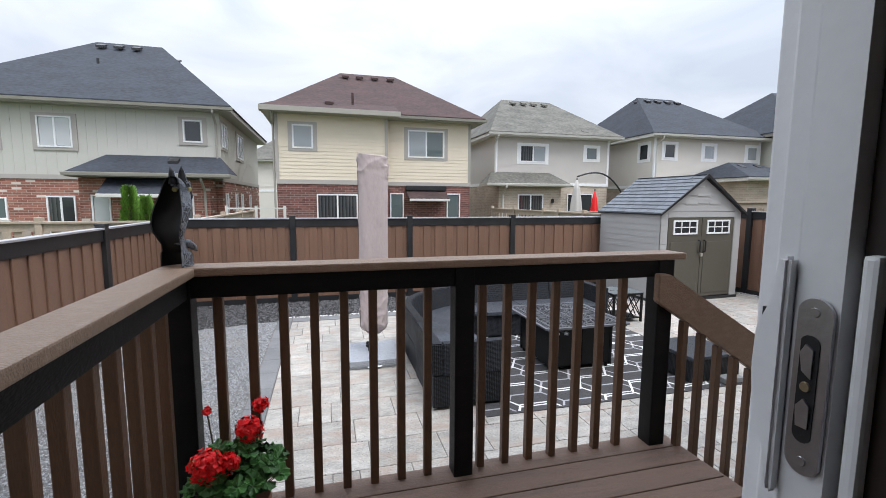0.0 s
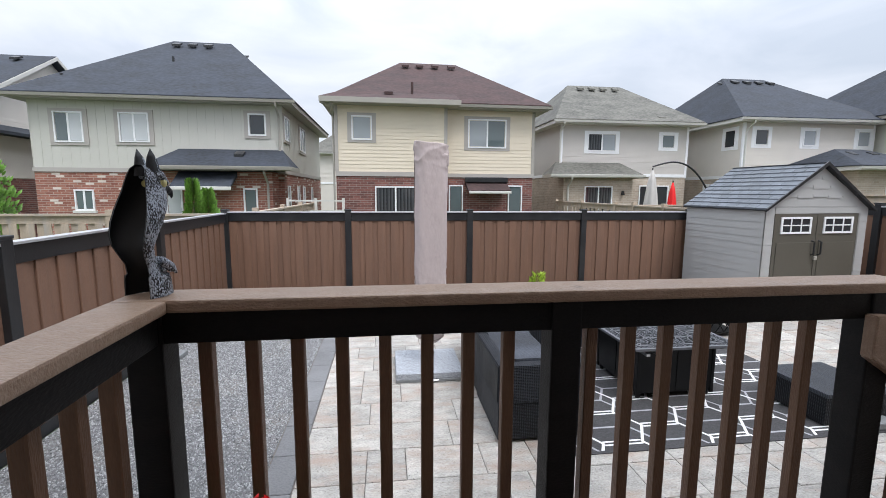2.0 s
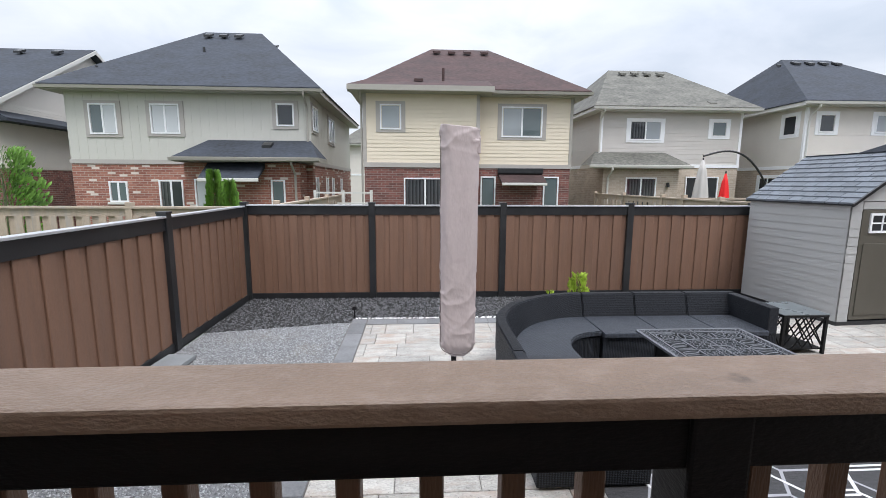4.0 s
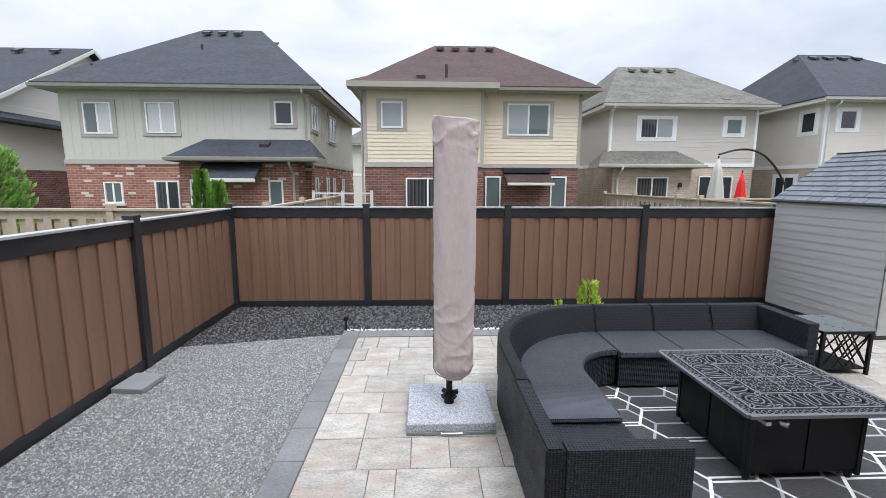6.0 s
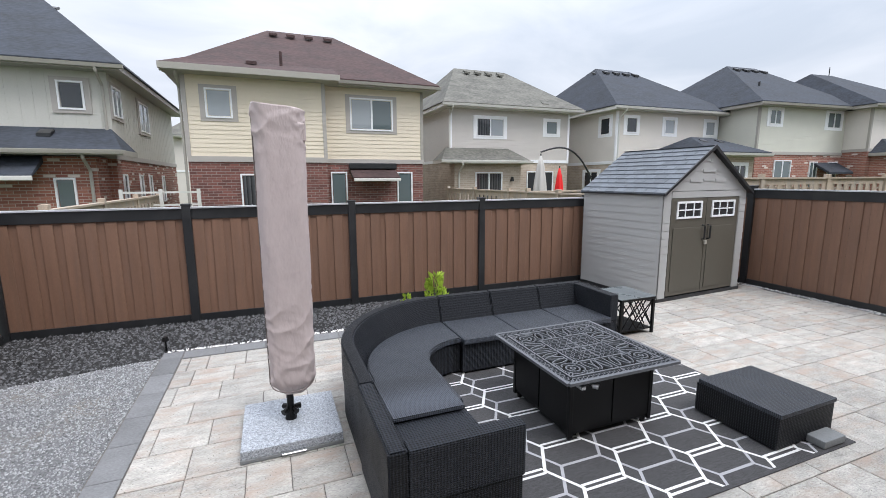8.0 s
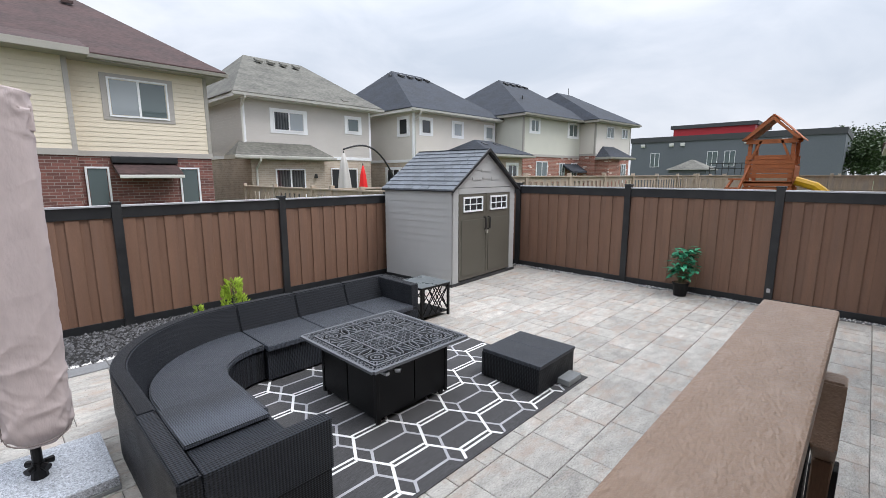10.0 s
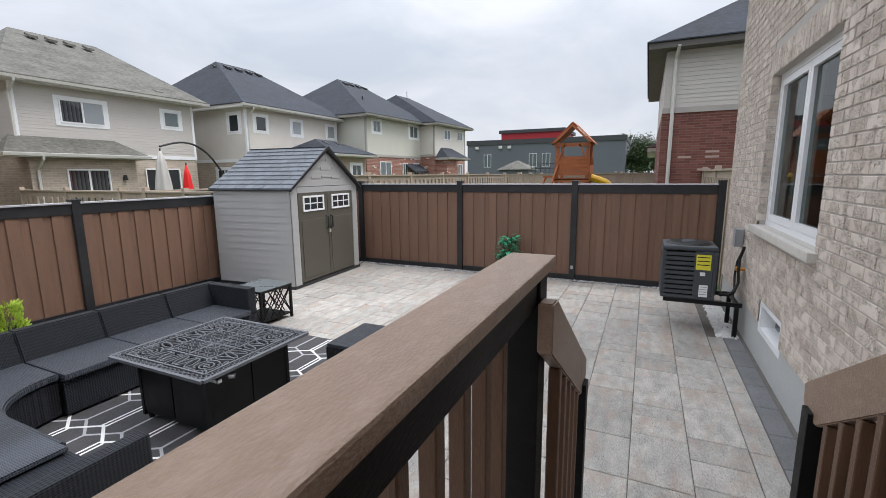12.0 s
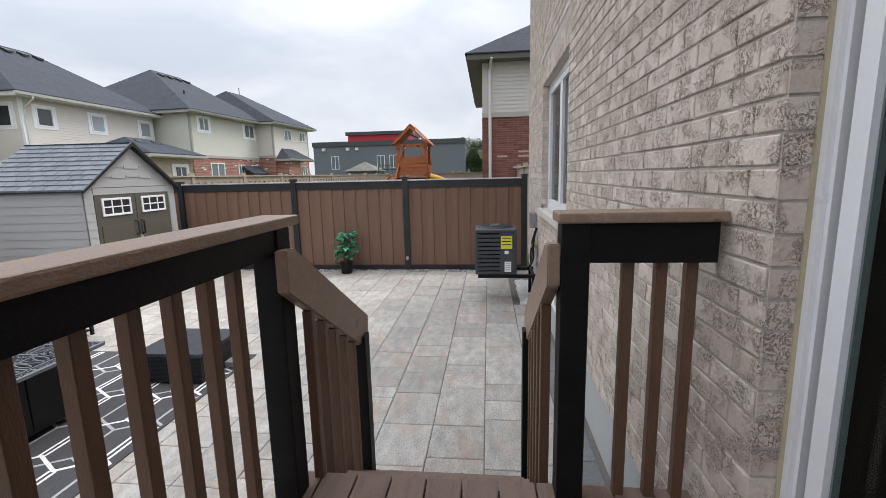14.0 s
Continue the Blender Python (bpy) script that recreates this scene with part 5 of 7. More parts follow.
def bar(bm, p, q, w, z=TZ - 0.001):
    d = (Vector(q) - Vector(p)).normalized() * w / 2
    n = Vector((-d.y, d.x))
    c = [Vector(p) + n, Vector(p) - n, Vector(q) - n, Vector(q) + n]
    v = [bm.verts.new((u.x, u.y, z)) for u in c] + [bm.verts.new((u.x, u.y, z - 0.016)) for u in c]
    for f in ((0, 1, 2, 3), (4, 5, 1, 0), (5, 6, 2, 1), (6, 7, 3, 2), (7, 4, 0, 3)):
        bm.faces.new([v[i] for i in f])


for f, w in ((0.85, 0.016), (0.47, 0.016), (0.16, 0.012)):
    x, y = (TX - 0.02) * f, (TY - 0.02) * f
    for p, q in (((-x, -y), (x, -y)), ((x, -y), (x, y)), ((x, y), (-x, y)), ((-x, y), (-x, -y))):
        bar(bmo, p, q, w)
bar(bmo, (-TX, 0), (TX, 0), 0.012)
bar(bmo, (0, -TY), (0, TY), 0.012)
for k in range(22):
    u = -0.50 + k * 1.0 / 21
    for s in (-1, 1):
        flat_ring(bmo, u * 1.06, s * (TY - 0.058), 0.021, 0.026, 0.007, 0.5 * s, 8)
        flat_ring(bmo, s * (TX - 0.056), u * 1.08, 0.026, 0.021, 0.007, 0.5 * s, 8)
for sx in (-1, 1):
    for sy in (-1, 1):
        for cx, cy, rx, ry, ro in ((0.36, 0.36, 0.105, 0.105, 0), (0.36, 0.36, 0.062, 0.062, 0), (0.36, 0.36, 0.025, 0.025, 0), (0.20, 0.37, 0.035, 0.09, 0.25), (0.13, 0.37, 0.03, 0.09, -0.2), (0.06, 0.37, 0.03, 0.09, 0.2), (0.37, 0.20, 0.09, 0.035, 0.25), (0.37, 0.13, 0.09, 0.03, -0.2), (0.37, 0.06, 0.09, 0.03, 0.2), (0.27, 0.27, 0.05, 0.022, 0.785), (0.45, 0.45, 0.05, 0.02, 0.785), (0.46, 0.27, 0.02, 0.05, 0.4), (0.27, 0.46, 0.05, 0.02, 0.4), (0.29, 0.44, 0.03, 0.012, -0.6), (0.44, 0.29, 0.03, 0.012, -0.9)):
            flat_ring(bmo, sx * cx, sy * cy, rx, ry, 0.011, ro * sx * sy, 16)
for i in range(9):
    for j in range(9):
        u, v = -0.22 + i * 0.055, -0.22 + j * 0.055
        if max(abs(u), abs(v)) > 0.10:
            flat_ring(bmo, u, v, 0.026, 0.018, 0.007, 0.785 if (i + j) % 2 else -0.785, 8)
for k in range(8):
    a = k * math.pi / 4
    flat_ring(bmo, 0.055 * math.cos(a), 0.055 * math.sin(a), 0.032, 0.016, 0.006, a, 10)
tagged(part("openwork", bmo, M_CAST, top), kind="stuff")

# ---------------------------------------------------------------- footstool, side table, rug
stool = thing("ottoman", "low square charcoal wicker ottoman with a flat pad", "ottoman", (4.145, 3.925, 0), 1.0)
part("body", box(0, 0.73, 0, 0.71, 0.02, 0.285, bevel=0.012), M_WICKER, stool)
part("pad", box(0.003, 0.40, -0.012, 0.695, 0.287, 0.325, bevel=0.008), M_SEAT, stool)
part("pad", box(0.404, 0.73, -0.012, 0.695, 0.287, 0.325, bevel=0.008), M_SEAT, stool)
M_SLAB = mat("grey_stone_block", (0.22, 0.23, 0.235), 0.8, 0.15, 6, 60, 0.4)
tagged(part("paver_block", box(4.53, 4.80, 3.80, 3.96, 0.013, 0.075, bevel=0.008), M_SLAB), "grey stone block on the rug beside the ottoman", "stone block")
slab = tagged(part("paver_slab", box(-0.17, 0.17, -0.18, 0.18, 0.0, 0.055, bevel=0.008), M_SLAB), "loose grey paver lying on the gravel by the fence", "stone slab")
slab.matrix_basis = pose(-2.66, 6.39, 0.0, 2, 0, -6)

side = thing("side_table", "square black metal side table with glass top and lattice sides", "side table", (4.87, 6.37, 0), 0)
S, SZ = 0.60, 0.53
M_TOPGLASS = mat("frosted_glass", (0.11, 0.125, 0.13), 0.3, 0.15, 6, 60, 0.02, spec=0.5)
for x in (0.0, S - 0.035):
    for y in (0.0, S - 0.035):
        part("leg", box(x, x + 0.035, y, y + 0.035, 0.0, SZ - 0.012, bevel=0.003), M_BLACKMET, side)
part("top_frame", boxes((0, S, -0.003, 0.022, SZ - 0.04, SZ - 0.011), (0, S, S - 0.022, S + 0.003, SZ - 0.04, SZ - 0.011), (-0.003, 0.022, 0.022, S - 0.022, SZ - 0.04, SZ - 0.011), (S - 0.022, S + 0.003, 0.022, S - 0.022, SZ - 0.04, SZ - 0.011)), M_BLACKMET, side)
part("glass_top", box(-0.01, S + 0.01, -0.01, S + 0.01, SZ - 0.010, SZ, bevel=0.003), M_TOPGLASS, side, "grey frosted glass top")
part("shelf", box(0.02, S - 0.02, 0.02, S - 0.02, 0.06, 0.075), M_BLACKMET, side)
for face in range(4):
    bml = bmesh.new()
    L = S - 0.05
    for a, b, c, d in ((0, 0.08, 0.5, 0.48), (0.5, 0.08, 0, 0.48), (0.5, 0.08, 1, 0.48), (1, 0.08, 0.5, 0.48), (0.25, 0.08, 0.75, 0.48), (0.75, 0.08, 0.25, 0.48)):
        rod(bml, (0.025 + a * L, 0.012, b), (0.025 + c * L, 0.012, d), 0.009, seg=6)
    bmesh.ops.transform(bml, matrix=pose(S / 2, S / 2, 0) @ pose(0, 0, 0, 0, 0, 90 * face) @ pose(-S / 2, -S / 2, 0), verts=bml.verts[:])
    part("lattice", bml, M_BLACKMET, side)

M_RUG = mat("charcoal_rug", (0.060, 0.059, 0.061), 0.95, 0.5, 14, 60, 0.4, stretch=(1, 6, 1))
M_RUGW = mat("rug_white_yarn", (0.78, 0.78, 0.77), 0.95, 0.1, 10, 160, 0.4)
M_RUGG = mat("rug_grey_yarn", (0.40, 0.40, 0.42), 0.95, 0.1, 10, 160, 0.4)
rug = thing("rug", "charcoal outdoor rug with white and grey hexagon lines", "rug", (0, 0, 0))
RX0, RX1, RY0, RY1 = 1.56, 4.90, 3.775, 6.45
part("rug_body", box(RX0, RX1, RY0, RY1, 0.001, 0.009, bevel=0.002), M_RUG, rug)


def clipped(poly):
    """A polygon cut off at the rug's hem."""
    for k, lim, keep in ((0, RX0 + 0.03, 1), (0, RX1 - 0.03, -1), (1, RY0 + 0.03, 1), (1, RY1 - 0.03, -1)):
        out = []
        for a, b in zip(poly, poly[1:] + poly[:1]):
            da, db = keep * (a[k] - lim), keep * (b[k] - lim)
            if da >= 0:
                out.append(a)
            if (da >= 0) != (db >= 0):
                f = da / (da - db)
                out.append((a[0] + f * (b[0] - a[0]), a[1] + f * (b[1] - a[1])))
        poly = out
        if len(poly) < 3:
            return []
    return poly


def stripe(bm, p, q, w, z):
    dx, dy = q[0] - p[0], q[1] - p[1]
    s = w / 2 / math.hypot(dx, dy)
    e = 0.4 * s
    poly = clipped([(p[0] - dy * s - dx * e, p[1] + dx * s - dy * e), (q[0] - dy * s + dx * e, q[1] + dx * s + dy * e), (q[0] + dy * s + dx * e, q[1] - dx * s + dy * e), (p[0] + dy * s - dx * e, p[1] - dx * s - dy * e)])
    if poly:
        f = bm.faces.new([bm.verts.new((*v, z)) for v in poly])
        f.normal_update()
        if f.normal.z < 0:
            f.normal_flip()


# a white honeycomb with doubled cross lines over a plain grey one set half a cell off
for m_line, dy, w, z in ((M_RUGG, 0.255, 0.024, 0.0096), (M_RUGW, 0.0, 0.026, 0.0110)):
    for i in range(-3, 6):
        for j in range(-3, 6):
            cx, cy = 2.662 + 0.505 * i, 4.412 + 0.51 * j + dy + (0.255 if i % 2 else 0.0)
            bmh = bmesh.new()
            if dy:
                stripe(bmh, (cx - 0.178, cy + 0.255), (cx + 0.178, cy + 0.255), w, z)
            else:
                for o in (-0.024, 0.024):
                    stripe(bmh, (cx - 0.172, cy + 0.255 + o), (cx + 0.172, cy + 0.255 + o), 0.022, z)
            stripe(bmh, (cx - 0.325, cy), (cx - 0.178, cy + 0.255), w, z + 0.0004)
            stripe(bmh, (cx + 0.325, cy), (cx + 0.178, cy + 0.255), w, z + 0.0008)
            if len(bmh.faces):
                part("hexagon_line", bmh, m_line, rug)
            else:
                bmh.free()

# ---------------------------------------------------------------- covered umbrella
M_COVER = mat("mauve_grey_cover", (0.50, 0.425, 0.415), 0.75, 0.07, 4, 17, 0.55, stretch=(1.6, 1.0, 0.7))
M_PIPING = mat("dark_piping", (0.16, 0.13, 0.12), 0.7, 0.1, 4, 60, 0.1)
M_GRANITE = mat("speckled_granite", (0.36, 0.385, 0.42), 0.45, 0.9, 60, 150, 0.15, spots=(95, 0.34, (0.08, 0.085, 0.095), 0.8))
umb = thing("patio_umbrella", "closed cantilever umbrella under a mauve-grey cover on a granite base", "umbrella", (0.625, 5.715, 0))
base = part("granite_base", box(-0.385, 0.385, -0.385, 0.385, 0.035, 0.105, bevel=0.006), M_GRANITE, umb, "speckled grey granite slab")
part("base_edge", box(-0.39, 0.39, -0.39, 0.39, 0.004, 0.034, bevel=0.004), M_SLAB, base)
part("carry_handle", tube(((-0.09, -0.392, 0.03), (-0.09, -0.41, 0.03), (0.09, -0.41, 0.03), (0.09, -0.392, 0.03)), 0.007, 6), M_CHROME, base)
part("pole", rod(bmesh.new(), (0, 0, 0.105), (0, 0, 2.55), 0.03, 0.03, 12), M_BLACKMET, umb)
part("socket", rod(bmesh.new(), (0, 0, 0.106), (0, 0, 0.22), 0.05, 0.036, 12), M_BLACKMET, umb)
for a in (0.4, 2.2, 3.9, 5.3):
    part("clamp_knob", rod(bmesh.new(), (0.04 * math.cos(a), 0.04 * math.sin(a), 0.20), (0.085 * math.cos(a), 0.085 * math.sin(a), 0.19), 0.02, 0.026, 8), M_BLACKMET, umb)
bmc = bmesh.new()
rings = []
random.seed(5)
NZ, NA = 210, 96
for i in range(NZ):
    f = i / (NZ - 1)
    z = 0.38 + f * 2.32
    hw = 0.182 + 0.014 * f
    hd = 0.13 + 0.02 * f
    low = max(0.0, 1 - f / 0.055)
    hw *= 1 - 0.45 * low * low
    hd *= 1 - 0.45 * low * low
    ring = []
    for k in range(NA):
        t = 2 * math.pi * k / NA
        c, s = math.cos(t), math.sin(t)
        sx = math.copysign(abs(c) ** 0.55, c)
        sy = math.copysign(abs(s) ** 0.7, s)
        nz = noise.noise(Vector((c * 1.5 + f * 3.0, s * 1.5, z * 2.2 + c * 1.6)))
        fold = noise.noise(Vector((c * 4 + z * 3.2, s * 4, z * 4.5 - c * 5)))
        diag = math.sin(7.0 * z + 2.2 * c - 1.4 * s + 2.0 * nz) * noise.noise(Vector((c, s, z * 1.3 + 4)))
        lat = c * hw
        wr1 = abs(noise.noise(Vector(((0.80 * lat + 0.60 * z) * 2.4, (0.80 * z - 0.60 * lat) * 9.0, s * 0.9))))
        wr2 = abs(noise.noise(Vector(((0.75 * lat - 0.66 * z) * 3.0 + 9, (0.75 * z + 0.66 * lat) * 13.0, s * 1.1))))
        amount = 0.16 + 0.95 * max(0.0, 1 - f / 0.45) + 0.7 * max(0.0, (f - 0.82) / 0.18)
        k2 = 1 + 0.04 * nz + 0.03 * diag + amount * (0.11 * max(0.0, 0.45 - wr1) ** 2 * 4 + 0.05 * max(0.0, 0.4 - wr2) ** 2 * 5) - 0.05 * amount + 0.015 * fold
        ring.append(bmc.verts.new((sx * hw * k2 + 0.035 + 0.01 * f, sy * hd * k2, z + (0.025 * c * -f if f > 0.95 else 0) + 0.03 * low * s)))
    rings.append(ring)
for u, w in zip(rings, rings[1:]):
    for k in range(NA):
        bmc.faces.new((u[k], u[(k + 1) % NA], w[(k + 1) % NA], w[k]))
cap0 = bmc.verts.new((0.04, 0, 2.675))
for k in range(NA):
    bmc.faces.new((rings[-1][k], rings[-1][(k + 1) % NA], cap0))
cover = part("fabric_cover", bmc, M_COVER, umb, "wrinkled mauve-grey fabric cover", True)
part("piping", tube([(-0.148 - 0.004 * f, -0.05, 0.46 + 2.2 * f) for f in [k / 20 for k in range(21)]], 0.005, 6), M_PIPING, cover)
part("piping", tube([(0.17 * math.cos(a) + 0.03, -0.10 * abs(math.sin(a)) - 0.045, 0.455 - 0.05 * math.sin(a)) for a in [math.pi - math.pi * k / 16 for k in range(17)]], 0.005, 6), M_PIPING, cover)
part("flap_tie", box(0.18, 0.24, -0.10, -0.07, 2.44, 2.60, bevel=0.01), M_COVER, cover)

# ---------------------------------------------------------------- air conditioner
M_ACGREY = mat("ac_grey_enamel", (0.055, 0.062, 0.070), 0.45, 0.08, 4, 60, 0.08)
M_YELLOW = mat("yellow_label", (0.75, 0.68, 0.05), 0.6, 0.04, 4, 60, 0.02)
ac = thing("air_conditioner", "dark grey outdoor air conditioner with louvred sides", "air conditioner", (7.06, 0.68, 0))
W = 0.64
part("core", box(0.025, W - 0.025, 0.025, W - 0.025, 0.47, 1.12, bevel=0.05), M_BLACKIN, ac)
part("top_cover", box(0, W, 0, W, 1.10, 1.165, bevel=0.03), M_ACGREY, ac)
part("base_pan", box(0, W, 0, W, 0.455, 0.505, bevel=0.012), M_ACGREY, ac)
part("fan_grille", rod(bmesh.new(), (W / 2, W / 2, 1.165), (W / 2, W / 2, 1.19), 0.29, 0.24, 28), M_BLACKMET, ac)
part("fan_hub", rod(bmesh.new(), (W / 2, W / 2, 1.19), (W / 2, W / 2, 1.205), 0.09, 0.08, 20), M_ACGREY, ac)
for i in range(9):
    z = 0.525 + i * 0.064
    part("louvre", boxes((-0.004, 0.02, 0.26, W - 0.03, z, z + 0.044), (0.03, W - 0.03, W - 0.02, W + 0.004, z, z + 0.044), (0.03, W - 0.03, -0.004, 0.02, z, z + 0.044)), M_ACGREY, ac)
for x, y in ((0.0, 0.0), (0.0, W - 0.05), (W - 0.05, 0.0), (W - 0.05, W - 0.05)):
    part("corner_post", box(x, x + 0.05, y, y + 0.05, 0.505, 1.10, bevel=0.02), M_ACGREY, ac)
part("service_panel", box(-0.006, 0.02, 0.05, 0.26, 0.505, 1.10, bevel=0.004), M_ACGREY, ac)
lab = part("yellow_label", box(-0.0085, -0.0065, 0.075, 0.245, 0.86, 1.06), M_YELLOW, ac, "yellow energy label with dark bars")
for k in range(3):
    part("text_bar", box(-0.0095, -0.0086, 0.09, 0.23, 1.02 - k * 0.05, 1.032 - k * 0.05), M_BLACKIN, lab)
lab2 = part("white_label", box(-0.0085, -0.0065, 0.09, 0.19, 0.50, 0.66), M_WHITE, ac, "white rating label")
for k in range(4):
    part("text_bar", box(-0.0095, -0.0086, 0.10, 0.18, 0.63 - k * 0.033, 0.637 - k * 0.033), M_TRACK, lab2)
part("white_label", box(-0.0085, -0.0065, 0.13, 0.19, 0.78, 0.83), M_WHITE, ac)
br = thing("wall_bracket", "black steel bracket holding the air conditioner", "bracket", (0, 0, 0))
for x in (7.06, 7.66):
    part("arm", box(x, x + 0.05, 0.37, 1.28, 0.40, 0.452), M_BLACKMET, br)
    part("leg", box(x, x + 0.05, 0.40, 0.45, 0.0, 0.399), M_BLACKMET, br)
part("cross_bar", box(7.111, 7.659, 0.40, 0.44, 0.405, 0.445), M_BLACKMET, br)
latch = thing("post_bracket", "small galvanised bracket low on a fence post", "bracket", (9.505, 2.85, 0.22))
part("plate", box(-0.004, 0.010, -0.025, 0.025, 0.0, 0.07, bevel=0.003), M_CHROME, latch)
part("bolt", rod(bmesh.new(), (-0.004, 0.0, 0.035), (-0.014, 0.0, 0.035), 0.012, 0.010, 8), M_CHROME, latch)
line = thing("refrigerant_line", "black insulated lines from the wall to the unit", "pipe", (0, 0, 0))
part("pipe", tube(((7.35, 0.36, 1.15), (7.34, 0.40, 1.0), (7.25, 0.42, 0.85), (7.18, 0.42, 0.70), (7.05, 0.48, 0.60), (7.0, 0.55, 0.57), (7.02, 0.64, 0.58)), 0.018, 8), M_BLACKMET, line)
part("pipe", tube(((7.40, 0.36, 1.12), (7.37, 0.42, 0.95), (7.28, 0.45, 0.78), (7.15, 0.46, 0.62), (7.06, 0.52, 0.55), (7.05, 0.64, 0.55)), 0.014, 8), M_BLACKMET, line)
part("gas_valve", rod(rod(bmesh.new(), (7.30, 0.345, 0.86), (7.30, 0.45, 0.86), 0.022, 0.022, 10), (7.26, 0.43, 0.86), (7.34, 0.43, 0.875), 0.026, 0.018, 8), mat("orange_valve", (0.55, 0.24, 0.03), 0.5, 0.1, 8, 60, 0.1), line, "orange shut-off valve")
dis = thing("disconnect_box", "grey electrical disconnect box on the brick wall", "electrical box", (7.62, 0.343, 1.12))
part("box_body", box(-0.08, 0.08, 0, 0.09, 0, 0.24, bevel=0.008), M_TRACK, dis)
part("box_cover", box(-0.085, 0.085, 0.091, 0.103, -0.005, 0.245, bevel=0.004), M_TRACK, dis)

# ---------------------------------------------------------------- plants
def leaf_mat(name, col):
    return island(mat(name, col, 0.5, 0.2, 6, 40, 0.1), 0.35)


M_PLANT = leaf_mat("teal_leaf", (0.03, 0.24, 0.125))
M_LIME = leaf_mat("lime_leaf", (0.34, 0.47, 0.05))
M_CEDAR = leaf_mat("cedar_leaf", (0.12, 0.25, 0.035))
M_GERLEAF = leaf_mat("geranium_leaf", (0.055, 0.17, 0.035))
M_RED = island(mat("geranium_petal", (0.92, 0.010, 0.012), 0.6, 0.15, 20, 60, 0.1), 0.25)
M_STEM = mat("green_stem", (0.09, 0.10, 0.05), 0.6, 0.2, 6, 60, 0.1)
M_TREE = leaf_mat("tree_leaf", (0.05, 0.085, 0.03))


def leaf(bm, p, d, up, ln, w):
    """A folded pointed leaf."""
    d, up = d.normalized(), up
    s = d.cross(up).normalized()
    n = s.cross(d)
    a = [bm.verts.new(q) for q in (p, p + d * ln * 0.45 + s * w + n * w * 0.3, p + d * ln - n * ln * 0.15, p + d * ln * 0.45 - s * w + n * w * 0.3, p + d * ln * 0.5)]
    bm.faces.new((a[0], a[1], a[4]))
    bm.faces.new((a[1], a[2], a[4]))
    bm.faces.new((a[2], a[3], a[4]))
    bm.faces.new((a[3], a[0], a[4]))


pot = thing("potted_plant", "bushy green plant in a black pot against the fence", "plant", (9.18, 4.10, 0.0))
part("pot", rod(rod(bmesh.new(), (0, 0, 0.0), (0, 0, 0.22), 0.105, 0.13, 20), (0, 0, 0.215), (0, 0, 0.245), 0.142, 0.142, 20), M_BLACKMET, pot)
part("soil", rod(bmesh.new(), (0, 0, 0.23), (0, 0, 0.252), 0.12, 0.12, 16), mat("soil", (0.11, 0.075, 0.045), 0.95, 0.3, 12, 60, 0.4), pot)
random.seed(11)
bms, bml = bmesh.new(), bmesh.new()
for k in range(34):
    a, e = random.uniform(0, 6.28), random.uniform(0.3, 1.0)
    h = random.uniform(0.40, 0.90)
    tip = Vector((0.24 * e * math.cos(a), 0.24 * e * math.sin(a), h))
    rod(bms, (0.02 * math.cos(a), 0.02 * math.sin(a), 0.24), tip, 0.006, 0.003, 5)
    for q in range(5):
        b = a + random.uniform(-1.8, 1.8)
        leaf(bml, tip * random.uniform(0.8, 1.0), Vector((math.cos(b), math.sin(b), random.uniform(-0.5, 0.6))), Vector((0, 0, 1)), random.uniform(0.11, 0.18), random.uniform(0.035, 0.055))
part("stems", bms, M_STEM, pot)
tagged(part("foliage", bml, M_PLANT, pot), kind="stuff")


def cone_bush(name, label, at, h, r, n, material, seed, top_r=0.15, lsize=0.06):
    """A dense evergreen: short limbs and many small sprays."""
    random.seed(seed)
    t = thing(name, label, "shrub", at)
    part("trunk", rod(bmesh.new(), (0, 0, 0), (0, 0, h * 0.8), 0.04 * h, 0.01, 7), M_STEM, t)
    bm = bmesh.new()
    for k in range(n):
        f = random.random() ** 0.8
        a = random.uniform(0, 6.28)
        rad = r * (1 - f * (1 - top_r)) * random.uniform(0.45, 1.0) * (1 + 0.25 * math.sin(a * 3 + f * 9))
        p = Vector((rad * math.cos(a), rad * math.sin(a), 0.05 * h + f * h * 0.93))
        leaf(bm, p, Vector((math.cos(a) * 0.5, math.sin(a) * 0.5, random.uniform(0.5, 1.2))), Vector((math.sin(a), -math.cos(a), 0.2)), lsize * random.uniform(0.7, 1.5), lsize * 0.28)
    tagged(part("foliage", bm, material, t), kind="stuff")
    return t


cone_bush("small_shrub", "small lime-green shrub in the stone bed behind the sofa", (2.98, 8.45, 0), 0.62, 0.19, 420, M_LIME, 3, 0.5, 0.075)
cone_bush("small_shrub", "tiny yellow-green shrub beside the stone bed", (2.48, 8.40, 0), 0.33, 0.09, 90, M_LIME, 4, 0.4, 0.06)
cone_bush("cedar_shrub", "conical green cedar shrub beyond the fence", (-3.98, 10.75, -0.05), 2.42, 0.44, 2900, M_CEDAR, 6, 0.12, 0.10)
cone_bush("cedar_shrub", "conical green cedar shrub beyond the fence", (-3.72, 10.85, -0.05), 2.22, 0.40, 2300, M_CEDAR, 7, 0.12, 0.10)

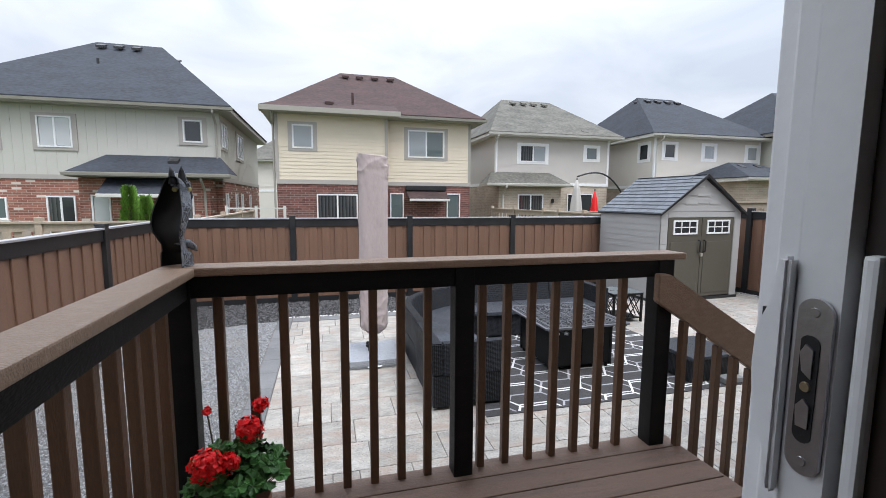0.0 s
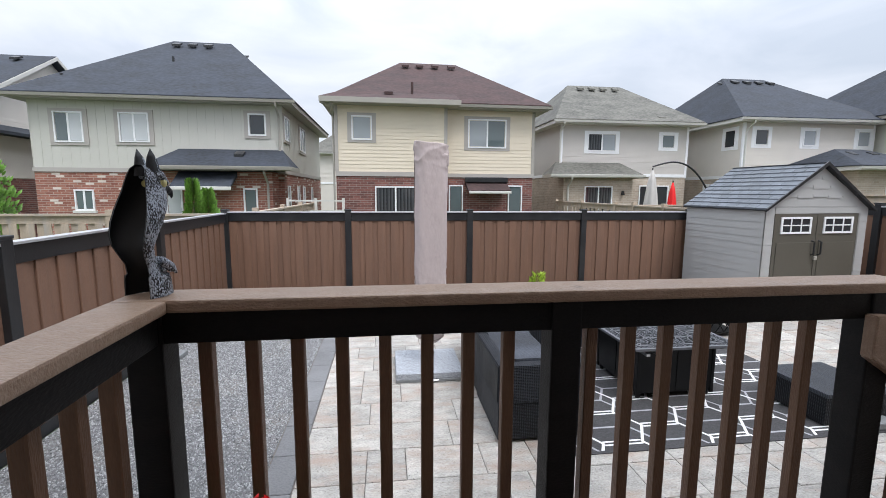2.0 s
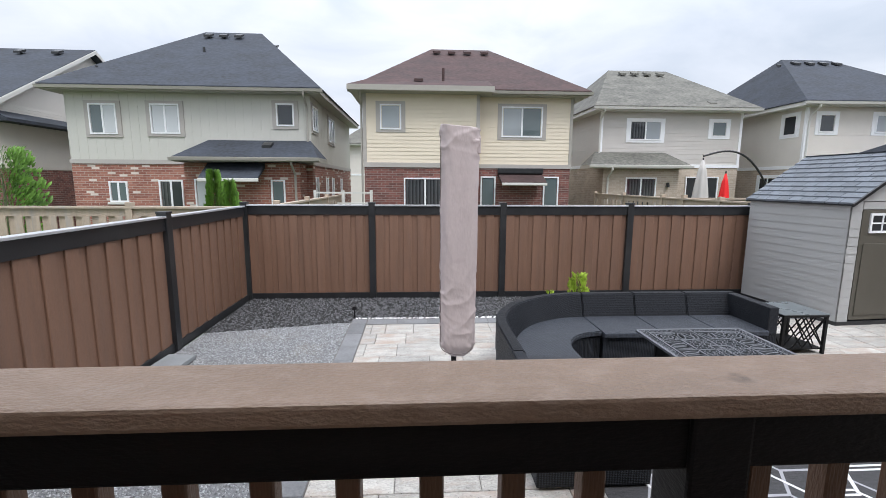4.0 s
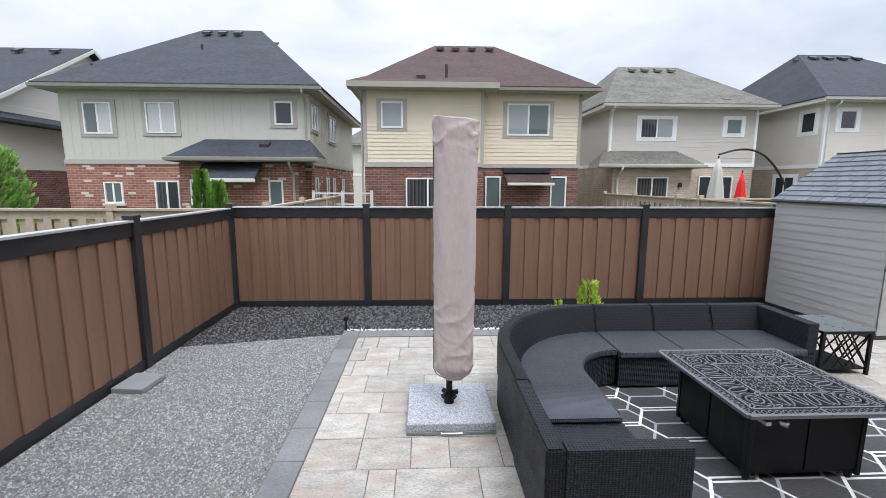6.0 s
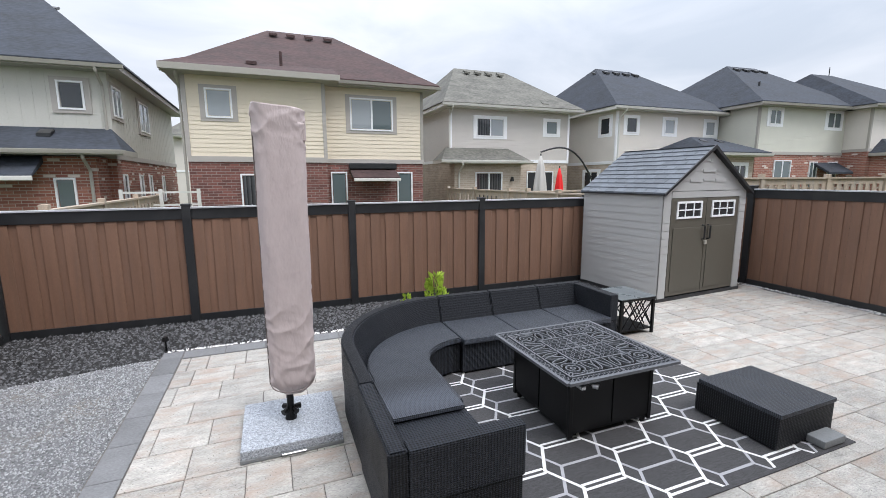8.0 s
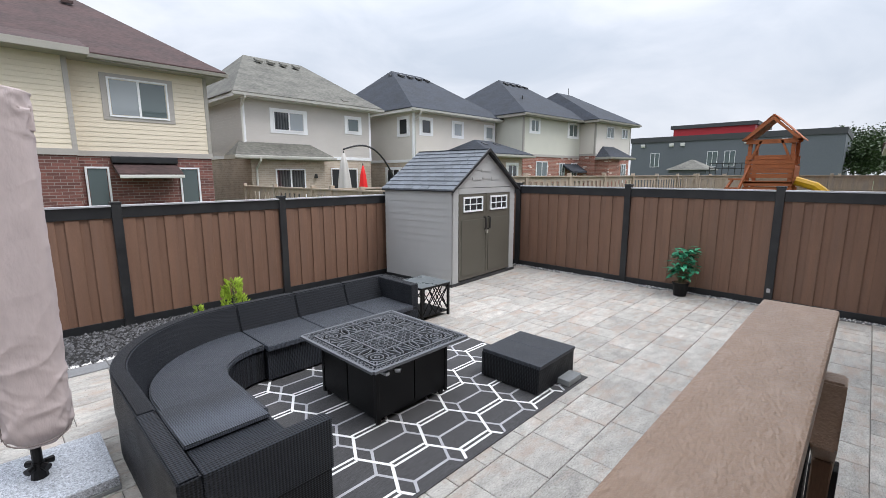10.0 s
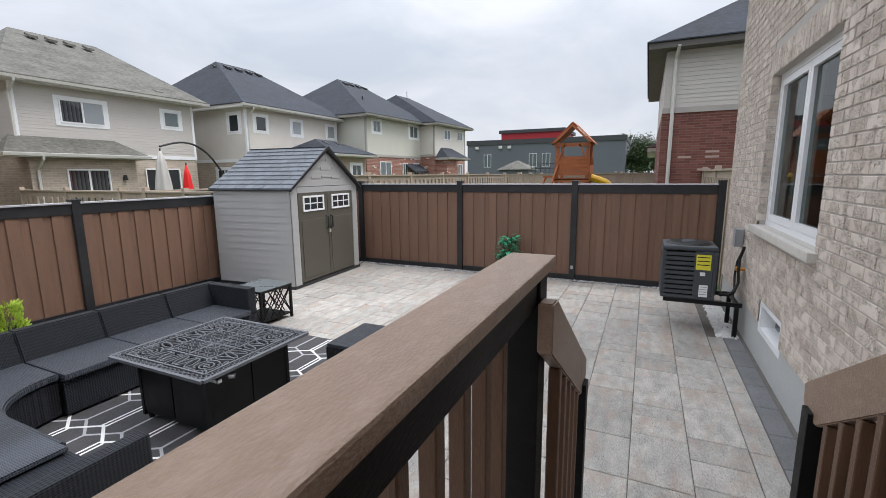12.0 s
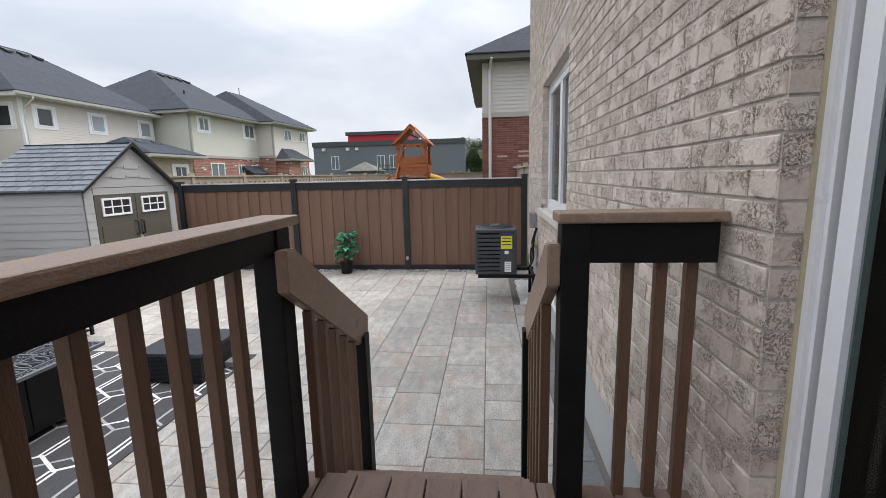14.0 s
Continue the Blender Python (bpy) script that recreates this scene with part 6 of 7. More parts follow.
ger = thing("geranium", "red geranium in a pot on the deck by the railing", "plant", (-0.29, 1.64, DECK_Z))
part("pot", rod(rod(bmesh.new(), (0, 0, 0), (0, 0, 0.17), 0.085, 0.115, 20), (0, 0, 0.165), (0, 0, 0.20), 0.125, 0.125, 20), mat("terracotta", (0.30, 0.13, 0.08), 0.8, 0.15, 6, 60, 0.2), ger)
random.seed(21)
bml, bms = bmesh.new(), bmesh.new()
for k in range(150):
    a, e = random.uniform(0, 6.28), random.uniform(0.1, 1.0) ** 0.7
    c = Vector((0.19 * e * math.cos(a), 0.17 * e * math.sin(a), 0.19 + 0.19 * (1 - e * 0.7) + random.uniform(-0.02, 0.08)))
    rod(bms, (0.03 * math.cos(a), 0.03 * math.sin(a), 0.17), c, 0.003, 0.002, 5)
    nrm = Vector((0.9 * math.cos(a) * e + random.uniform(-0.5, 0.5), 0.9 * math.sin(a) * e + random.uniform(-0.5, 0.5), 1)).normalized()
    u = nrm.orthogonal().normalized()
    v = nrm.cross(u)
    R = random.uniform(0.022, 0.044)
    mid = bml.verts.new(c - nrm * 0.008)
    rim = [bml.verts.new(c + R * (1 + 0.08 * math.cos(7 * t)) * (math.cos(t) * u + math.sin(t) * v) + nrm * 0.007 * math.cos(7 * t + 1)) for t in (0.35 + 5.6 * q / 17 for q in range(18))]
    for q in range(17):
        bml.faces.new((mid, rim[q], rim[q + 1]))
part("stems", bms, M_STEM, ger)
tagged(part("leaves", bml, M_GERLEAF, ger), kind="stuff")
for fx, fy, fz, fr, fn in ((0.09, 0.06, 0.535, 0.030, 16), (0.05, 0.02, 0.455, 0.055, 60), (-0.07, -0.12, 0.41, 0.060, 70), (0.0, -0.10, 0.40, 0.035, 22), (-0.10, 0.05, 0.535, 0.013, 6)):
    bmf = bmesh.new()
    for k in range(fn * 3):
        d = Vector((random.gauss(0, 1), random.gauss(0, 1), random.gauss(0.35, 0.8))).normalized()
        side = d.orthogonal().normalized()
        side = Matrix.Rotation(random.uniform(0, 6.28), 3, d) @ side
        leaf(bmf, Vector((fx, fy, fz)) + d * fr * random.uniform(0.55, 0.95) - side * 0.012, side + d * random.uniform(0.1, 0.6), d, random.uniform(0.018, 0.028), 0.012)
    st_ = part("flower_head", bmf, M_RED, ger, "red flower head")
    part("flower_stem", tube(((fx * 0.3, fy * 0.3, 0.18), (fx * 0.8, fy * 0.8, fz * 0.7), (fx, fy, fz - 0.01)), 0.003, 6), M_STEM, st_)

# ---------------------------------------------------------------- hollow owl decoy
M_OWL = bpy.data.materials.new("painted_feathers")
M_OWL.use_nodes = True
on, ol = M_OWL.node_tree.nodes, M_OWL.node_tree.links
ob_ = on["Principled BSDF"]
ob_.inputs["Roughness"].default_value = 0.6
oc = on.new("ShaderNodeTexCoord")
om = on.new("ShaderNodeMapping")
om.inputs["Scale"].default_value = (1.0, 1.0, 0.42)
ol.new(oc.outputs["Object"], om.inputs[0])
ov = on.new("ShaderNodeTexVoronoi")
ov.inputs["Scale"].default_value = 290
ol.new(om.outputs[0], ov.inputs["Vector"])
on2 = on.new("ShaderNodeTexNoise")
on2.inputs["Scale"].default_value = 14
ol.new(oc.outputs["Object"], on2.inputs["Vector"])
oa = on.new("ShaderNodeMath")
oa.operation = "MULTIPLY"
ol.new(ov.outputs["Distance"], oa.inputs[0])
ol.new(on2.outputs["Fac"], oa.inputs[1])
orp = on.new("ShaderNodeValToRGB")
orp.color_ramp.elements[0].position, orp.color_ramp.elements[0].color = 0.20, (0.42, 0.46, 0.53, 1)
orp.color_ramp.elements[1].position, orp.color_ramp.elements[1].color = 0.34, (0.014, 0.016, 0.020, 1)
ol.new(oa.outputs[0], orp.inputs[0])
ol.new(orp.outputs[0], ob_.inputs["Base Color"])
obp = on.new("ShaderNodeBump")
obp.inputs["Strength"].default_value, obp.inputs["Distance"].default_value = 0.8, 0.006
obp.invert = True
ol.new(ov.outputs["Distance"], obp.inputs["Height"])
ol.new(obp.outputs[0], ob_.inputs["Normal"])
M_OWLIN = mat("black_plastic_inside", (0.005, 0.005, 0.006), 0.6, 0.2, 6, 60, 0.05)
LEVELS = ((0.0, 0.062, 0.085, 0.0), (0.05, 0.060, 0.080, 0.0), (0.064, 0.058, 0.076, 0.0), (0.070, 0.055, 0.052, 0.0), (0.10, 0.055, 0.046, -0.005), (0.13, 0.064, 0.046, -0.018), (0.157, 0.076, 0.048, -0.026), (0.19, 0.086, 0.058, -0.024), (0.23, 0.088, 0.070, -0.014), (0.27, 0.080, 0.078, -0.002), (0.30, 0.070, 0.078, 0.006), (0.325, 0.060, 0.074, 0.012), (0.35, 0.053, 0.070, 0.016), (0.375, 0.045, 0.062, 0.020), (0.395, 0.034, 0.048, 0.022), (0.405, 0.016, 0.026, 0.022))
bmo = bmesh.new()
outer, inner = [], []
NR = 22
for z, w, d, o in LEVELS:
    for store, k in ((outer, 1.0), (inner, 0.93)):
        row = []
        for q in range(NR + 1):
            t = math.radians(-102 + 204 * q / NR)
            row.append(bmo.verts.new((o + d * k * math.cos(t) * 1.05, w * k * math.sin(t), z)))
        store.append(row)
for rows, flip, mi in ((outer, False, 0), (inner, True, 1)):
    for u, w in zip(rows, rows[1:]):
        for q in range(NR):
            f = bmo.faces.new((u[q], u[q + 1], w[q + 1], w[q]) if not flip else (u[q], w[q], w[q + 1], u[q + 1]))
            f.material_index = mi
for u, w in zip(range(len(LEVELS) - 1), range(1, len(LEVELS))):
    for q in (0, NR):
        f = bmo.faces.new((outer[u][q], outer[w][q], inner[w][q], inner[u][q]))
        f.material_index = 1
for s in (-1, 1):
    c = Vector((0.046, s * 0.025, 0.372))
    lower = [bmo.verts.new(c + Vector((0.028 * math.cos(t), 0.017 * math.sin(t), 0))) for t in (6.283 * q / 10 for q in range(10))]
    upper = [bmo.verts.new(c + Vector((0.014 * math.cos(t) - 0.006, 0.008 * math.sin(t) + s * 0.003, 0.056))) for t in (6.283 * q / 10 for q in range(10))]
    tip = bmo.verts.new(c + Vector((-0.010, s * 0.006, 0.084)))
    for q in range(10):
        bmo.faces.new((lower[q], lower[(q + 1) % 10], upper[(q + 1) % 10], upper[q])).material_index = 0 if q in (0, 1, 8, 9) else 1
        bmo.faces.new((upper[q], upper[(q + 1) % 10], tip)).material_index = 1
    made = bmesh.ops.create_icosphere(bmo, subdivisions=2, radius=0.0135, matrix=Matrix.Translation((0.062, s * 0.040, 0.350)))["verts"]
    for f in {f for v in made for f in v.link_faces}:
        f.material_index = 2
    made = bmesh.ops.create_icosphere(bmo, subdivisions=2, radius=0.0075, matrix=Matrix.Translation((0.0685, s * 0.0445, 0.350)))["verts"]
    for f in {f for v in made for f in v.link_faces}:
        f.material_index = 1
    rod(bmo, (0.092, s * 0.012, 0.352), (0.045, s * 0.052, 0.376), 0.010, 0.013, 8)
    for x0, y0 in ((0.035, 0.016), (0.035, 0.034), (0.028, 0.050)):
        rod(bmo, (x0 + 0.004, s * y0, 0.110), (x0 + 0.034, s * y0, 0.090), 0.015, 0.012, 8)
        rod(bmo, (x0 + 0.034, s * y0, 0.090), (x0 + 0.050, s * y0, 0.066), 0.012, 0.004, 8)
hook = ((0.072, 0.336, 0.018), (0.096, 0.334, 0.014), (0.110, 0.324, 0.010), (0.116, 0.312, 0.006), (0.115, 0.302, 0.001))
for (xa, za, ra), (xb, zb, rb) in zip(hook, hook[1:]):
    k0 = len(bmo.faces)
    rod(bmo, (xa, 0, za), (xb, 0, zb), ra, rb, 10)
    bmo.faces.ensure_lookup_table()
    for f in bmo.faces[k0:]:
        f.material_index = 1
bmesh.ops.recalc_face_normals(bmo, faces=[f for f in bmo.faces if f.material_index == 0])
owl = part("owl_statue", bmo, M_OWL, None, "", True)
owl.data.materials.append(M_OWLIN)
owl.data.materials.append(mat("yellow_eye", (0.55, 0.50, 0.22), 0.2, 0.1, 20, 60, 0.0))
owl.matrix_basis = pose(-0.524, 1.872, CAP_Z + 0.001, 0, 0, 60) @ Matrix.Scale(0.89, 4)
tagged(owl, "hollow grey and black plastic owl decoy on the railing corner", "owl statue")

# ---------------------------------------------------------------- beyond the fences
def wood_fence(x0, y0, x1, y1, h, label="weathered pale wooden board fence of a neighbouring yard"):
    ln = math.hypot(x1 - x0, y1 - y0)
    r = thing("wooden_fence", label, "fence", (x0, y0, -0.06), math.degrees(math.atan2(y1 - y0, x1 - x0)), "wooden fences beyond")
    part("top_board", box(0, ln, -0.07, 0.07, h - 0.04, h), M_WOOD, r)
    part("rail", box(0, ln, -0.02, 0.02, h - 0.19, h - 0.041), M_WOOD, r)
    bm = bmesh.new()
    k = 0.0
    while k < ln:
        quad_box(bm, k, min(k + 0.135, ln), -0.035 if int(k / 0.15) % 2 else 0.012, -0.012 if int(k / 0.15) % 2 else 0.035, 0.0, h - 0.19)
        k += 0.15
    tagged(part("boarding", bm, M_WOOD, r), kind="stuff")
    k = 0.0
    while k <= ln + 0.01:
        part("post", box(k - 0.06, k + 0.06, -0.06, 0.06, 0.0, h + 0.08, bevel=0.01), M_WOOD, r)
        k += 2.44


wood_fence(-12.5, 9.9, -3.05, 9.9, 1.75)
wood_fence(-2.55, 17.5, -2.55, 9.75, 1.78)
wood_fence(7.3, 18.5, 7.3, 9.75, 1.85)
wood_fence(16.2, 18.5, 16.2, 9.75, 1.9)
wood_fence(7.3, 12.6, 16.2, 12.6, 1.86)
wood_fence(9.75, 9.62, 34.0, 8.2, 2.2)
for x in (24.6, 30.0):
    wood_fence(x, 0.6, x, 8.6, 2.2)
wood_fence(9.75, 0.15, 24.4, 0.15, 2.25)
# white deck rail between the houses
dr = thing("deck_rail", "white painted deck railing beyond the fence", "railing", (-3.3, 16.6, 0), 0)
for z in (1.42, 1.78):
    part("rail", box(0, 2.0, -0.03, 0.03, z, z + 0.055), M_FASCIAW, dr)
for x in (0.0, 0.95, 1.9):
    part("post", box(x, x + 0.09, -0.045, 0.045, -0.06, 1.90), M_FASCIAW, dr)
# neighbours' umbrellas
M_CREAMFAB = mat("cream_fabric", (0.50, 0.48, 0.45), 0.85, 0.08, 4, 40, 0.2)
M_REDFAB = mat("red_fabric", (0.75, 0.012, 0.012), 0.7, 0.08, 4, 40, 0.2)


def closed_umbrella(at, z0, z1, r, material, label):
    t = thing("closed_umbrella", label, "umbrella", at)
    bm = bmesh.new()
    rows = []
    for f, k in ((0, 1.0), (0.15, 1.05), (0.5, 0.8), (0.8, 0.5), (1.0, 0.12)):
        rows.append([bm.verts.new((r * k * (1 + 0.16 * math.cos(6 * a)) * math.cos(a), r * k * (1 + 0.16 * math.cos(6 * a)) * math.sin(a), z0 + f * (z1 - z0))) for a in (6.283 * q / 24 for q in range(24))])
    for u, w in zip(rows, rows[1:]):
        for q in range(24):
            bm.faces.new((u[q], u[(q + 1) % 24], w[(q + 1) % 24], w[q]))
    bm.faces.new(rows[-1])
    part("canopy", bm, material, t, "", True)
    part("pole", rod(bmesh.new(), (0, 0, -0.06), (0, 0, z1 + 0.08), 0.025), M_TRIM, t)
    return t


u1 = closed_umbrella((10.30, 16.5, 0), 1.0, 3.0, 0.28, M_CREAMFAB, "closed cream cantilever umbrella on a curved arm")
part("curved_arm", tube([(2.5 * f, 0, 3.14 + 0.30 * math.sin(f * 2.6) - 1.30 * f * f * f) for f in [k / 14 for k in range(15)]], 0.035, 8), M_TRIM, u1)
part("mast", rod(bmesh.new(), (2.5, 0, -0.06), (2.5, 0, 2.05), 0.045), M_TRIM, u1)
closed_umbrella((11.18, 16.5, 0), 0.85, 2.54, 0.20, M_REDFAB, "closed red patio umbrella beyond the fence")

# wooden play tower
M_PLAY = mat("orange_cedar", (0.36, 0.105, 0.032), 0.6, 0.35, 4, 40, 0.2, stretch=(1, 1, 4))
M_SLIDE = mat("yellow_plastic", (0.80, 0.48, 0.02), 0.4, 0.05, 4, 40, 0.05)
play = thing("play_tower", "orange cedar play tower with a peaked roof and yellow slide", "play structure", (21.0, 4.0, 0))
for x in (0, 1.3):
    for y in (0, 1.3):
        part("post", box(x - 0.06, x + 0.06, y - 0.06, y + 0.06, -0.06, 3.55), M_PLAY, play)
part("platform", box(-0.1, 1.4, -0.1, 1.4, 1.85, 1.93), M_PLAY, play)
for z in (1.15, 1.35, 1.55, 1.75, 2.05, 2.22, 2.39, 2.56, 2.73):
    part("side_board", box(-0.10, -0.062, -0.1, 1.4, z, z + 0.15), M_PLAY, play)
    part("side_board", box(1.362, 1.40, -0.1, 1.4, z, z + 0.15), M_PLAY, play)
part("side_board", box(-0.1, 1.4, -0.12, -0.08, 1.95, 2.5), M_PLAY, play)
part("roof_beam", boxes((-0.1, 1.4, -0.12, -0.04, 3.4, 3.55), (-0.1, 1.4, 1.34, 1.42, 3.4, 3.55), (-0.14, -0.06, -0.12, 1.42, 3.3, 3.45)), M_PLAY, play)
for s, y0 in ((1, -0.25), (-1, 1.55)):
    for k in range(4):
        part("roof_board", prism(((y0 + s * k * 0.225, 3.42 + k * 0.225), (y0 + s * (k * 0.225 + 0.21), 3.42 + k * 0.225 + 0.21), (y0 + s * (k * 0.225 + 0.21), 3.46 + k * 0.225 + 0.21), (y0 + s * k * 0.225, 3.46 + k * 0.225)), 0, -0.25, 1.55), M_PLAY, play)
part("gable_brace", prism(((-0.2, 3.45), (0.65, 4.28), (1.5, 3.45), (1.38, 3.45), (0.65, 4.14), (-0.08, 3.45)), 0, -0.3, -0.2), M_PLAY, play)
for y in (1.25, 1.75):
    part("ladder_rail", tube(((-0.1, y, 2.5 - (y - 1.25)), (-0.7, y + 0.30, 1.2), (-1.1, y + 0.5, -0.06)), 0.055, 6), M_PLAY, play)
for k in range(5):
    part("rung", box(-0.30 - 0.16 * k, -0.24 - 0.16 * k, 1.30 + 0.08 * k, 1.86 + 0.06 * k, 1.96 - 0.34 * k, 2.03 - 0.34 * k), M_PLAY, play)
part("beam_brace", prism(((0.0, 2.7), (0.3, 3.4), (0.38, 3.4), (0.08, 2.7)), 0, -0.14, -0.09), M_PLAY, play)
part("beam_brace", prism(((1.3, 2.7), (1.0, 3.4), (0.92, 3.4), (1.22, 2.7)), 0, -0.14, -0.09), M_PLAY, play)
part("roof_panel", box(0.1, 1.2, 0.25, 1.05, 3.43, 3.47), M_PLAY, play)
part("slide", tube(((0.65, -0.1, 1.95), (0.6, -0.7, 1.75), (0.5, -1.6, 1.0), (0.4, -2.4, 0.3)), 0.16, 8), M_SLIDE, play, "yellow plastic slide")

# pale house far behind the gap
H9 = house("pale distant house seen between two nearer ones", (-6.5, 42.0), 0, 8.0, 8.0, 2.8, 5.6, (3.5, 4.5, 4.0, 8.8), M_OFFWHITE, M_OFFWHITE, M_SHINGLE_GREY, M_FASCIAW, "white")
window(H9, 2.6, 3.8, 1.0, 1.2, 0.0, M_GLASSMID, 2)
# low commercial building far off
M_GREYCLAD = mat("grey_cladding", (0.12, 0.135, 0.15), 0.6, 0.08, 0.3, 6, 0.05)
M_REDCLAD = mat("red_cladding", (0.42, 0.015, 0.025), 0.5, 0.06, 0.3, 6, 0.05)
M_DARKCLAD = mat("dark_parapet", (0.05, 0.052, 0.055), 0.6, 0.08, 0.3, 6, 0.05)
shop = thing("commercial_building", "low grey commercial building with a red upper storey", "building", (62.0, 2.0, 0), 0)
part("wall", box(0, 14, 2.3, 23.8, -0.1, 6.3), M_GREYCLAD, shop)
part("parapet", box(-0.15, 14.1, 2.2, 23.9, 6.301, 6.95), M_DARKCLAD, shop)
part("red_storey", box(3, 12, 10.6, 19.6, 6.951, 8.05), M_REDCLAD, shop, "red clad upper storey")
part("red_parapet", box(2.7, 12.3, 10.3, 19.9, 8.051, 8.5), M_DARKCLAD, shop)
for y in (21.2, 14.6, 12.8):
    e = window(shop, 0.0, 3.2, 1.0, 1.7, 0.0, M_GLASSMID, 2)
    e.matrix_basis = pose(0, y, 0, 0, 0, -90)
for y in (22.0, 18.5, 17.2, 10.5, 7.0):
    part("wall_lamp", box(-0.25, -0.001, y, y + 0.5, 5.7, 6.1, bevel=0.05), M_FASCIAW, shop)
# low outbuilding and dark rail in a far yard
out = thing("outbuilding", "low grey-roofed outbuilding in a far yard", "outbuilding", (45.0, 12.4, 0), 0)
part("wall", box(0.3, 3.7, 0.2, 3.3, -0.1, 2.6), M_GREYCLAD, out)
part("roof", hip_roof(0.0, 4.0, 0.0, 3.5, 2.62, 1.5, 2.5, 1.75, 3.55), M_SHINGLE_GREY, out)
fr = thing("yard_railing", "dark metal railing in a far yard", "railing", (45.0, 9.4, 0), 0)
for z in (2.65, 3.1):
    part("rail", box(-0.03, 0.03, 0.0, 2.9, z, z + 0.06), M_TRIM, fr)
for k in range(7):
    part("post", box(-0.03, 0.03, 0.47 * k, 0.47 * k + 0.05, -0.06, 3.16), M_TRIM, fr)
random.seed(31)
for x, y, h in ((66.0, 2.6, 5.6), (86.0, 4.0, 8.6), (88.0, 7.5, 8.4), (84.0, 1.5, 8.0), (69.0, 0.4, 6.0)):
    t = thing("tree", "distant round-crowned green tree", "tree", (x, y, -0.06), 0, "distant trees")
    part("trunk", rod(bmesh.new(), (0, 0, 0), (0, 0, h * 0.6), 0.22, 0.08, 8), M_STEM, t)
    bml, bmb = bmesh.new(), bmesh.new()
    for k in range(9):
        a = random.uniform(0, 6.28)
        tip = Vector((math.cos(a) * h * 0.24, math.sin(a) * h * 0.24, h * random.uniform(0.5, 0.88)))
        rod(bmb, (0, 0, h * 0.35), tip, 0.07, 0.02, 5)
        for q in range(420):
            d = Vector((random.gauss(0, 1), random.gauss(0, 1), random.gauss(0, 0.8)))
            leaf(bml, tip + d * h * 0.09, Vector((random.gauss(0, 1), random.gauss(0, 1), random.gauss(0, 1))), Vector((0.2, 0.1, 1)), 0.30, 0.13)
    part("limbs", bmb, M_STEM, t)
    tagged(part("crown", bml, M_TREE, t), kind="stuff")
# small green tree at the side of the gravel
cone_bush("leafy_shrub", "leafy green shrub beyond the side fence", (-9.25, 12.0, -0.05), 2.95, 0.85, 2200, M_CEDAR, 9, 0.6, 0.13)

# ---------------------------------------------------------------- stone beds
def stones(name, x0, x1, y0, y1, n, smin, smax, z, material, seed, label, category, keep=None):
    """Loose angular stones scattered over a bed, as one mesh."""
    rs = np.random.RandomState(seed)
    octa = np.array(((1, 0, 0), (0, 1, 0), (-1, 0, 0), (0, -1, 0), (0, 0, 1)), float)
    tri = np.array(((0, 1, 4), (1, 2, 4), (2, 3, 4), (3, 0, 4)))
    pos = np.stack((rs.uniform(x0, x1, n), rs.uniform(y0, y1, n)), 1)
    if keep:
        pos = pos[keep(pos[:, 0], pos[:, 1])]
        n = len(pos)
    size = rs.uniform(smin, smax, n)
    ang = rs.uniform(0, 6.28, n)
    v = octa[None] * (size[:, None, None] * rs.uniform(0.55, 1.3, (n, 5, 3)))
    v[:, :, 2] *= 0.9
    v[:, :4, 2] -= size[:, None] * 0.15
    c, s = np.cos(ang)[:, None], np.sin(ang)[:, None]
    x, y = v[:, :, 0] * c - v[:, :, 1] * s + rs.normal(0, 0.2, (n, 5)) * size[:, None], v[:, :, 0] * s + v[:, :, 1] * c
    v = np.stack((x + pos[:, 0:1], y + pos[:, 1:2], v[:, :, 2] + z), 2).reshape(-1, 3)
    f = (tri[None] + 5 * np.arange(n)[:, None, None]).reshape(-1, 3)
    me = bpy.data.meshes.new(name)
    me.from_pydata(v.tolist(), [], f.tolist())
    me.materials.append(material)
    return tagged(new(name, me), label, category, "", "stuff")


EDGE = lambda x: 7.52 + 0.44 * np.clip((x + 2.9) / 2.1, 0, 1)
stones("gravel", -2.84, -0.80, 2.2, 8.2, 52000, 0.005, 0.012, -0.008, M_GRAVEL, 1, "loose pale grey crushed gravel", "gravel", lambda x, y: (y < EDGE(x) + np.sin(x * 9) * 0.03))
stones("stone_chips", -2.84, 9.4, 7.4, 9.40, 24000, 0.010, 0.025, -0.004, M_MULCH, 2, "dark grey and black stone chips", "stone chips", lambda x, y: np.where(x < -0.78, y > EDGE(x) + np.sin(x * 9) * 0.03, y > 8.12))
stones("white_pebbles", -0.75, 6.6, 8.09, 8.15, 900, 0.008, 0.02, 0.0, M_WHITESTONE, 3, "line of small white pebbles along the paving edge", "pebbles")
stones("white_pebbles", 9.40, 9.53, 0.8, 8.0, 900, 0.010, 0.024, -0.006, M_WHITESTONE, 4, "white pebbles along the foot of the fence", "pebbles")
stones("white_pebbles", 7.0, 8.6, 0.38, 0.62, 800, 0.012, 0.03, -0.004, M_WHITESTONE, 5, "white pebbles under the air conditioner", "pebbles")
for x, y in ((-0.78, 8.2), (9.42, 8.1)):
    gl = thing("garden_light", "small black path light stake", "garden light", (x, y, 0))
    part("stake", rod(bmesh.new(), (0, 0, -0.05), (0, 0, 0.13), 0.012), M_BLACKMET, gl)
    part("head", rod(bmesh.new(), (0, 0, 0.13), (0, 0, 0.18), 0.045, 0.03, 12), M_BLACKMET, gl)

# ---------------------------------------------------------------- paving
pave = thing("patio", "tan and grey textured stone slab patio", "patio", (0, 0, 0), 0, "", "structure")
random.seed(8)
SLABS = {}


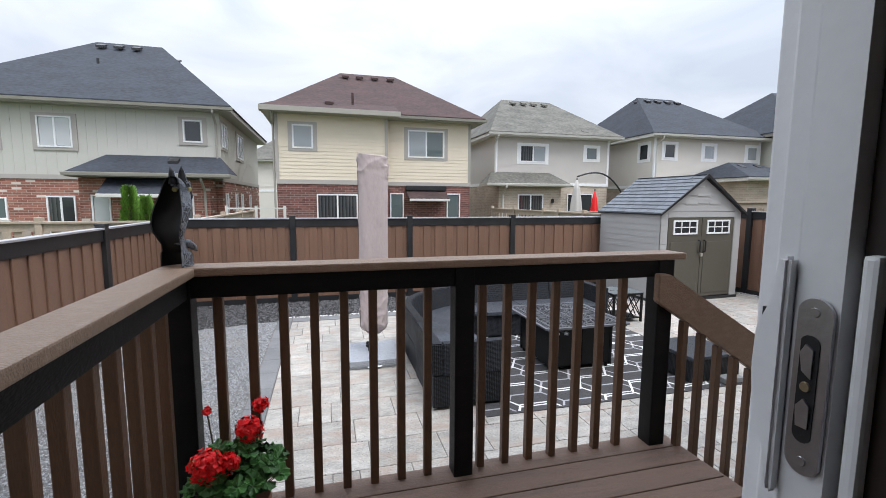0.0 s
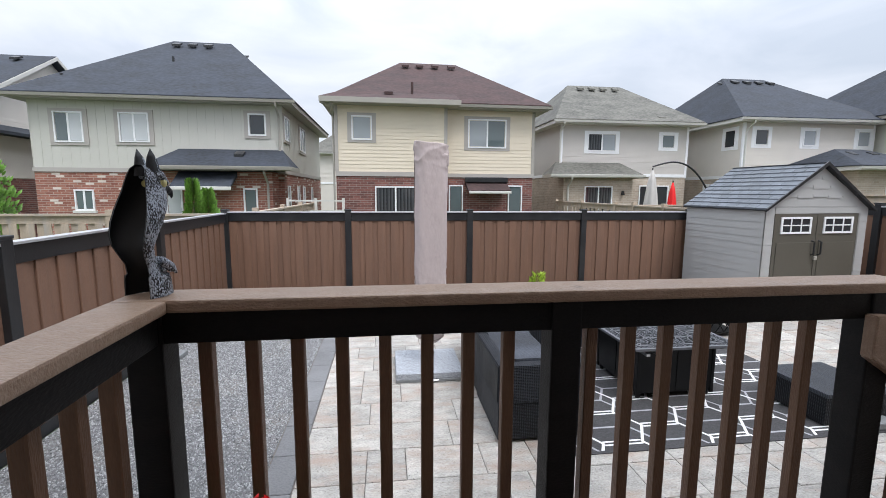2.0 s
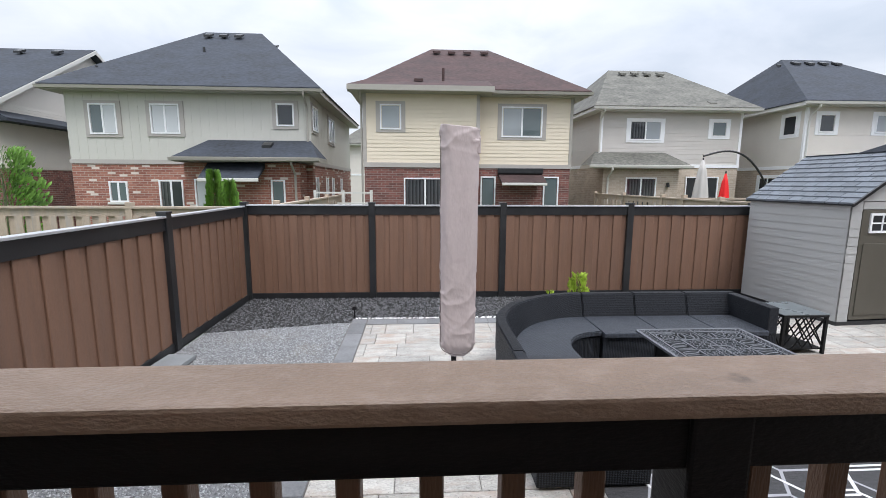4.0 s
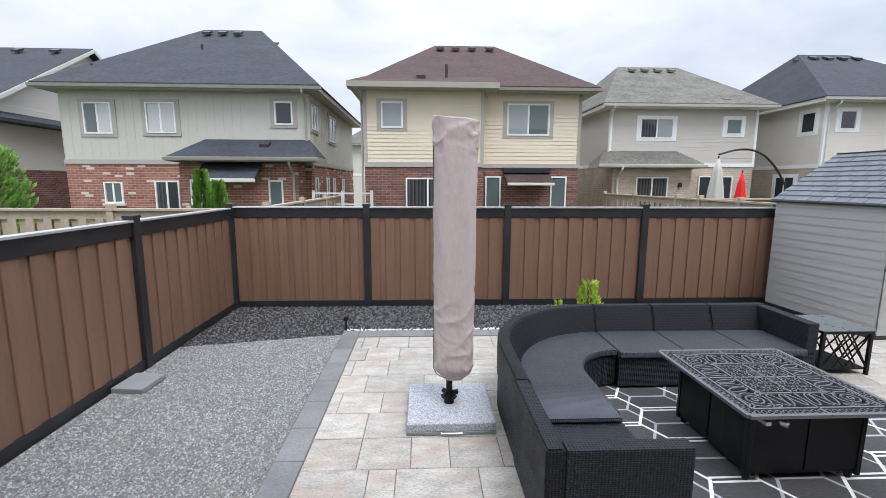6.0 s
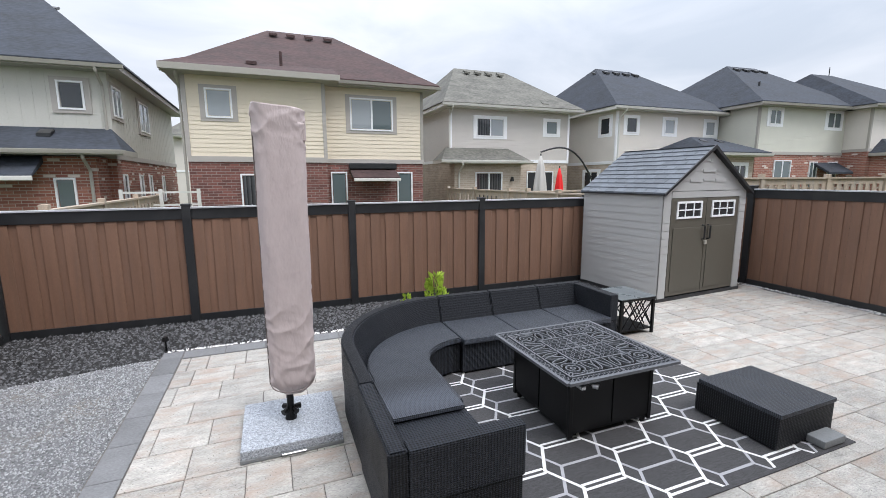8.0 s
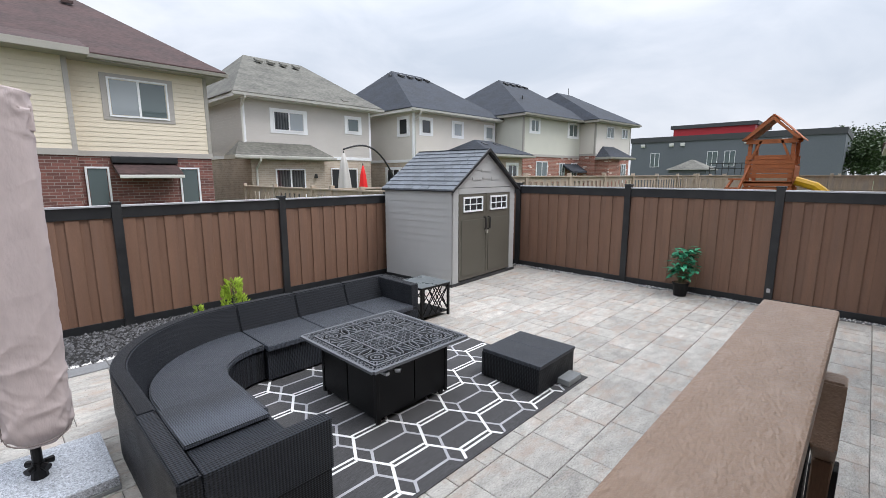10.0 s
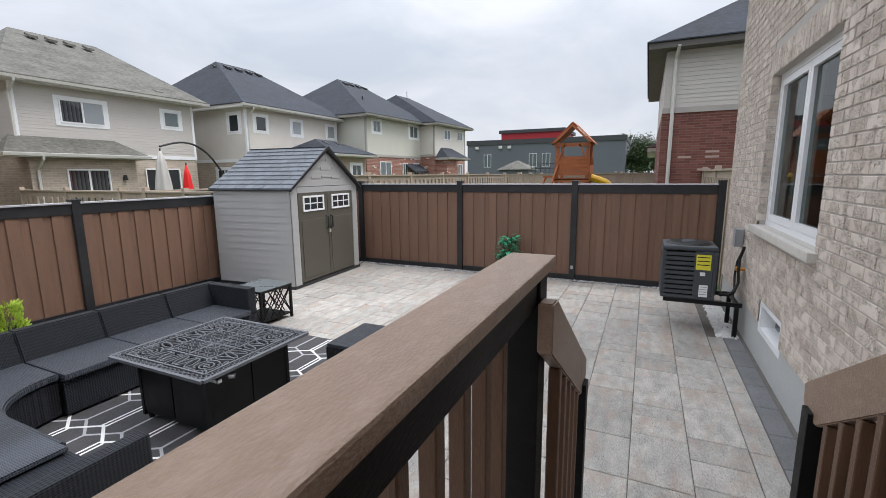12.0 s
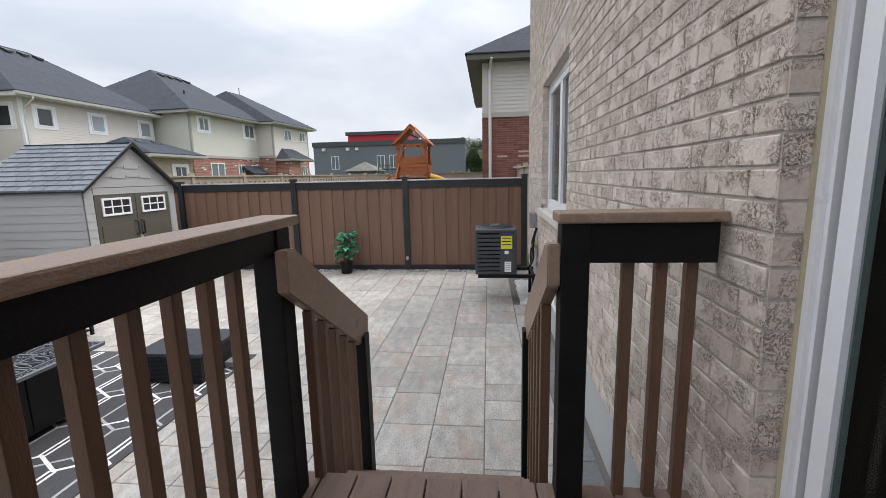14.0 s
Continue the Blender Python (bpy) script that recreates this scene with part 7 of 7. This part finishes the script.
def slab_mesh(name, w, d, material):
    k = (name, round(w, 3), round(d, 3))
    if k not in SLABS:
        bm = bmesh.new()
        g, c, t = 0.003, 0.006, 0.0
        o = [(g, g), (w - g, g), (w - g, d - g), (g, d - g)]
        i = [(g + c, g + c), (w - g - c, g + c), (w - g - c, d - g - c), (g + c, d - g - c)]
        lo = [bm.verts.new((*p, -0.013)) for p in o]
        mi = [bm.verts.new((*p, t - 0.004)) for p in o]
        hi = [bm.verts.new((*p, t)) for p in i]
        for q in range(4):
            r = (q + 1) % 4
            bm.faces.new((lo[q], lo[r], mi[r], mi[q]))
            bm.faces.new((mi[q], mi[r], hi[r], hi[q]))
        bm.faces.new(hi)
        SLABS[k] = mesh_of(name, bm, material)
    return SLABS[k]


rows, y = [], 0.735
x = 2.75
while x < 6.98:
    w = random.choice((0.416, 0.52, 0.624))
    rows.append((x, 0.552, round(min(w, 6.98 - x), 3), 0.181, random.uniform(-0.0015, 0.0015)))
    x += w
while y < 7.80:
    d = 0.416
    x = -0.55 - random.choice((0.0, 0.208, 0.312))
    while x < 9.40:
        w = random.choice((0.208, 0.312, 0.416, 0.416, 0.52, 0.624))
        x0, x1 = max(x, -0.55), min(x + w, 9.40)
        if x1 - x0 > 0.08:
            rows.append((x0, y, round(x1 - x0, 3), min(d, 7.83 - y), random.uniform(-0.0015, 0.0015)))
        x += w
    y += d
near = sorted(rows, key=lambda r: (r[0] + r[2] / 2 - 2.6) ** 2 * 0.6 + (r[1] - 3.6) ** 2)
for x, y, w, d, dz in near[:300]:
    piece("slab", slab_mesh("slab", w, d, M_PAVER), pave, pose(x, y, dz))
M_PAVERREST = island(mat("tan_grey_paver_far", (0.382, 0.366, 0.336), 0.75, 0.42, 5.0, 45, 0.8, stretch=(1, 2.2, 1), dirt=(0.39, 0.30, 0.24), dirt_amt=0.8, dirt_scale=2.4, spots=(34, 0.17, (0.13, 0.115, 0.10), 0.9)), 0.12)
bmq = bmesh.new()
for x, y, w, d, dz in near[300:]:
    g, c = 0.003, 0.006
    o = [(x + g, y + g), (x + w - g, y + g), (x + w - g, y + d - g), (x + g, y + d - g)]
    i = [(x + g + c, y + g + c), (x + w - g - c, y + g + c), (x + w - g - c, y + d - g - c), (x + g + c, y + d - g - c)]
    lo = [bmq.verts.new((*p, -0.013)) for p in o]
    hi = [bmq.verts.new((*p, dz)) for p in i]
    for q in range(4):
        bmq.faces.new((lo[q], lo[(q + 1) % 4], hi[(q + 1) % 4], hi[q]))
    bmq.faces.new(hi)
tagged(part("slabs", bmq, M_PAVERREST, pave), kind="stuff")
edge = thing("patio_border", "charcoal stone border course round the patio", "paving border", (0, 0, 0), 0, "", "structure")
y = 0.74
while y < 8.05:
    piece("border_stone", slab_mesh("border_stone", 0.235, min(0.475, 8.1 - y), M_BORDER), edge, pose(-0.79, y, 0.001))
    y += 0.475
x = -0.55
while x < 6.6:
    piece("border_stone", slab_mesh("border_stone", 0.475, 0.25, M_BORDER), edge, pose(x, 7.835, 0.001))
    x += 0.475
x = 2.75
while x < 7.0:
    piece("border_stone", slab_mesh("border_stone", 0.475, 0.185, M_BORDER), edge, pose(x, 0.365, 0.001))
    x += 0.475
y = 0.80
while y < 7.6:
    piece("border_stone", slab_mesh("border_stone", 0.10, 0.475, M_BORDER), edge, pose(9.402, y, 0.001))
    y += 0.475

# ---------------------------------------------------------------- brickwork of this house
M_BRICK = bpy.data.materials.new("beige_rustic_brick")
M_BRICK.use_nodes = True
bn, bl = M_BRICK.node_tree.nodes, M_BRICK.node_tree.links
bb = bn["Principled BSDF"]
bb.inputs["Roughness"].default_value = 0.9
bco = bn.new("ShaderNodeNewGeometry")
binfo = bn.new("ShaderNodeObjectInfo")
nb = bn.new("ShaderNodeTexNoise")
nb.inputs["Scale"].default_value, nb.inputs["Detail"].default_value, nb.inputs["Distortion"].default_value = 52, 5, 1.3
bl.new(bco.outputs["Position"], nb.inputs["Vector"])
sb = bn.new("ShaderNodeMath")
sb.operation = "SUBTRACT"
sb.inputs[1].default_value = 0.5
bl.new(nb.outputs["Fac"], sb.inputs[0])
ab = bn.new("ShaderNodeMath")
ab.operation = "ABSOLUTE"
bl.new(sb.outputs[0], ab.inputs[0])
crack = bn.new("ShaderNodeMapRange")
crack.inputs["From Min"].default_value, crack.inputs["From Max"].default_value = 0.0, 0.06
bl.new(ab.outputs[0], crack.inputs["Value"])
nbig = bn.new("ShaderNodeTexNoise")
nbig.inputs["Scale"].default_value, nbig.inputs["Detail"].default_value = 9, 3
bl.new(bco.outputs["Position"], nbig.inputs["Vector"])
patch = bn.new("ShaderNodeMapRange")
patch.inputs["From Min"].default_value, patch.inputs["From Max"].default_value = 0.44, 0.56
bl.new(nbig.outputs["Fac"], patch.inputs["Value"])
inv = bn.new("ShaderNodeMath")
inv.operation = "SUBTRACT"
inv.inputs[0].default_value = 1.0
bl.new(crack.outputs[0], inv.inputs[1])
both = bn.new("ShaderNodeMath")
both.operation = "MULTIPLY"
bl.new(inv.outputs[0], both.inputs[0])
bl.new(patch.outputs[0], both.inputs[1])
fineb = bn.new("ShaderNodeTexNoise")
fineb.inputs["Scale"].default_value, fineb.inputs["Detail"].default_value = 70, 4
bl.new(bco.outputs["Position"], fineb.inputs["Vector"])
tone = bn.new("ShaderNodeMapRange")
tone.inputs["To Min"].default_value, tone.inputs["To Max"].default_value = 0.82, 1.18
bl.new(fineb.outputs["Fac"], tone.inputs["Value"])
rnd = bn.new("ShaderNodeMath")
bl.new(binfo.outputs["Random"], rnd.inputs[0])
bl.new(bco.outputs["Random Per Island"], rnd.inputs[1])
frac = bn.new("ShaderNodeMath")
frac.operation = "FRACT"
bl.new(rnd.outputs[0], frac.inputs[0])
base_mix = bn.new("ShaderNodeMix")
base_mix.data_type = "RGBA"
bl.new(frac.outputs[0], base_mix.inputs["Factor"])
base_mix.inputs["A"].default_value, base_mix.inputs["B"].default_value = (0.60, 0.51, 0.435, 1), (0.74, 0.655, 0.575, 1)
crk_mix = bn.new("ShaderNodeMix")
crk_mix.data_type = "RGBA"
crk_mix.inputs["B"].default_value = (0.27, 0.195, 0.13, 1)
cf = bn.new("ShaderNodeMath")
cf.operation = "MULTIPLY"
cf.inputs[1].default_value = 0.95
bl.new(both.outputs[0], cf.inputs[0])
bl.new(cf.outputs[0], crk_mix.inputs["Factor"])
bl.new(base_mix.outputs["Result"], crk_mix.inputs["A"])
bsc = bn.new("ShaderNodeVectorMath")
bsc.operation = "SCALE"
bl.new(crk_mix.outputs["Result"], bsc.inputs[0])
bl.new(tone.outputs[0], bsc.inputs["Scale"])
bl.new(bsc.outputs[0], bb.inputs["Base Color"])
hgt = bn.new("ShaderNodeMath")
hgt.operation = "SUBTRACT"
bl.new(fineb.outputs["Fac"], hgt.inputs[0])
hs = bn.new("ShaderNodeMath")
hs.operation = "MULTIPLY"
hs.inputs[1].default_value = 2.5
bl.new(both.outputs[0], hs.inputs[0])
bl.new(hs.outputs[0], hgt.inputs[1])
bbp = bn.new("ShaderNodeBump")
bbp.inputs["Strength"].default_value, bbp.inputs["Distance"].default_value = 0.7, 0.008
bl.new(hgt.outputs[0], bbp.inputs["Height"])
bl.new(bbp.outputs[0], bb.inputs["Normal"])


def brick_faces(bm, x0, x1, z0, z1, y, back=0.03, c=0.004):
    o = [(x0, z0), (x1, z0), (x1, z1), (x0, z1)]
    i = [(x0 + c, z0 + c), (x1 - c, z0 + c), (x1 - c, z1 - c), (x0 + c, z1 - c)]
    bkv = [bm.verts.new((a, y - back, b)) for a, b in o]
    mid = [bm.verts.new((a, y - c * 0.8, b)) for a, b in o]
    fr = [bm.verts.new((a, y, b)) for a, b in i]
    for q in range(4):
        r = (q + 1) % 4
        bm.faces.new((bkv[q], mid[q], mid[r], bkv[r]))
        bm.faces.new((mid[q], fr[q], fr[r], mid[r]))
    bm.faces.new(fr[::-1])


COURSE, LENGTH, J = 0.0915, 0.262, 0.010
holes = ((DOOR_L, DOOR_R, 0.3, DOOR_T), (WIN[0], WIN[1], WIN[2] - 0.085, WIN[3] + 0.27), (BASE_WIN[0], BASE_WIN[1], 0.3, BASE_WIN[3]))
bricks = []
random.seed(14)
z, r = 0.445, 0
while z < 5.95:
    x = -3.2 - (LENGTH / 2 if r % 2 else 0)
    while x < 9.05:
        spans = [(max(x, -3.2), min(x + LENGTH - J, 9.05))]
        for h in holes:
            if z + COURSE - J > h[2] and z < h[3]:
                nxt = []
                for a, b in spans:
                    if b <= h[0] or a >= h[1]:
                        nxt.append((a, b))
                    else:
                        if h[0] - a > 0.03:
                            nxt.append((a, h[0]))
                        if b - h[1] > 0.03:
                            nxt.append((h[1], b))
                spans = nxt
        for a, b in spans:
            if b - a > 0.025:
                bricks.append((a, b, z, z + COURSE - J))
        x += LENGTH
    z += COURSE
    r += 1
x = WIN[0] - 0.1
while x < WIN[1] + 0.1:
    bricks.append((x, x + COURSE - J, WIN[3] + 0.003, WIN[3] + 0.262))
    x += COURSE
wallb = thing("brickwork", "beige rustic textured face bricks with pale joints", "brick wall", (0, 0, 0), 0, "", "structure")
close = [b for b in bricks if b[0] > 1.5 and b[2] < 2.9]
close.sort(key=lambda b: (b[0] - 1.6) ** 2 + (0.5 * (b[2] - 1.8)) ** 2)
chosen = set(close[:300])
BR = {}
for b in close[:300]:
    w, h = round(b[1] - b[0], 3), round(b[3] - b[2], 3)
    if (w, h) not in BR:
        bm = bmesh.new()
        brick_faces(bm, 0, w, 0, h, 0)
        bmesh.ops.recalc_face_normals(bm, faces=bm.faces[:])
        BR[(w, h)] = mesh_of("brick", bm, M_BRICK)
    piece("brick", BR[(w, h)], wallb, pose(b[0], WALL_Y + random.uniform(-0.002, 0.002), b[2]))
bm = bmesh.new()
for b in bricks:
    if b not in chosen:
        brick_faces(bm, *b, WALL_Y + random.uniform(-0.002, 0.002))
# returns of the brick into the door and window openings
zz, q = 0.445, 0
while zz < 3.2:
    for hx, s in ((DOOR_R, 1), (WIN[1], 1), (WIN[0], -1), (DOOR_L, -1)):
        if (hx in (DOOR_R, DOOR_L) and DECK_Z < zz < DOOR_T) or (hx in (WIN[0], WIN[1]) and WIN[2] < zz < WIN[3] - 0.05):
            quad_box(bm, hx - (0.004 if s > 0 else -0.0), hx + (0.0 if s > 0 else 0.004), 0.251 if hx in (DOOR_L, DOOR_R) else 0.255, WALL_Y - 0.003, zz, zz + COURSE - J)
    zz += COURSE
bmesh.ops.recalc_face_normals(bm, faces=bm.faces[:])
tagged(part("bricks", bm, M_BRICK, wallb), kind="stuff")
